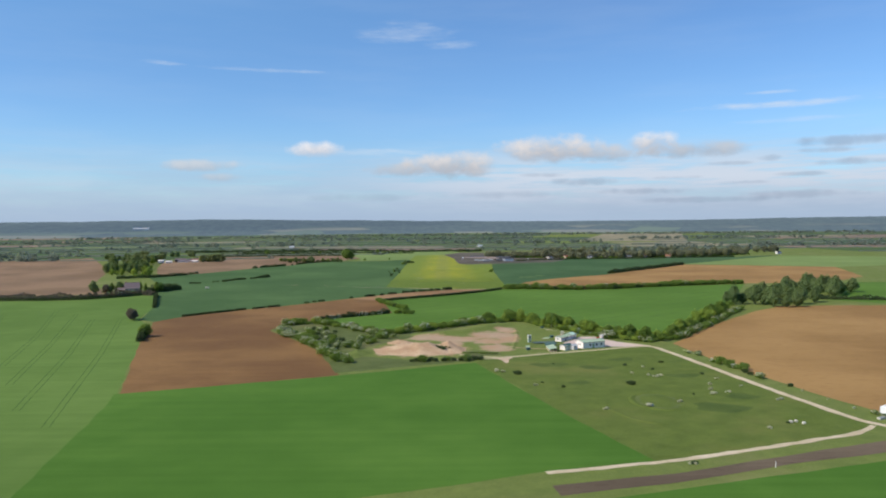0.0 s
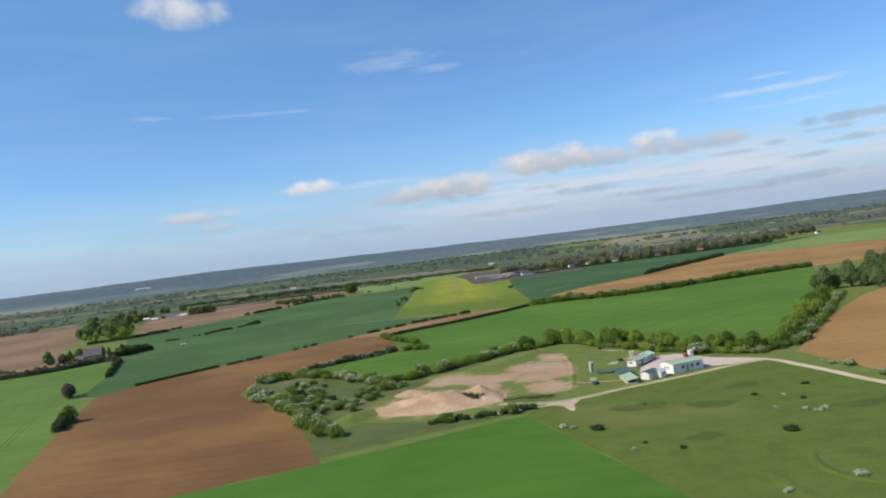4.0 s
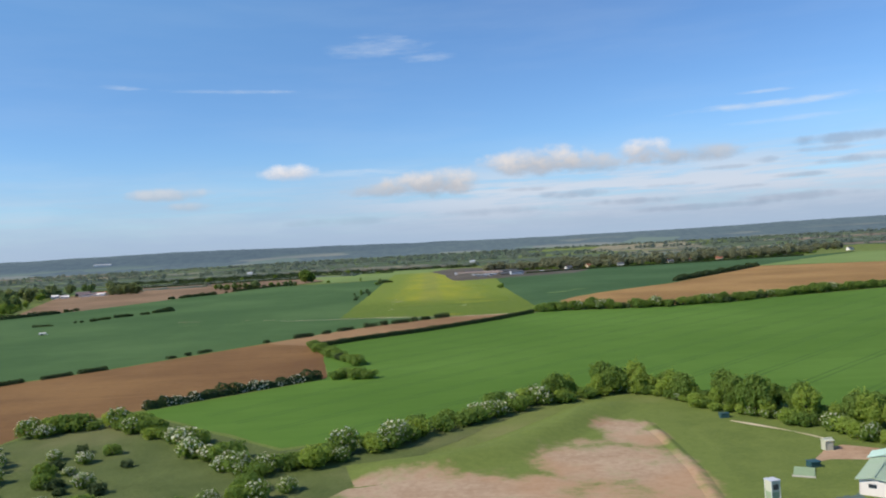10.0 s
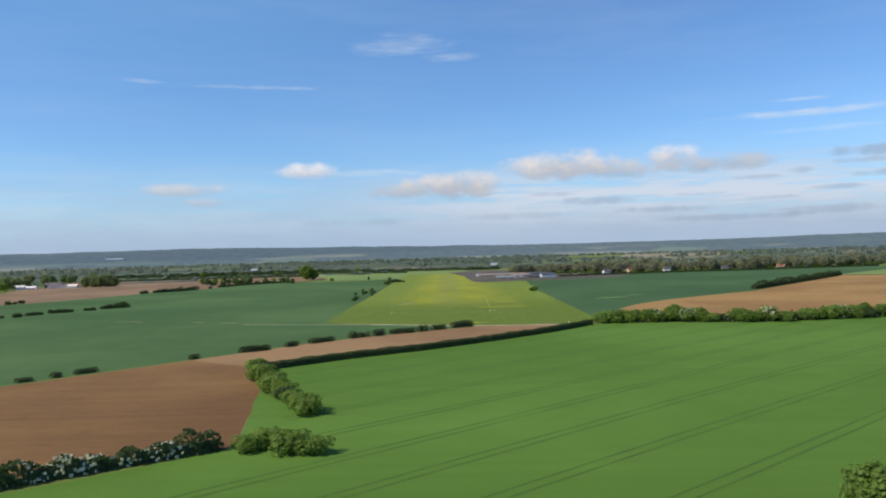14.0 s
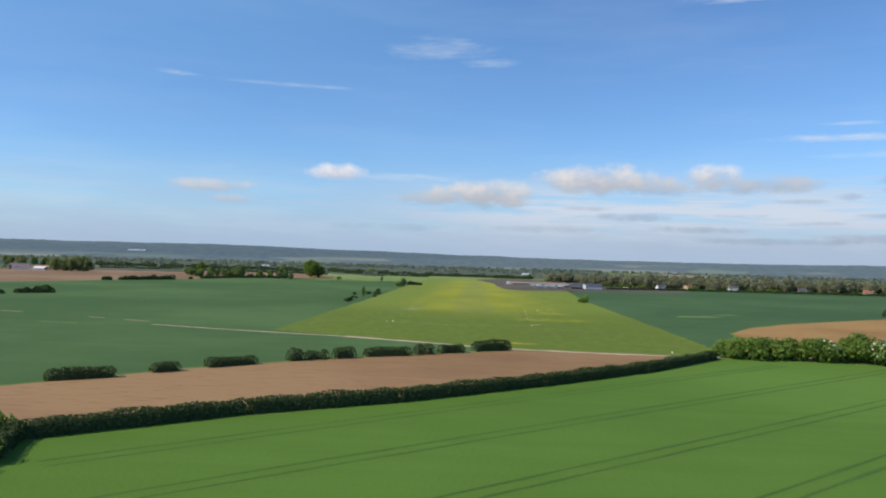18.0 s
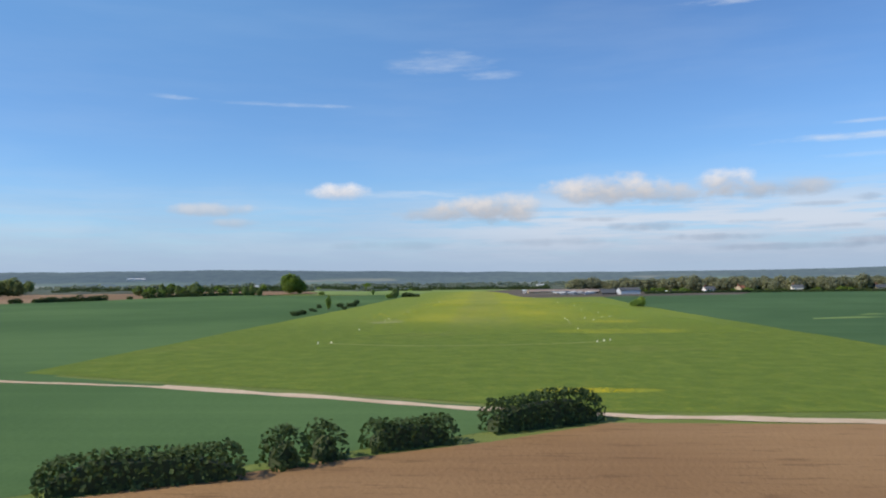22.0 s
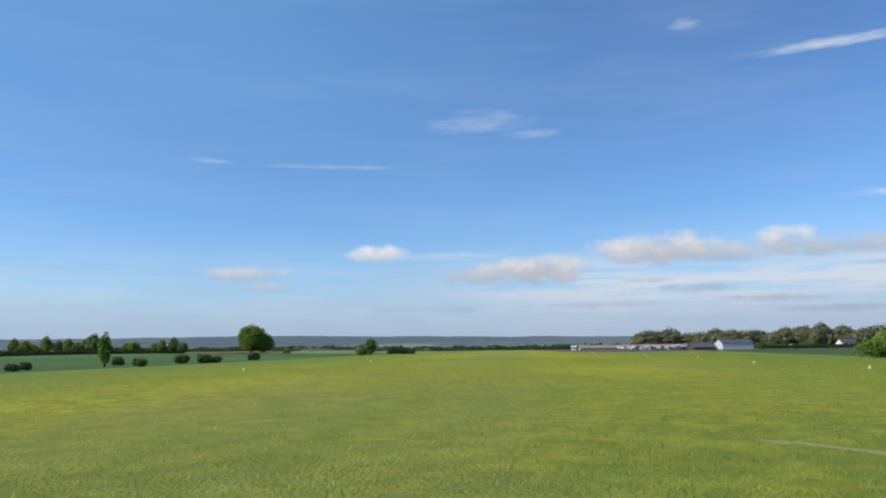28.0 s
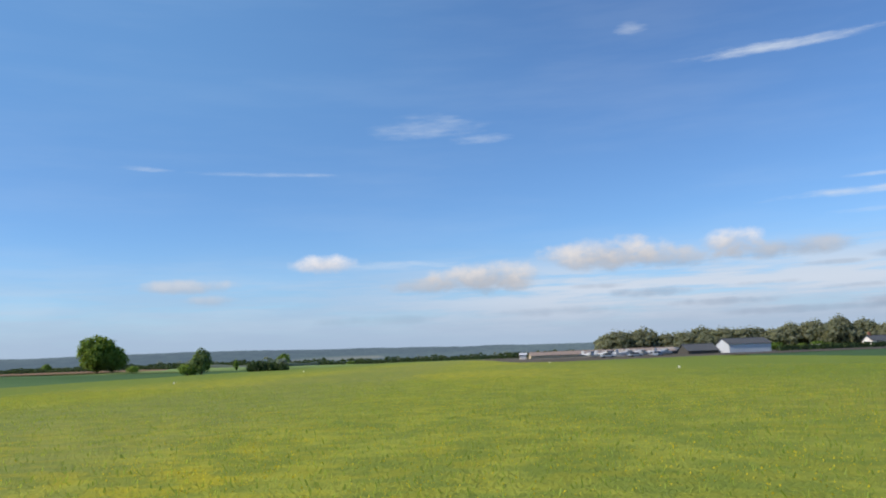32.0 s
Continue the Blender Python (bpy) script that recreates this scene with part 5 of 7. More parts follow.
for x, y in along([(104, 347), (140, 402), (178, 464)], 4.5, rnd, side=1.0):
    plant(rnd.choice((K_MAY, K_MAY_FULL, K_BUSH2)), x + 1, y - 1, rnd.uniform(0.7, 1.0), rnd, group="tree belt by the seedbed")
for _ in range(64):
    u, v = rnd.random(), rnd.random()
    x, y = 180 + u * 110 + v * 25, 482 + u * 120 - v * 42 + 18
    plant(K_COPSE, x, y, rnd.uniform(0.6, 1.05), rnd, group="dense copse", flat=rnd.uniform(0.85, 1.15))
for x, y in ((104, 283), (107, 277), (103, 289)):
    plant(K_BUSH2, x + 1.5, y, 0.9, rnd)
for x, y in along([(96, 322), (101, 290), (107, 258), (112, 232), (118, 210)], 7, rnd, side=1.0):
    if rnd.random() < 0.7:
        plant(rnd.choice((K_BUSH, K_MAY_FULL, K_SCRUB)), x + 3.2, y, rnd.uniform(0.4, 0.75), rnd, group="trackside bushes")

# hedges
hedge([(-70, 431), (-52, 446), (-33, 460)], 2.1, 2.4, 3, "dark hedge with may blossom at the tilled field", blossom=0.3, clipped=False)
for x, y, s in ((-23, 457, 1.0), (-19.5, 456, 0.8), (-26, 460, 0.9), (-28.5, 458, 0.8)):
    plant(K_BUSH2, x, y, s, rnd, group="bushes at the hedge's end")
for x, y in along([(-46, 532), (-41, 518), (-35, 504), (-29, 490), (-24.5, 480)], 1.9, rnd, side=0.8):
    plant(rnd.choice((K_BUSH, K_BUSH2, K_BUSH2)), x, y, rnd.uniform(0.75, 1.05), rnd, group="overgrown hedge between soil and wheat")
hedge([(-40, 522), (-43, 531), (-26, 546.5), (-10, 557), (9, 573.5), (28, 592), (46, 614)], 1.65, 1.9, 5, "dark green hedge along the wheat", density=36, size=0.19)
HE_ROW = [(-122.5, 488.5, -116, 496), (-115, 497, -108, 503), (-95, 521, -92.6, 523.6), (-90.4, 526.6, -88.6, 528.4), (-87.4, 531.4, -83.6, 535), (-68, 552, -66, 553.6), (-58.2, 562.6, -51, 568), (-48, 572.6, -45, 575.8), (-42.4, 579.6, -36.2, 585.8), (-32.2, 590.4, -29.8, 592.0), (-29.7, 592.5, -27.4, 593.9), (-27.1, 594.2, -26.3, 594.9), (-25.4, 595.4, -21.9, 597.7), (-20.6, 599.7, -12.5, 603.4), (-11.8, 604.5, -10.4, 605.8), (-10.0, 606.2, -8.7, 607.4), (-7.5, 608.6, -2.9, 611.3), (-1.0, 613.6, 6.3, 618.2)]
for k, (ax, ay, bx, by) in enumerate(HE_ROW):
    hedge([(ax, ay), (bx, by)], (1.05 if ax < -80 else 1.4 if ax < -34 else 1.8) + 0.2 * math.sin(k * 2.3), 1.8, 30 + k, "low dark hedge clump with gaps either side", density=36, size=0.18, group="gappy hedge row")
hedge([(-155, 452), (-140, 470), (-126, 486)], 1.1, 1.5, 51, "low dark hedge along the bean field")
hedge([(-142, 356), (-146, 368), (-150, 380)], 3.0, 3.0, 52, "dark tall hedge beside the barley", clipped=False)
hedge([(-190, 501), (-198, 524), (-208, 551), (-220, 586)], 2.2, 2.4, 53, "overgrown hedge between barley and beans", clipped=False)
hedge([(-224, 590), (-234, 594), (-249, 575), (-263, 564), (-289, 559), (-320, 560), (-420, 566), (-560, 578)], 3.6, 5.5, 54, "long overgrown budding hedge at the barley field's top", material=M_LEAF_BUD, clipped=False, size=0.6, density=5)
hedge([(-233, 590), (-249, 571), (-263, 560), (-289, 555), (-320, 556), (-420, 562)], 1.6, 2.0, 58, "low dark bramble hedge along the barley", clipped=False)
hedge([(-236, 612), (-229, 626), (-221, 641)], 5.0, 5.0, 59, "tall dark hedge beside the farmhouse", clipped=False, size=0.55, density=7)
hedge([(-330, 772), (-312, 780), (-298, 786), (-284, 806), (-275, 822)], 2.6, 3.6, 65, "dark hedge along the wood's foot", clipped=False, size=0.5, density=6)
hedge([(169, 786), (200, 822), (245, 875), (290, 930)], 3.0, 4.0, 55, "dark hedge between beans and bare field", clipped=False, size=0.5, density=6)
hedge([(320, 290), (220, 240), (124, 205)], 1.4, 1.6, 56, "low verge hedge by the track", clipped=False, material=M_LEAF)
hedge([(248, 520), (330, 500), (420, 490)], 2.4, 3.0, 57, "hedge beyond the seedbed", clipped=False, size=0.5, density=6)
for x, y in ((-178, 437), (-181, 442), (-146, 372)):
    plant(K_DUSK if y > 400 else K_ROUND, x, y, 0.8, rnd)
for x, y in along([(48, 617), (70, 617), (104, 607), (135, 612), (165, 624), (210, 640), (253, 649)], 2.6, rnd, side=1.6):
    plant(rnd.choice((K_BUSH2, K_MAY, K_BUSH2, K_BUSH, K_BUSH2)), x, y, rnd.uniform(0.85, 1.5), rnd, group="tall hedge beside the wheat")
for x, y, s in ((56, 618, 0.55), (62, 618, 0.6), (68, 617, 0.55), (74, 616, 0.8), (82, 612, 0.62), (100, 608, 0.5), (136, 612, 0.6), (158, 622, 0.55), (190, 634, 0.7), (225, 642, 0.6)):
    plant(K_ROUND, x, y, s * 1.05, rnd, group="tall hedge beside the wheat")

# bushes and trees along the bean field and the airstrip
for ax, ay, bx, by, tall, wide in ((-234, 703, -223, 704, 0.9, 2.0), (-207, 729, -203, 736, 1.2, 2.4), (-203, 742, -194, 750, 1.6, 3.0), (-191, 755, -187, 759, 1.3, 2.6), (-187, 766, -177, 777, 2.2, 4.0)):
    hedge([(ax, ay), (bx, by)], tall, wide, int(-ax), "dark island of bushes in the bean crop", clipped=False, size=0.4, density=14, group="bushes in the bean field")
for x, y, s in ((-216, 717, 0.55), (-212.5, 718, 0.6), (-207.5, 721, 1.0), (-206.6, 722, 0.9), (-276, 834, 1.1), (-272, 842, 1.1), (-274, 838, 0.8)):
    plant(K_BUSH, x, y, s, rnd, group="bushes in the bean field", flat=0.95)
hedge([(-224, 936), (-217, 944), (-208, 953), (-199, 962)], 2.4, 4.5, 61, "overgrown hedge on the field boundary", clipped=False, size=0.42, density=9)
hedge([(-190, 985), (-180, 1003), (-172, 1016), (-150, 1048)], 1.5, 3.0, 62, "low overgrown hedge on the field boundary", clipped=False, size=0.45, density=8)
hedge([(-470, 1395), (-330, 1402), (-180, 1410), (-60, 1404), (70, 1400)], 3.4, 5.0, 63, "long dark hedge across the far meadow", clipped=False, size=0.9, density=2.2)
for x, y, s in ((-230, 930, 1.1), (-228, 931, 1.1), (-219, 942, 1.3), (-212, 950, 1.2), (-203, 958, 1.3), (-193, 975, 0.8), (-187, 988, 1.0), (-205, 1023, 1.6), (-198, 1026, 1.2), (-184, 1031, 1.6), (-162, 1039, 1.3), (-152, 1056, 1.9), (-170, 1036, 1.2)):
    plant(K_BUSH, x, y, s, rnd, group="boundary bushes")
for x, y, s in ((-204, 1024, 0.75), (-197, 1027, 0.6), (-186, 1031, 0.62), (-181, 1033, 0.5), (-164, 1039, 0.7), (-158, 1047, 0.55)):
    plant(K_ROUND, x, y, s, rnd, group="boundary trees")
plant(K_ROUND, -176, 1033, 0.8, rnd, group="boundary bushes")
for x, y, s in ((-147, 1031, 0.5), (-142.5, 1032, 0.6), (-138, 1031, 0.48), (-178, 1032, 0.8), (-182, 1033, 0.6), (-199, 1031, 0.6), (-194, 1032, 0.5), (-189, 1031, 0.55), (-213, 1030, 0.6)):
    plant(K_COPSE, x, y, s, rnd, group="boundary trees")
for x, y, s in ((-222, 1046, 0.7), (-217, 1049, 0.65), (-213, 1050, 0.6), (-190, 1040, 0.75), (-205, 1050, 0.6)):
    plant(K_ROUND, x, y, s, rnd, "rounded tree on the field boundary")
plant(K_LONE, -142, 1123, 1.4, rnd, flat=0.97, label="large lone round-headed tree at the field's end")
plant(K_LONE, -136.0, 1124, 0.92, rnd, "smaller tree beside the large lone tree")
plant(K_POPLAR, -53.4, 824.5, 0.47, rnd, "small upright lone tree by the airstrip")
for x, y, s in ((-54.4, 851, 0.7), (-51, 852.5, 0.8), (-49.5, 854, 0.6), (-54, 806, 0.45), (-56.5, 812, 0.45), (-48, 824, 0.6), (-47.1, 1021, 1.3), (-44, 1023, 1.2), (-40.5, 1022, 0.9), (-60, 840, 0.6), (-53, 777, 0.5), (-54, 780, 0.6), (-54, 784, 0.55), (-53.6, 787.5, 0.6), (-54.2, 791, 0.5), (-54, 885, 0.8)):
    plant(K_BUSH, x, y, s, rnd, group="bushes beside the airstrip")
plant(K_COPSE, -49.4, 987, 0.5, rnd, "small upright tree by the airstrip", flat=1.15)
plant(K_BUSH2, -53.0, 988, 0.9, rnd)
plant(K_BUSH2, -112, 1090, 0.8, rnd)
plant(K_POPLAR, -78, 1100, 0.45, rnd)
plant(K_YELLOW, 52.3, 830.5, 0.56, rnd, "round yellow-green bush on the airstrip's edge")
plant(K_BUSH2, 50.6, 829, 0.9, rnd)

# tree line behind the hangar, opening into leaf
grove("tree_line", K_OLIVE, along([(64, 1154), (84, 1150), (120, 1140), (170, 1120), (230, 1110), (300, 1120), (380, 1150), (470, 1190)], 4.2, rnd, side=6.0), rnd, (0.85, 1.22), 0.8, "line of olive-green trees coming into leaf behind the hangar")
grove("far_tree_line", K_OLIVE, along([(150, 1280), (240, 1250), (420, 1260), (560, 1270)], 9.0, rnd, side=14.0), rnd, (0.8, 1.15), 0.9, "farther row of olive-green trees")
for x, y in along([(100, 1136), (170, 1112), (230, 1102), (300, 1110), (380, 1140), (470, 1180)], 5.0, rnd, side=6.0):
    plant(rnd.choice((K_BUSH2, K_OLIVE, K_BUSH2)), x, y, rnd.uniform(0.5, 1.1), rnd, group="undergrowth behind the hangar")
# trees round the farms
for x, y in along([(-284, 622), (-276, 620), (-266, 618), (-258, 618)], 2.2, rnd, side=4.5):
    plant(rnd.choice((K_DUSK, K_DUSK, K_BUSH, K_COPSE)), x, y, rnd.uniform(0.45, 0.85), rnd, group="dark trees beside the farmhouse")
for x, y, s in ((-270, 622, 0.9), (-262, 622, 0.8), (-246, 620, 0.8), (-241, 618, 0.7), (-231, 616, 0.95), (-229, 620, 0.8)):
    plant(K_POPLAR, x, y, s, rnd, group="upright trees beside the farmhouse")
for x, y in along([(-255, 596), (-246, 601), (-238, 604)], 3.0, rnd, side=1.5):
    plant(rnd.choice((K_BUSH, K_BUSH2)), x, y, rnd.uniform(0.7, 1.0), rnd, group="shrubs in the farmhouse garden")
for k in range(56):
    v, u = (k + 0.5) / 56, rnd.random()
    x, y = -322 - 66 * v + u * (-52 - 22 * v), 792 + 245 * v + u * (52 - 10 * v)
    plant(rnd.choice((K_FAR, K_FAR, K_WILLOW, K_YELLOW)), x, y, rnd.uniform(0.75, 1.2), rnd, group="wood past the farmhouse", flat=rnd.uniform(0.9, 1.25))
for x, y in along([(-318, 786), (-312, 800), (-330, 850), (-356, 930)], 7.0, rnd, side=4.0):
    plant(rnd.choice((K_BUSH2, K_YELLOW, K_BUSH3)), x, y, rnd.uniform(0.6, 1.2), rnd, group="wood past the farmhouse")
for x, y in along([(-336, 1060), (-322, 1056), (-305, 1054)], 3.6, rnd, side=5.0):
    plant(K_WILLOW, x, y, rnd.uniform(0.85, 1.1), rnd, group="willows at the stockyard")
for _ in range(60):
    x, y = rnd.uniform(-500, -395), rnd.uniform(960, 1240)
    if (x + 560) * 1.9 + 950 < y or x > -430:
        plant(rnd.choice((K_FAR, K_WILLOW, K_WILLOW)), x, max(y, 1066.0) if x > -430 else y, rnd.uniform(0.6, 1.05), rnd, group="trees round the stockyard")
hedge([(-376, 1216), (-260, 1222), (-148, 1228)], 1.8, 3.0, 64, "hedge round the ploughed field", clipped=False, size=0.7, density=3)
for k, (ax, bx, ay) in enumerate(((-384, -184, 1266), (-356, -52, 1318))):
    hedge([(ax, ay), ((ax + bx) / 2, ay + 5), (bx, ay + 10)], 2.2, 3.0, 66 + k, "dark hedge between narrow pale fields", clipped=False, size=0.7, density=3)
for x, y in along([(-370, 1264), (-190, 1274), (-60, 1322)], 45, rnd, side=3.0):
    plant(rnd.choice((K_BUSH2, K_BUSH, K_ROUND)), x, y, rnd.uniform(0.7, 1.2), rnd, group="hedge behind the ploughed field")
# pale scrub over the pasture
for x, y, s in ((71, 229, 1.0), (60, 224, 1.5), (47, 221, 1.0), (74, 266, 1.0), (76, 268, 1.1), (72, 269, 0.9), (88, 253, 1.1), (84, 239, 1.3), (86, 246, 1.0), (90, 241, 0.9), (102, 231, 1.0), (85, 199, 1.0), (67, 273, 0.8), (74, 284, 0.8), (19, 279, 1.3), (21, 277, 1.1), (30, 254, 0.9), (97, 250, 0.8), (93, 262, 0.7), (56, 170, 0.8)):
    plant(K_SCRUB, x, y, s * 0.78, rnd, group="pale scrub in the pasture")
    plant(K_SCRUB, x + rnd.uniform(-1.4, 1.4), y + rnd.uniform(-0.8, 0.8), s * 0.6, rnd, group="pale scrub in the pasture")
for x, y, s in ((62, 254, 0.95), (26, 273, 0.95), (39, 251, 0.5), (56, 170.5, 0.5), (106, 296, 0.7), (76, 279, 0.5), (33, 258, 0.4), (92, 204, 0.4), (68, 288, 0.55), (78, 239, 0.35), (91, 270, 0.5), (41.7, 292, 0.35), (83, 293, 0.6)):
    plant(K_BUSH, x, y, s * 0.8, rnd, group="dark bushes in the pasture", flat=0.8)
for x, y in ((93.0, 204.4), (94.6, 205.2), (95.8, 203.2)):
    bm = bmesh.new()
    bmesh.ops.create_icosphere(bm, subdivisions=2, radius=0.55)
    for v in bm.verts:
        v.co *= 1 + 0.35 * noise.noise(v.co * 1.9 + Vector((x, y, 0)))
        v.co.z *= 0.8
    bm.transform(Matrix.Translation((0, 0, 0.25)))
    ob = new("boulder", from_bm("boulder", bm, M_ROCK))
    ob.matrix_basis = pose(x, y, 0)
    tagged(ob, "pale limestone boulder lying in the pasture", "boulder", "pasture boulders")
for kit in KITS:
    take_away(kit)

# ---- quarry: sand heaps and grass banks ----
def mound(name, x, y, rx, ry, h, turn, material, label, seed):
    bm = bmesh.new()
    n, rings = 40, 14
    grid = []
    for i in range(rings + 1):
        r = i / rings
        ring = []
        for j in range(n):
            a = math.tau * j / n
            edge = 1 + 0.22 * noise.noise((math.cos(a) * 1.7, math.sin(a) * 1.7, seed))
            px, py = math.cos(a) * r * rx * edge, math.sin(a) * r * ry * edge
            z = h * (1 - smooth(0, 1, r)) * (1 + 0.45 * noise.noise((px * 0.22, py * 0.22, seed))) + 0.18 * noise.noise((px * 0.9, py * 0.9, seed)) * (1 - r)
            ring.append(bm.verts.new((px, py, z - 0.05)))
        grid.append(ring)
    for c, d in zip(grid, grid[1:]):
        for j in range(n):
            bm.faces.new((c[j], d[j], d[(j + 1) % n], c[(j + 1) % n]))
    bmesh.ops.remove_doubles(bm, verts=bm.verts[:], dist=0.001)
    for f in bm.faces:
        f.smooth = True
    ob = new(name, from_bm(name, bm, material))
    ob.matrix_basis = pose(x, y, 0.04, 0, 0, turn)
    return tagged(ob, label, "mound")


mound("spoil_mound", -11, 326, 21, 15, 3.2, 10, M_SAND, "large heap of pale quarry sand", 1.3)
mound("spoil_mound", 1.5, 329, 7, 15, 2.9, 12, M_SAND, "smaller heap of reddish sand beside the large one", 4.1)
mound("spoil_mound", -20, 346, 7, 5, 1.6, 0, M_SAND, "low spread of quarry sand", 7.7)
def bank_along(name, line, half, tall, material, label, seed):
    """A long low bank with an uneven crest, running along a line."""
    pts = []
    for (ax, ay), (bx, by) in zip(line, line[1:]):
        n = max(2, int(math.hypot(bx - ax, by - ay) / 2))
        pts += [(ax + (bx - ax) * i / n, ay + (by - ay) * i / n) for i in range(n)]
    pts.append(line[-1])
    bm = bmesh.new()
    rows = []
    for i, (x, y) in enumerate(pts):
        a, b = pts[max(i - 1, 0)], pts[min(i + 1, len(pts) - 1)]
        d = math.hypot(b[0] - a[0], b[1] - a[1])
        nx, ny = -(b[1] - a[1]) / d, (b[0] - a[0]) / d
        fade = min(1.0, i / 4, (len(pts) - 1 - i) / 4)
        row = []
        for j in range(11):
            k = j / 5 - 1
            px, py = x + nx * k * half, y + ny * k * half
            up = fade * tall * 0.5 * (1 + math.cos(math.pi * k)) * (1 + 0.4 * noise.noise((px * 0.3, py * 0.3, seed)))
            row.append(bm.verts.new((px, py, up + 0.06 * noise.noise((px, py, seed)) * (1 - abs(k)) - (0.05 if j in (0, 10) else 0.0))))
        rows.append(row)
    for c, d in zip(rows, rows[1:]):
        for j in range(10):
            bm.faces.new((c[j], d[j], d[j + 1], c[j + 1])).smooth = True
    bmesh.ops.recalc_face_normals(bm, faces=bm.faces[:])
    ob = new(name, from_bm(name, bm, material))
    ob.location = (0, 0, 0.03)
    return tagged(ob, label, "earth bank", "earth banks round the quarry")


bank_along("earth_bank", [(-16, 369), (-2, 372), (8, 377), (17, 387), (29, 402), (36, 409)], 6.5, 1.4, M_SANDGRASS, "long grassy bank behind the quarry floor", 2.2)
bank_along("earth_bank", [(35.5, 394), (35.6, 380), (34.6, 362), (32.6, 348), (29.5, 330), (27.5, 320)], 1.3, 0.25, M_SANDGRASS, "low worn scarp along the bare earth", 5.1)
mound("earth_bank", -36, 318, 14, 6, 1.5, 70, M_GROUND, "grassy earth bank by the thicket", 3.2)

# ---- buildings ----
def ribbed_sheet(x0, x1, y0, y1, ribs, thick=0.1, rib=0.025):
    """One sheet of profiled roofing with its ribs pressed into it."""
    prof = [(x0, 0.0)]
    for i in range(ribs):
        c = x0 + (x1 - x0) * (i + 0.5) / ribs
        prof += [(c - 0.07, 0.0), (c - 0.04, rib), (c + 0.04, rib), (c + 0.07, 0.0)]
    prof.append((x1, 0.0))
    bm = bmesh.new()
    rows = [[bm.verts.new((x, y, z + h)) for x, h in prof] for y, z in ((y0, thick), (y1, thick))]
    low = [[bm.verts.new((x, y, 0.0)) for x, h in prof] for y in (y0, y1)]
    n = len(prof)
    for i in range(n - 1):
        bm.faces.new((rows[0][i], rows[0][i + 1], rows[1][i + 1], rows[1][i]))
        bm.faces.new((low[0][i], low[1][i], low[1][i + 1], low[0][i + 1]))
        bm.faces.new((low[0][i], low[0][i + 1], rows[0][i + 1], rows[0][i]))
        bm.faces.new((low[1][i], rows[1][i], rows[1][i + 1], low[1][i + 1]))
    for i in (0, n - 1):
        bm.faces.new((low[0][i], rows[0][i], rows[1][i], low[1][i]))
    bmesh.ops.recalc_face_normals(bm, faces=bm.faces[:])
    return bm


def gable_house(name, m, length, width, eaves, ridge, wall, roof, label, category="building", group="", windows=(), doors=(), overhang=0.3, ribs=0, open_front=False, end_windows=(), chimney=None):
    """A building along x from its corner: walls with openings' frames, two roof slopes, doors and windows on the front (y = 0)."""
    root = empty(name, m, label, category, group)
    t = 0.2
    if not open_front:
        part("front_wall", box(0, 0, -0.2, length, t, eaves), wall, root)
    part("back_wall", box(0, width - t, -0.2, length, width, eaves), wall, root)
    for x in (0, length - t):
        bm = bmesh.new()
        prof = [(0.0, -0.2), (width, -0.2), (width, eaves), (width / 2, ridge), (0.0, eaves)]
        a = [bm.verts.new((x, y, z)) for y, z in prof]
        b = [bm.verts.new((x + t, y, z)) for y, z in prof]
        bm.faces.new(a), bm.faces.new(b[::-1])
        for i in range(5):
            bm.faces.new((a[i], b[i], b[(i + 1) % 5], a[(i + 1) % 5]))
        bmesh.ops.recalc_face_normals(bm, faces=bm.faces[:])
        part("gable_wall", bm, wall, root)
    slope = math.hypot(width / 2, ridge - eaves)
    for s in (1, -1):
        bm = ribbed_sheet(-overhang, length + overhang, -overhang, slope + 0.02, ribs)
        tilt = math.degrees(math.atan2(ridge - eaves, width / 2))
        at = pose(0, 0, eaves, tilt, 0, 0) if s > 0 else pose(length, width, eaves, 0, 0, 180) @ pose(0, 0, 0, tilt, 0, 0)
        part("roof_slope", bm, roof, root, at=at)
    part("ridge_cap", box(-overhang, width / 2 - 0.16, ridge + 0.08, length + overhang, width / 2 + 0.16, ridge + 0.18), roof, root)
    for x, z, w, h in windows:
        win = part("window", box(x - w / 2, -0.03, z, x + w / 2, 0.01, z + h), M_GLASS, root, "dark glazed window")
        fr = bmesh.new()
        for b in ((x - w / 2 - 0.07, -0.06, z - 0.07, x + w / 2 + 0.07, 0, z), (x - w / 2 - 0.07, -0.06, z + h, x + w / 2 + 0.07, 0, z + h + 0.07), (x - w / 2 - 0.07, -0.06, z, x - w / 2, 0, z + h), (x + w / 2, -0.06, z, x + w / 2 + 0.07, 0, z + h), (x - 0.03, -0.055, z, x + 0.03, -0.031, z + h)):
            add_box(fr, *b)
        part("window_frame", fr, M_FRAME, win)
    for y, z, w, h in end_windows:
        part("window", box(-0.03, y - w / 2, z, 0.01, y + w / 2, z + h), M_GLASS, root, "dark glazed window")
    for x, w, h, mat in doors:
        d = part("door", box(x - w / 2, -0.05, 0, x + w / 2, 0.01, h), mat, root)
        part("handle", box(x + w / 2 - 0.14, -0.1, 0.95, x + w / 2 - 0.08, -0.05, 1.1), M_GREY, d)
    if chimney:
        part("chimney", box(chimney - 0.4, width / 2 - 0.3, ridge - 0.4, chimney + 0.4, width / 2 + 0.3, ridge + 1.2), M_BRICK, root)
    return root


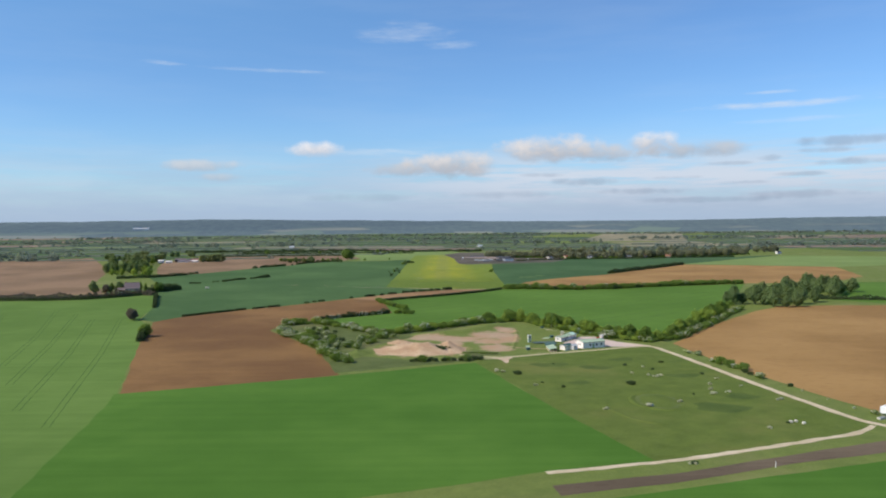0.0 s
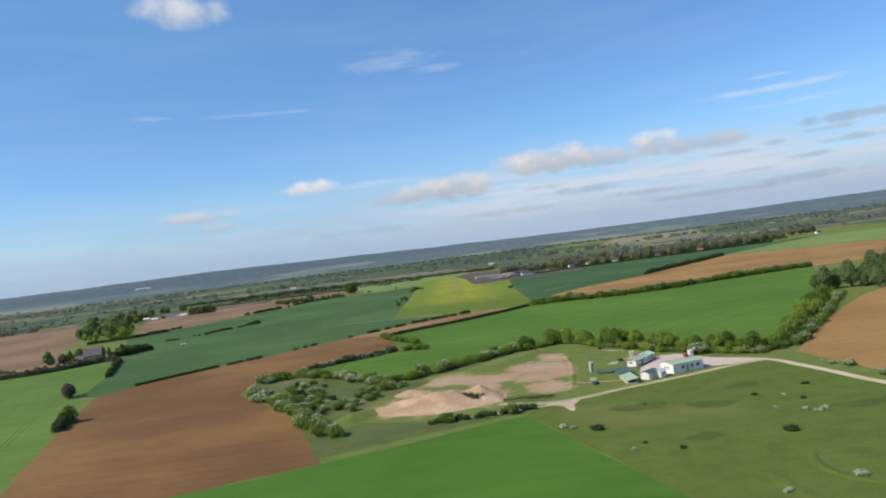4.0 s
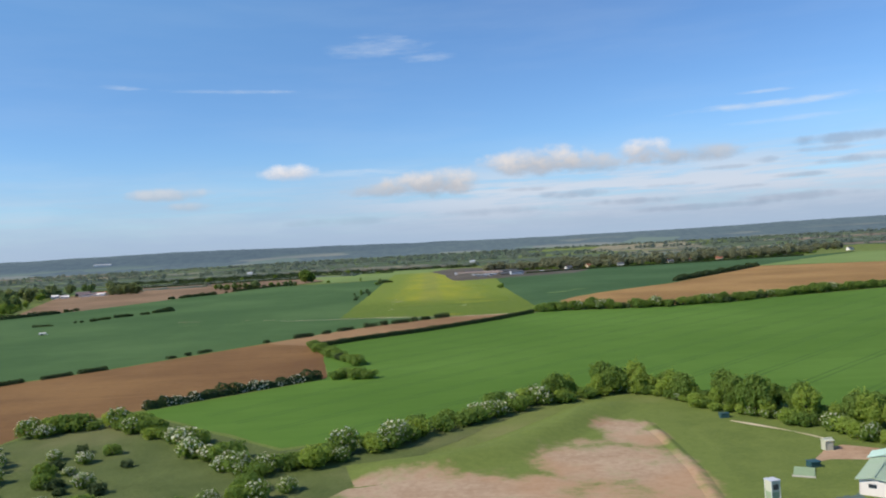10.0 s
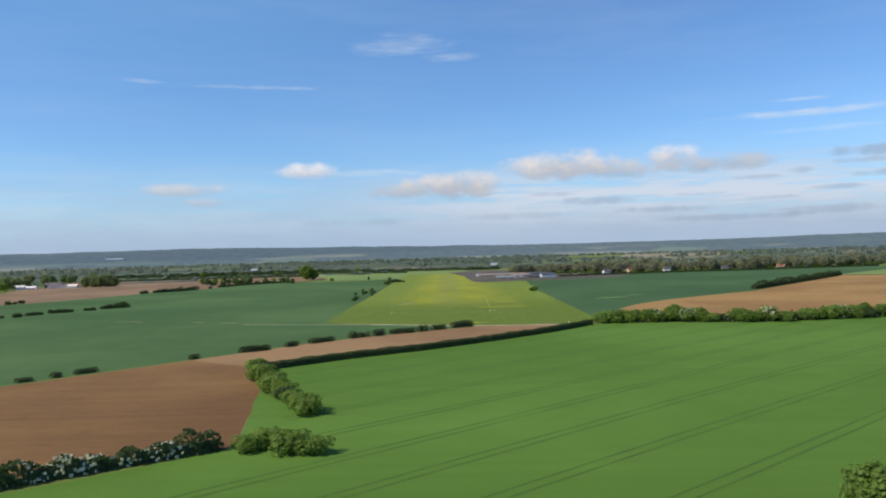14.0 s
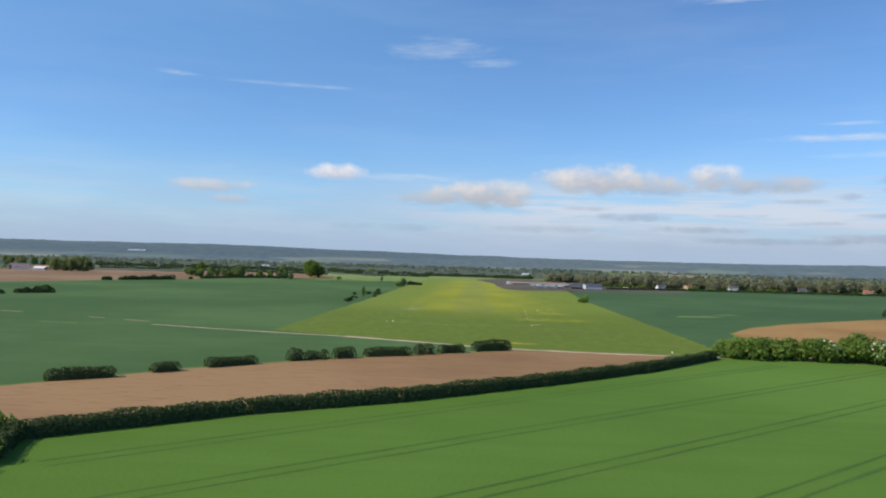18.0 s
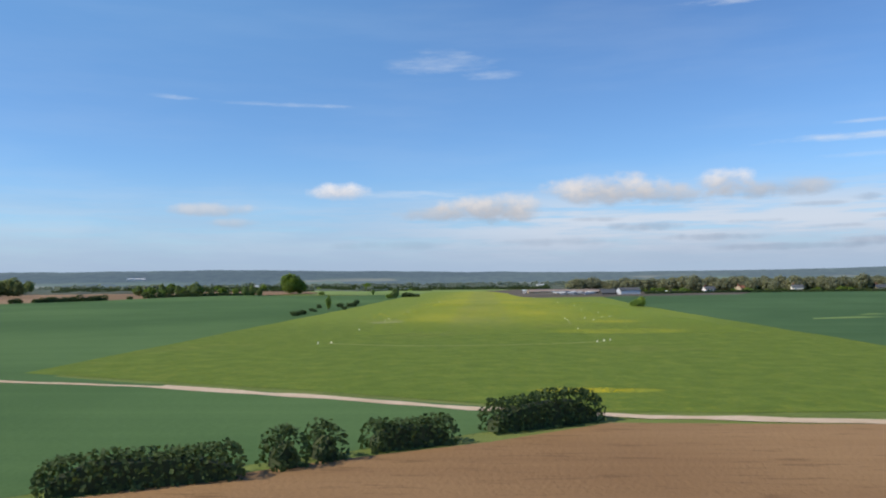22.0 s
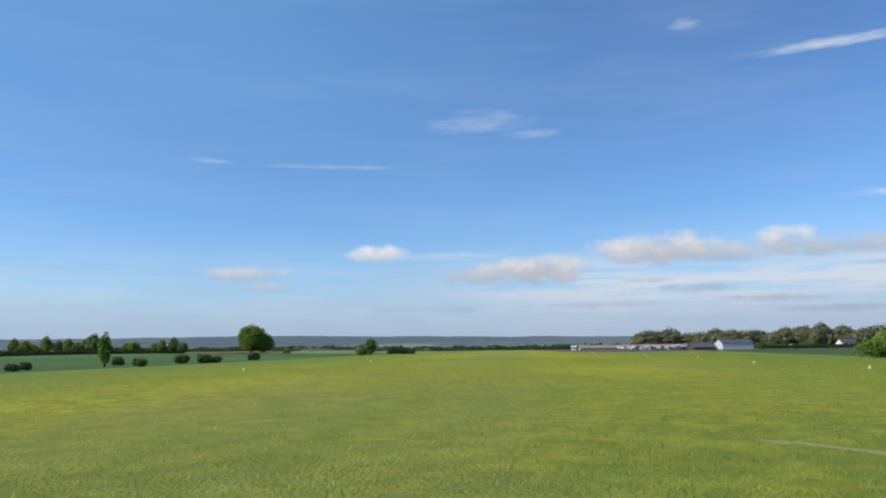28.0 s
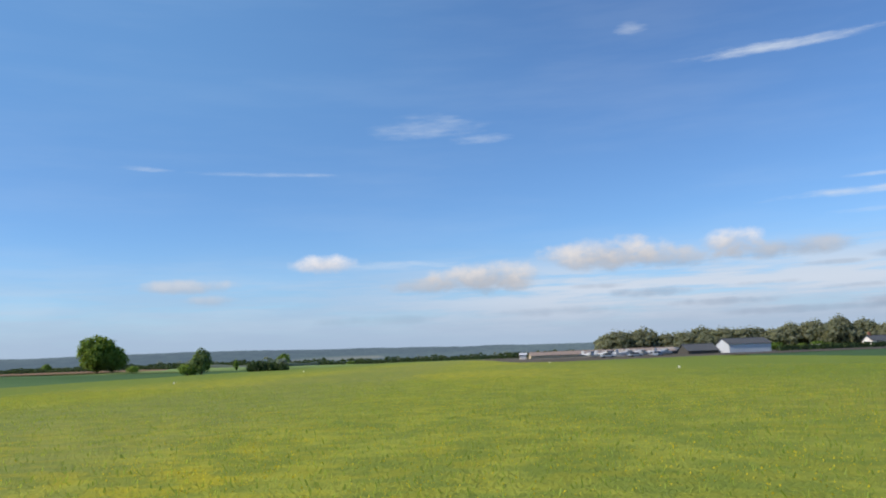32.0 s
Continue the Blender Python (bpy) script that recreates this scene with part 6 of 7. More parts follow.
def lean_shed(name, m, length, width, low, high, wall, roof, label, open_front=True, posts=3, open_end=False):
    """A lean-to: back and side walls, posts in front, one sloping sheet roof."""
    root = empty(name, m, label, "shed", "range sheds")
    part("back_wall", box(0, width - 0.12, -0.1, length, width, high - 0.05), wall, root)
    for x in (length - 0.12,) if open_end else (0, length - 0.12):
        bm = bmesh.new()
        prof = [(0.0, -0.1), (width - 0.12, -0.1), (width - 0.12, high - 0.06), (0.0, low - 0.02)]
        a = [bm.verts.new((x, y, z)) for y, z in prof]
        b = [bm.verts.new((x + 0.12, y, z)) for y, z in prof]
        bm.faces.new(a), bm.faces.new(b[::-1])
        for i in range(4):
            bm.faces.new((a[i], b[i], b[(i + 1) % 4], a[(i + 1) % 4]))
        bmesh.ops.recalc_face_normals(bm, faces=bm.faces[:])
        part("side_wall", bm, wall, root)
    if open_front:
        for i in range(posts):
            x = 0.3 + (length - 0.6) * i / (posts - 1)
            part("post", box(x - 0.07, 0.04, -0.1, x + 0.07, 0.18, low), M_DARKWALL, root)
    else:
        part("front_wall", box(0.12, 0, -0.1, length - 0.12, 0.12, low - 0.02), wall, root)
    bm = ribbed_sheet(-0.3, length + 0.3, -0.3, math.hypot(width, high - low) + 0.25, int(length / 0.9))
    part("roof", bm, roof, root, at=pose(0, 0, low, math.degrees(math.atan2(high - low, width)), 0, 0))
    return root


gable_house("clubhouse", pose(59.3, 326.2, 0, 0, 0, 20), 10.6, 6.6, 2.7, 3.3, M_WHITE, M_GREENROOF, "white clubhouse with a pale green sheet roof beside the gravel yard", windows=((3.4, 1.0, 0.9, 1.0), (6.6, 1.0, 0.9, 1.0), (8.8, 1.1, 1.0, 0.9)), doors=((5.0, 1.0, 2.0, M_GREENWALL),), ribs=12, end_windows=((2.6, 1.2, 0.6, 0.6), (4.0, 1.2, 0.6, 0.6)))
gable_house("long_hut", pose(52.8, 345.1, 0, 0, 0, 50), 9.6, 3.4, 2.0, 2.35, M_WHITE, M_GREENROOF, "long white hut with a pale green roof at the yard's edge", windows=((2.4, 1.0, 1.0, 0.7), (5.6, 1.0, 1.0, 0.7), (8.4, 1.0, 0.8, 0.7)), doors=((4, 0.9, 1.9, M_DARKWALL),), ribs=12, end_windows=((1.9, 1.0, 0.9, 0.5),), overhang=0.4)
gable_house("store_hut", pose(59.2, 352.9, 0, 0, 0, 50), 3.2, 3.8, 2.1, 2.7, M_WHITE, M_MINTROOF, "small white store with a pale mint roof", ribs=4, doors=((1.6, 0.9, 1.9, M_GREENWALL),))
lean_shed("shooting_shelter", pose(46.9, 319.4, 0, 0, 0, 91), 9.4, 3.0, 1.5, 0.95, M_KERB, M_GREENROOF, "low shelter with a pale green roof and an open end", posts=0, open_front=False, open_end=True)
lean_shed("dark_shelter", pose(48.0, 330.6, 0, 0, 0, 91), 5.2, 3.7, 1.5, 1.1, M_DARKROOF, M_DARKROOF, "low shelter with a dark green roof", posts=0, open_front=False)
gable_house("garage_hut", pose(50.9, 321.9, 0, 0, 0, 40), 4.5, 3.1, 2.0, 2.4, M_WHITE, M_DARKROOF, "small white garage with a dark green roof", doors=((2.3, 1.6, 1.7, M_CREAM),), ribs=5)
gable_house("kiosk", pose(54.6, 322.8, 0, 0, 0, 40), 2.6, 1.9, 1.8, 2.2, M_WHITE, M_GREY, "little white kiosk with a grey sheet roof", windows=((1.3, 0.9, 0.8, 0.6),), ribs=3)
gable_house("gate_hut", pose(72.0, 351.2, 0, 0, 0, 20), 1.3, 1.2, 1.8, 2.0, M_WHITE, M_WHITE, "small white hut at the yard's corner under the trees", doors=((0.65, 0.7, 1.6, M_WHITE),), overhang=0.08)
gable_house("pump_hut", pose(56.0, 366.4, 0, 0, 0, 5), 1.3, 1.3, 1.4, 1.6, M_CREAM, M_CREAM, "cream box hut on the grass by the trees", overhang=0.1)
kerb = empty("stone_kerb", pose(44.4, 319.6, 0), "row of pale rough stones along the shelter", "kerb")
stone = bmesh.new()
bmesh.ops.create_icosphere(stone, subdivisions=1, radius=0.36)
for v in stone.verts:
    v.co *= 1 + 0.3 * noise.noise(v.co * 3.1)
    v.co.z *= 0.7
stone = from_bm("stone", stone, M_KERB)
for i in range(34):
    k = i / 33
    part("stone", stone, None, kerb, at=pose(1.5 * k ** 1.6 + 0.15 * math.sin(i * 2.7), 17.0 * k, 0.12, 0, 0, i * 77))
for i in range(4):
    part("stone", stone, None, kerb, at=pose(0.5 + 0.55 * i, -0.4 + 0.1 * math.sin(i * 3), 0.1, 0, 0, i * 51))
tower = empty("trap_tower", Matrix.Translation((38.4, 345.4, 0)) @ pose(0, 0, 0, 0, 0, 15) @ Matrix.Diagonal((0.62, 0.62, 0.95, 1)), "square cream and green trap tower standing on the grass", "tower")
part("lower_stage", box(-0.95, -0.95, -0.1, 0.95, 0.95, 1.9, 0.04), M_GREENWALL, tower)
part("upper_stage", box(-1.0, -1.0, 1.9, 1.0, 1.0, 3.3, 0.04), M_CREAM, tower)
part("hatch", box(-0.6, -1.05, 2.2, 0.6, -0.99, 2.9), M_DARKWALL, tower, "dark launch hatch")
part("flat_roof", box(-1.15, -1.15, 3.3, 1.15, 1.15, 3.42, 0.02), M_GREY, tower)
for i in range(4):
    sx, sy = (1 if i % 2 else -1), (1 if i // 2 else -1)
    part("corner_post", box(sx * 0.98 - 0.06, sy * 0.98 - 0.06, -0.1, sx * 0.98 + 0.06, sy * 0.98 + 0.06, 3.3), M_FRAME, tower)
for x, y, w, d, turn in ((36.4, 333.3, 1.9, 4.4, -8), (48.0, 357.0, 2.7, 4.4, -27)):
    stand = empty("shooting_stand", pose(x, y, 0.05, 0, 0, turn), "moss-green matted stand on the grass", "stand", "shooting stands")
    part("mat", box(-w / 2, -d / 2, 0, w / 2, d / 2, 0.12, 0.02), M_PAD, stand)
    part("kerb", box(-w / 2 - 0.12, -d / 2 - 0.12, -0.02, w / 2 + 0.12, -d / 2, 0.18), M_ROCK, stand)
for x, y, turn in ((50.5, 359.4, 10), (35.6, 324.8, 30), (50.0, 390.8, 0), (29.0, 403.0, 20)):
    trap = empty("trap_house", pose(x, y, 0, 0, 0, turn) @ Matrix.Diagonal((0.85, 0.85, 0.85, 1)), "low teal trap box on the grass", "trap box", "trap boxes")
    part("body", box(-0.9, -0.7, -0.05, 0.9, 0.7, 0.9, 0.05), M_TEAL, trap)
    part("lid", box(-1.0, -0.8, 0.9, 1.0, 0.8, 1.0, 0.03), M_TEAL, trap)
    part("chute", box(-0.35, 0.7, 0.4, 0.35, 1.1, 0.75), M_DARKWALL, trap)
bm = bmesh.new()
bmesh.ops.create_grid(bm, x_segments=36, y_segments=22, size=0.5)
for v in bm.verts:
    x, y = v.co.x * 10.6, v.co.y * 7.8
    v.co = Vector((x + 0.4 * noise.noise((x, y, 1)), y * (1 - 0.55 * (1 - x / 5.3) * 0.5) + 0.5 * noise.noise((x, y, 5)), 0.16 + 0.55 * abs(noise.noise((x * 0.6, y * 0.6, 2))) + 0.25 * abs(noise.noise((x * 1.9, y * 1.9, 3)))))
net = new("camouflage_net", from_bm("camouflage_net", bm, M_NET))
net.matrix_basis = pose(44.6, 342.4, 0.03, 0, 0, 3)
tagged(net, "crumpled grey-green net spread over the grass", "net")
bin_ob = empty("waste_bin", pose(70.6, 351.4, 0, 0, 0, 20), "red waste bin beside the white gate hut", "bin")
part("body", box(-0.6, -0.5, 0.08, 0.6, 0.5, 1.0, 0.06), M_RED, bin_ob)
part("lid", box(-0.64, -0.54, 1.0, 0.64, 0.54, 1.1, 0.03), M_RED, bin_ob)
for i in range(4):
    part("wheel", box((0.45 if i % 2 else -0.45) - 0.06, (0.35 if i // 2 else -0.35) - 0.08, -0.02, (0.45 if i % 2 else -0.45) + 0.06, (0.35 if i // 2 else -0.35) + 0.08, 0.1), M_TYRE, bin_ob)

# hangar and sheds beside the airstrip
Z0 = 0.0
gable_house("hangar", pose(83.0, 1044.2, Z0, 0, 0, 10), 12.8, 8.0, 2.7, 4.3, M_GREY, M_GREYROOF, "large pale grey hangar with a dark slate roof", "hangar", ribs=16, doors=((3.4, 1.0, 2.1, M_GREY),), overhang=0.25)
gable_house("dark_barn", pose(72.4, 1048.0, Z0, 0, 0, 8), 9.0, 8.0, 1.2, 3.1, M_DARKWALL, M_GREYROOF, "dark timber barn beside the grey hangar", "barn", ribs=12)
for x, y, l, w, wall, roof, label in ((31, 1114, 46, 9, M_STONE, M_BROWNROOF, "long low stock shed with a weathered brown roof"), (58, 1084, 20, 8, M_DARKWALL, M_BROWNROOF, "low farm shed with a brown roof"), (40, 1150, 44, 9, M_BRICK, M_GREYROOF, "long brick shed with a grey roof"), (76, 1122, 22, 8, M_DARKWALL, M_GREYROOF, "far low shed with a grey roof")):
    gable_house("farm_shed", pose(x, y, level(x, y), 0, 0, 4), l, w, 1.4, 2.7, wall, roof, label, "shed", "sheds beside the airstrip", ribs=14)
gable_house("white_lodge", pose(26.6, 1113, level(27, 1113), 0, 0, 0), 2.4, 3.0, 1.9, 2.6, M_WHITE, M_GREY, "small white hut at the sheds' end", "hut")


def caravan(x, y, turn, label):
    van = empty("caravan", pose(x, y, level(x, y), 0, 0, turn) @ Matrix.Diagonal((0.78, 0.78, 0.66, 1)), label, "caravan", "caravans and vans by the sheds")
    part("body", box(-2.6, -1.1, 0.5, 2.6, 1.1, 2.6, 0.18), M_BOARD, van)
    for k in (-1.5, 0.0, 1.5):
        part("window", box(k - 0.5, -1.13, 1.4, k + 0.5, -1.09, 2.1), M_GLASS, van)
    for k in (-0.9, 0.9):
        bm = bmesh.new()
        bmesh.ops.create_cone(bm, cap_ends=True, segments=14, radius1=0.33, radius2=0.33, depth=0.22, matrix=pose(k * 0.4, -1.0 if k < 0 else 1.0, 0.33, 90))
        part("wheel", bm, M_TYRE, van)
    part("drawbar", box(2.6, -0.08, 0.5, 3.7, 0.08, 0.62), M_GREY, van)


def light_aircraft(x, y, turn, label):
    """A high-wing light aircraft at rest: lofted fuselage, wing, tail, struts, wheels."""
    root = empty("light_aircraft", pose(x, y, level(x, y), 0, 0, turn), label, "aircraft", "aircraft parked by the sheds")
    bm = bmesh.new()
    rings = []
    for px, half, lo, hi in ((0.0, 0.28, 0.75, 1.25), (0.5, 0.48, 0.6, 1.4), (1.5, 0.55, 0.55, 1.65), (2.2, 0.55, 0.55, 2.0), (3.4, 0.5, 0.6, 2.0), (5.0, 0.3, 0.85, 1.6), (7.0, 0.1, 1.15, 1.4)):
        mid, tall = (lo + hi) / 2, (hi - lo) / 2
        rings.append([bm.verts.new((px, math.cos(math.tau * (i + 0.5) / 8) * half * 1.08, mid + math.sin(math.tau * (i + 0.5) / 8) * tall * 1.08)) for i in range(8)])
    for a, b in zip(rings, rings[1:]):
        for i in range(8):
            bm.faces.new((a[i], a[(i + 1) % 8], b[(i + 1) % 8], b[i]))
    bm.faces.new(rings[0][::-1]), bm.faces.new(rings[-1])
    bmesh.ops.recalc_face_normals(bm, faces=bm.faces[:])
    part("fuselage", bm, M_DULL, root)
    part("wing", box(1.8, -4.6, 2.0, 3.2, 4.6, 2.16, 0.05), M_DULL, root)
    part("tailplane", box(6.2, -1.5, 1.3, 7.0, 1.5, 1.37, 0.02), M_DULL, root)
    part("fin", box(6.2, -0.04, 1.35, 7.1, 0.04, 2.4, 0.02), M_DULL, root)
    part("windscreen", box(1.45, -0.45, 1.55, 2.0, 0.45, 1.95, 0.05), M_GLASS, root)
    for s in (-1, 1):
        bm = bmesh.new()
        limb(bm, (2.4, s * 0.5, 0.7), (2.4, s * 2.4, 2.02), 0.04, 0.04, 6)
        part("strut", bm, M_GREY, root)
    for px, py in ((0.7, 0.0), (2.7, -1.0), (2.7, 1.0)):
        bm = bmesh.new()
        bmesh.ops.create_cone(bm, cap_ends=True, segments=14, radius1=0.22, radius2=0.22, depth=0.14, matrix=pose(px, py, 0.22, 90))
        part("wheel", bm, M_TYRE, root)


for x, y, turn in ((53, 1055, 150), (58, 1052, 205), (63, 1055, 170), (68, 1050, 215), (48, 1058, 130)):
    light_aircraft(x, y, turn, "white high-wing light aircraft parked on the grass")
for x, y, turn in ((56, 1066, 10), (66, 1064, 4), (118, 1070, 5)):
    caravan(x, y, turn, "white caravan parked on the grass")
for k, (x, y, turn) in enumerate(((55, 1038, 20), (61, 1037, 60), (48, 1042, 10))):
    car = empty("parked_car", pose(x, y, level(x, y), 0, 0, turn), "silver parked car by the sheds", "car", "cars by the sheds")
    part("body", box(-2.1, -0.85, 0.35, 2.1, 0.85, 0.95, 0.15), M_CAR, car)
    part("cabin", box(-1.2, -0.75, 0.95, 1.0, 0.75, 1.45, 0.18), M_GLASS, car)
    for i in range(4):
        bm = bmesh.new()
        bmesh.ops.create_cone(bm, cap_ends=True, segments=14, radius1=0.32, radius2=0.32, depth=0.2, matrix=pose(1.3 if i % 2 else -1.3, 0.8 if i // 2 else -0.8, 0.32, 90))
        part("wheel", bm, M_TYRE, car)
hedge([(99, 1051), (180, 1079), (300, 1087), (420, 1108)], 1.6, 2.2, 60, "dark clipped hedge along the bean field's far side", size=0.5, density=6)

# village houses in the trees
for k, (x, y, turn, wall, roof) in enumerate(((150, 1085, 10, M_WHITE, M_GREYROOF), (176, 1092, 40, M_STONE, M_TILE), (205, 1078, -10, M_WHITE, M_GREYROOF), (232, 1090, 20, M_BRICK, M_TILE), (262, 1082, 0, M_STONE, M_GREYROOF), (290, 1092, 30, M_WHITE, M_TILE), (322, 1098, -15, M_STONE, M_TILE), (360, 1120, 10, M_WHITE, M_GREYROOF), (430, 1170, 0, M_WHITE, M_TILE), (520, 1180, 15, M_WHITE, M_GREYROOF))):
    gable_house("cottage", pose(x, y + 14, level(x, y), 0, 0, turn), 7.0, 5.4, 2.3 + 0.3 * (k % 3), 4.1 + 0.3 * (k % 3), wall, roof, ("white rendered" if wall is M_WHITE else "stone" if wall is M_STONE else "brick") + " cottage among the trees", "house", "village houses", windows=((2, 1, 1.1, 1.1), (6.4, 1, 1.1, 1.1)), doors=((4.2, 0.95, 2.0, M_DARKWALL),), chimney=1.0)
# farmhouse and stockyard to the west
gable_house("farmhouse", pose(-252, 604, 0, 0, 0, 22), 11, 8, 4.2, 8.4, M_STONE, M_MAUVEROOF, "stone farmhouse with a large weathered grey-brown roof", "house", windows=((1.5, 1, 1, 1.1), (6, 1, 1, 1.1), (7.8, 1, 1, 1.1), (9.4, 1, 1, 1.1), (1.5, 2.8, 1, 0.9), (4, 2.8, 1, 0.9), (7.8, 2.8, 1, 0.9), (9.4, 2.8, 1, 0.9)), doors=((4, 1.0, 2.1, M_WHITE),), chimney=1.0)
gable_house("farm_outbuilding", pose(-258.5, 606, 0, 0, 0, 22), 5, 5, 2.6, 4.4, M_WHITE, M_MAUVEROOF, "white lean outbuilding beside the farmhouse", "outbuilding")
for x, y, turn, l, h, wall, roof, label in ((-388, 1041, 14, 7, 2.4, M_WHITE, M_WHITE, "white stockyard shed with a white sheet roof"), (-376, 1036, 24, 8, 1.7, M_WHITE, M_WHITE, "low white shed in the stockyard"), (-364, 1050, 14, 17, 2.2, M_WHITE, M_MAUVEROOF, "long white shed with a weathered roof"), (-350, 1058, 20, 12, 2.6, M_WHITE, M_TILE, "white shed with a red tile roof"), (-372, 1060, 14, 14, 3.4, M_DARKWALL, M_MAUVEROOF, "dark timber stockyard barn"), (-345, 1048, 8, 8, 1.8, M_WHITE, M_WHITE, "small white open-yard shed")):
    gable_house("stockyard_shed", pose(x, y, level(x, y), 0, 0, turn), l, 6, h, h + 1.4, wall, roof, label, "shed", "stockyard sheds", ribs=8)
bowser = empty("water_bowser", pose(-200, 646, 0, 0, 0, 15), "white farm water tank trailer standing in the beans", "trailer")
bm = bmesh.new()
bmesh.ops.create_cone(bm, cap_ends=True, segments=18, radius1=0.42, radius2=0.42, depth=3.2, matrix=pose(0, 0, 0.98, 0, 90))
part("tank", bm, M_WHITE, bowser)
part("chassis", box(-1.8, -0.5, 0.42, 2.6, 0.5, 0.58, 0.02), M_GREY, bowser)
for k in (-1, 1):
    bm = bmesh.new()
    bmesh.ops.create_cone(bm, cap_ends=True, segments=14, radius1=0.42, radius2=0.42, depth=0.24, matrix=pose(-0.3, k * 0.66, 0.42, 90))
    part("wheel", bm, M_TYRE, bowser)
gable_house("glasshouse", pose(math.sin(radians(-24.3)) * 3752, CENTRE_Y + math.cos(radians(-24.3)) * 3752, hill_height(-24.3, 0.502) - 0.5, 0, 0, 24), 74, 22, 5.5, 9, M_WHITE, M_WHITE, "long white glasshouse on the distant hillside", "glasshouse", ribs=12)
for x, y in ((74, 1650), (-330, 1640), (690, 1180)):
    gable_house("field_barn", pose(x, y, level(x, y), 0, 0, 10), 10 if y > 900 else 4, 6 if y > 900 else 3, 3 if y > 900 else 1.4, 4.6 if y > 900 else 2.0, M_WHITE, M_GREY, "pale field shelter standing alone", "shelter")

trailer = empty("field_trailer", pose(123.5, 212.5, 0, 0, 0, 35), "white box trailer parked by the track corner", "trailer")
part("body", box(-2.2, -1.0, 0.55, 2.2, 1.0, 2.4, 0.08), M_BOARD, trailer)
part("door", box(2.2, -0.8, 0.7, 2.24, 0.8, 2.2), M_GREY, trailer)
part("drawbar", box(-3.3, -0.07, 0.5, -2.2, 0.07, 0.62), M_GREY, trailer)
for k in (-1, 1):
    bm = bmesh.new()
    bmesh.ops.create_cone(bm, cap_ends=True, segments=14, radius1=0.36, radius2=0.36, depth=0.22, matrix=pose(0, k * 0.92, 0.34, 90))
    part("wheel", bm, M_TYRE, trailer)
trough = empty("water_trough", pose(119.0, 207.5, 0, 0, 0, 30), "pale stone water trough by the track", "trough")
part("basin", box(-1.4, -0.5, -0.05, 1.4, 0.5, 0.6, 0.06), M_ROCK, trough)
part("water", box(-1.25, -0.36, 0.6, 1.25, 0.36, 0.612), M_GLASS, trough)
pole = empty("marker_post", pose(72.8, 167.4, 0), "slim white marker post in the verge", "post")
part("shaft", box(-0.06, -0.06, -0.2, 0.06, 0.06, 1.5, 0.015), M_BOARD, pole)
part("cap", box(-0.09, -0.09, 1.5, 0.09, 0.09, 1.56), M_DARKWALL, pole)

# ---- airstrip markers ----
def marker(x, y, turn, k):
    """A white plastic edge cone held by two pegs."""
    root = empty("edge_marker", pose(x, y, level(x, y) + 0.026 + 0.185 * smooth(840, 1000, y), 0, 0, turn), ("large" if k > 0.3 else "small") + " white plastic edge marker cone on the grass", "marker", "airstrip edge markers")
    bm = bmesh.new()
    bmesh.ops.create_cone(bm, cap_ends=False, segments=10, radius1=0.5 * k, radius2=0.1 * k, depth=0.9 * k, matrix=pose(0, 0, 0.45 * k))
    part("cone", bm, M_PLASTIC, root)
    part("cap", box(-0.1 * k, -0.1 * k, 0.88 * k, 0.1 * k, 0.1 * k, 0.93 * k), M_PLASTIC, root)
    part("base", box(-0.5 * k, -0.5 * k, -0.03, 0.5 * k, 0.5 * k, 0.02), M_PLASTIC, root)


for x, y in ((-25.8, 681.0), (-24.0, 681.9), (15.6, 681.6), (16.9, 683.4), (18.0, 684.6), (40.0, 622.5)):
    marker(x, y, 30 + 20 * math.sin(x + y), 0.31)
for x, y in ((-25, 714), (16.6, 713), (-24, 745), (18.1, 745), (24, 744.5), (31, 784), (28, 758), (30.5, 762), (23, 752.5), (18, 750), (-24.6, 757), (31.5, 846), (29.8, 889), (-19.5, 843), (-20, 899), (-20.5, 960), (24.5, 960), (-24, 800), (29, 807)):
    marker(x, y, 30 + 20 * math.sin(x + y), 0.25)
for line, w in (([(-31, 746.5), (-22, 752)], 0.5), ([(17, 728), (18, 742)], 0.45), ([(20, 751), (30, 757)], 0.35), ([(-24.5, 681.5), (-14.6, 676.2), (-6.4, 675.9), (2.5, 676.8), (15.0, 680.6), (17, 683)], 0.8), ([(10.5, 738), (8, 742), (14, 733)], 0.35)):
    ribbon("ground_line", line, w * 0.8, M_MOWN, "worn pale line on the airstrip grass", lift=0.09, ragged=0.15, seed=70)

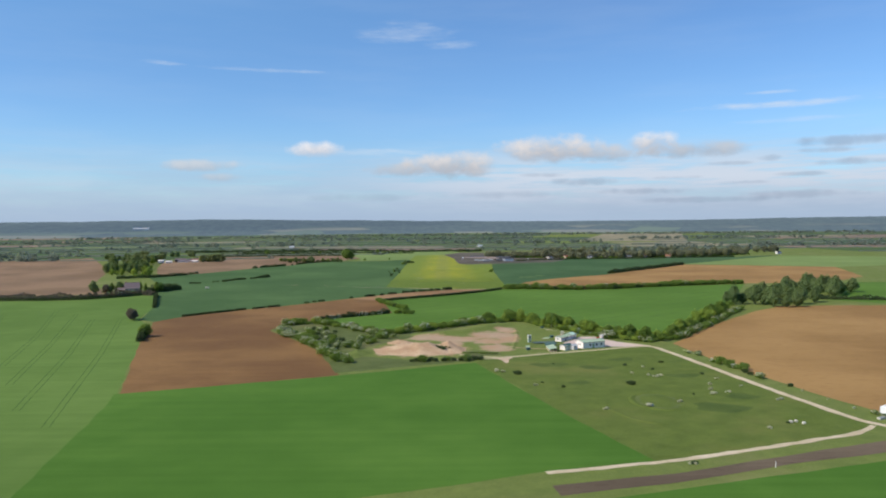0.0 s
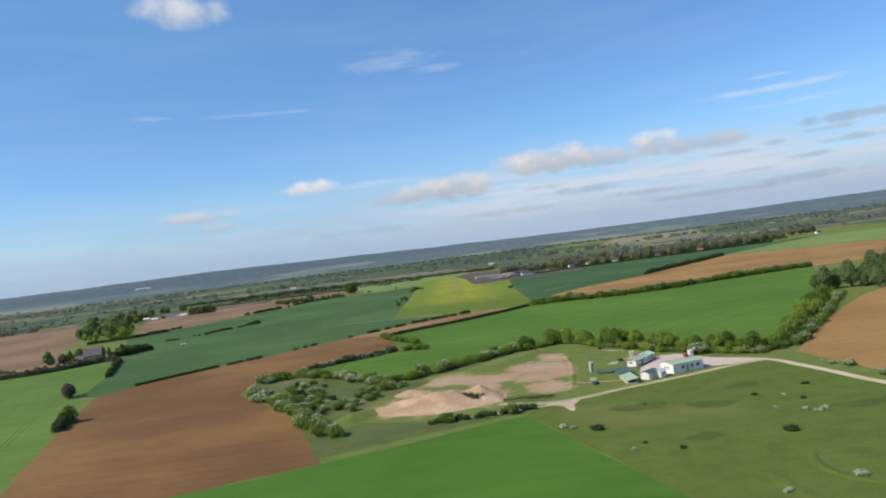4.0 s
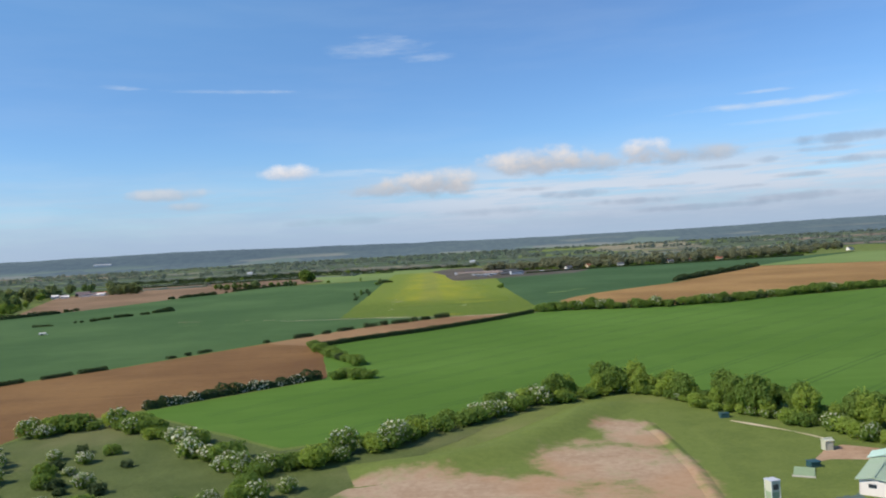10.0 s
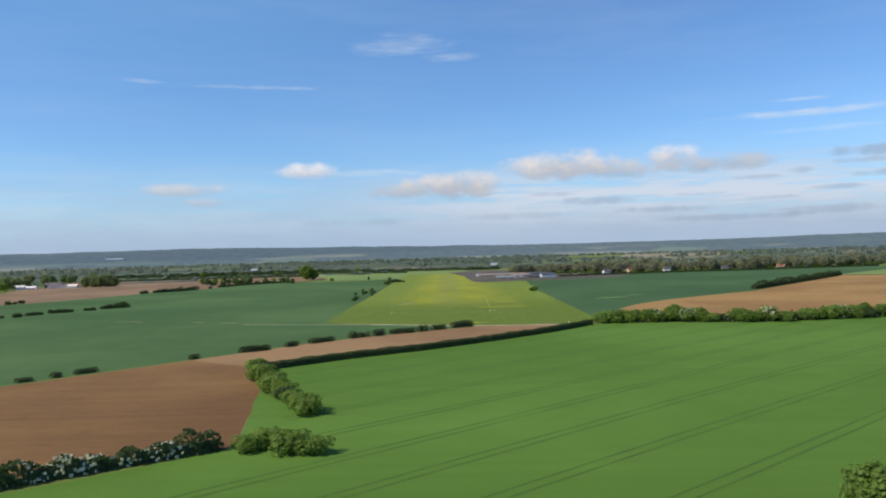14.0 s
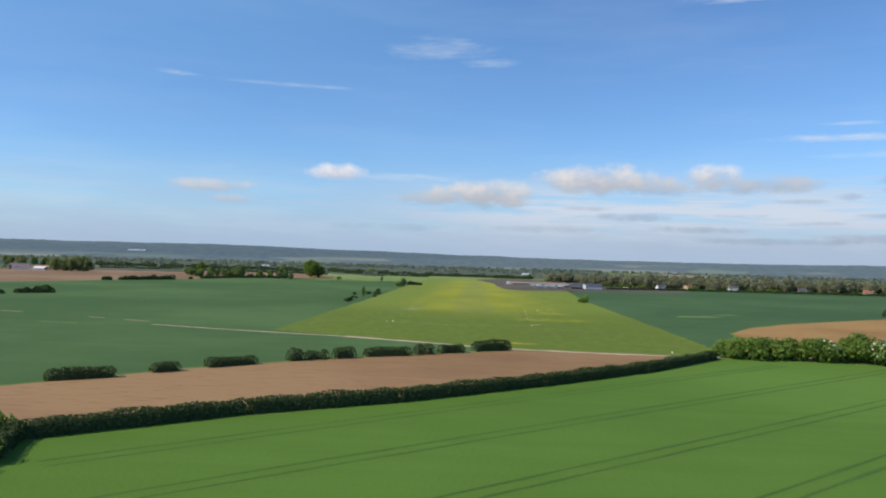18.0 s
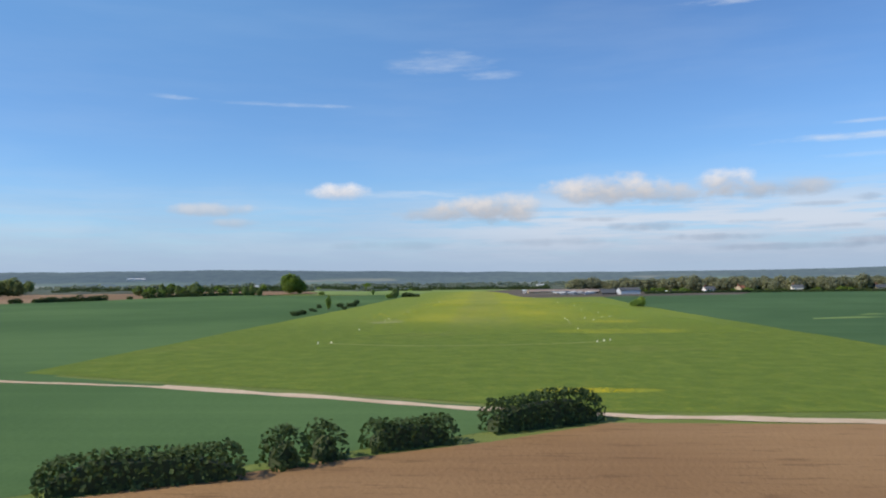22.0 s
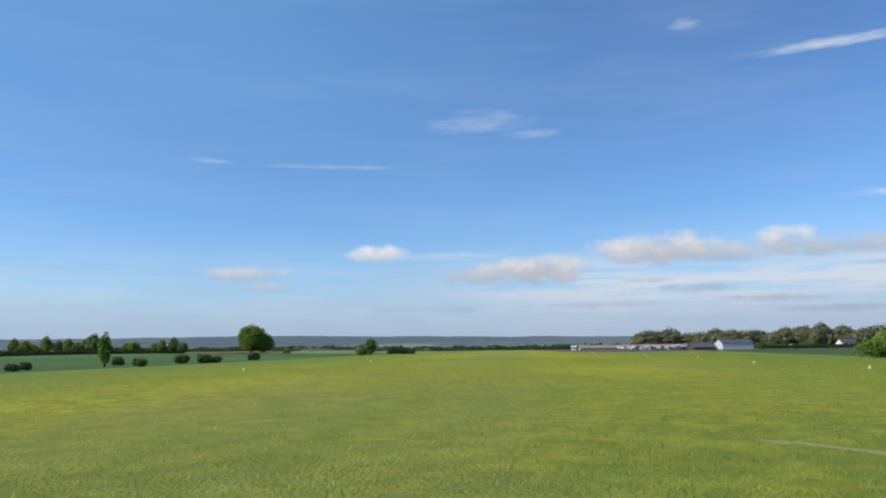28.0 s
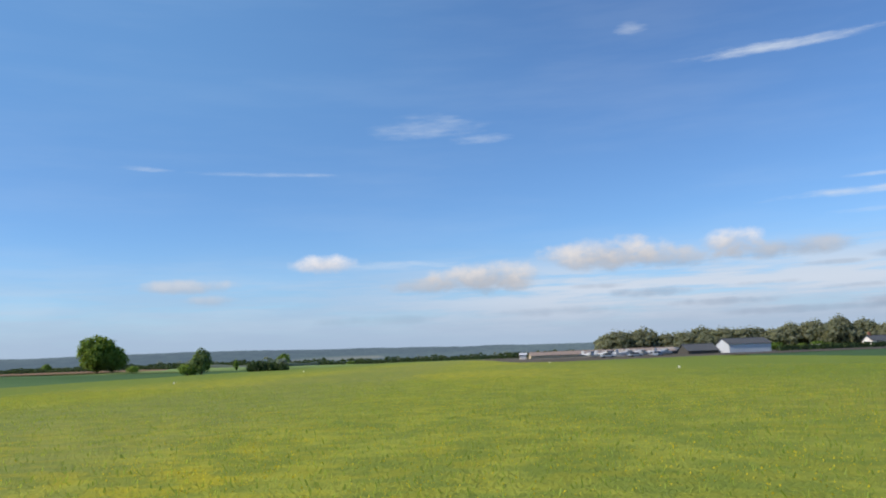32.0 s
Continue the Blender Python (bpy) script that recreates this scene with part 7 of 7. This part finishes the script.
# ---- grass and buttercups on the airstrip ----
def meadow(name, n, area, heights, width, material, label, category, seed, patches, oval=False):
    """Upright tufts, thicker in drifts; one mesh."""
    g = np.random.default_rng(seed)
    x, y = g.uniform(area[0], area[1], n), g.uniform(area[2], area[3], n)
    drift = np.sin(x * 0.21 + 1.3 * np.sin(y * 0.05)) + np.sin(y * 0.083 + 1.7 * np.sin(x * 0.11)) + 0.6 * np.sin(x * 0.9 + y * 0.31) + 1.1 * np.sin(x * 2.1 + 1.7 * np.sin(y * 0.9)) * np.sin(y * 1.3 + 0.8 * np.sin(x * 1.1))
    keep = drift + g.normal(0, 0.7, n) > patches
    if oval:
        u, w = 2 * (x - area[0]) / (area[1] - area[0]) - 1, 2 * (y - area[2]) / (area[3] - area[2]) - 1
        keep &= u * u + w * w + g.normal(0, 0.3, n) < 0.75
    x, y = x[keep], y[keep]
    n = len(x)
    z = 0.026 + 0.185 * np.clip((y - 840) / 160, 0, 1) ** 2 * (3 - 2 * np.clip((y - 840) / 160, 0, 1)) + np.array([level(a, b) for a, b in zip(x, y)])
    t, h, w = g.uniform(0, math.tau, n), g.uniform(*heights, n), width * g.uniform(0.6, 1.4, n)
    lean = g.normal(0, 0.35, (n, 2)) * h[:, None]
    base = np.stack([x, y, z - 0.03], 1)
    off = np.stack([np.cos(t) * w, np.sin(t) * w, np.zeros(n)], 1)
    tip = base + np.stack([lean[:, 0], lean[:, 1], h], 1)
    v = np.stack([base - off, base + off, tip + off * 0.5, tip - off * 0.5], 1).reshape(-1, 3)
    return tagged(new(name, mesh_of(name, v.tolist(), [tuple(range(4 * i, 4 * i + 4)) for i in range(n)], material)), label, category, kind="stuff")


meadow("grass_tufts", 230000, (-24, 46, 700, 880), (0.05, 0.12), 0.012, M_BLADE, "short tufts of airstrip grass", "grass", 3, -0.9)
meadow("buttercups", 330000, (-34, 44, 760, 900), (0.03, 0.06), 0.013, M_BUTTER, "drifts of yellow buttercups in the grass", "flowers", 4, 1.3)
meadow("threshold_buttercups", 1000, (3, 13, 630, 633), (0.05, 0.12), 0.03, M_BUTTER, "drift of yellow buttercups near the track", "flowers", 5, -0.2, True)
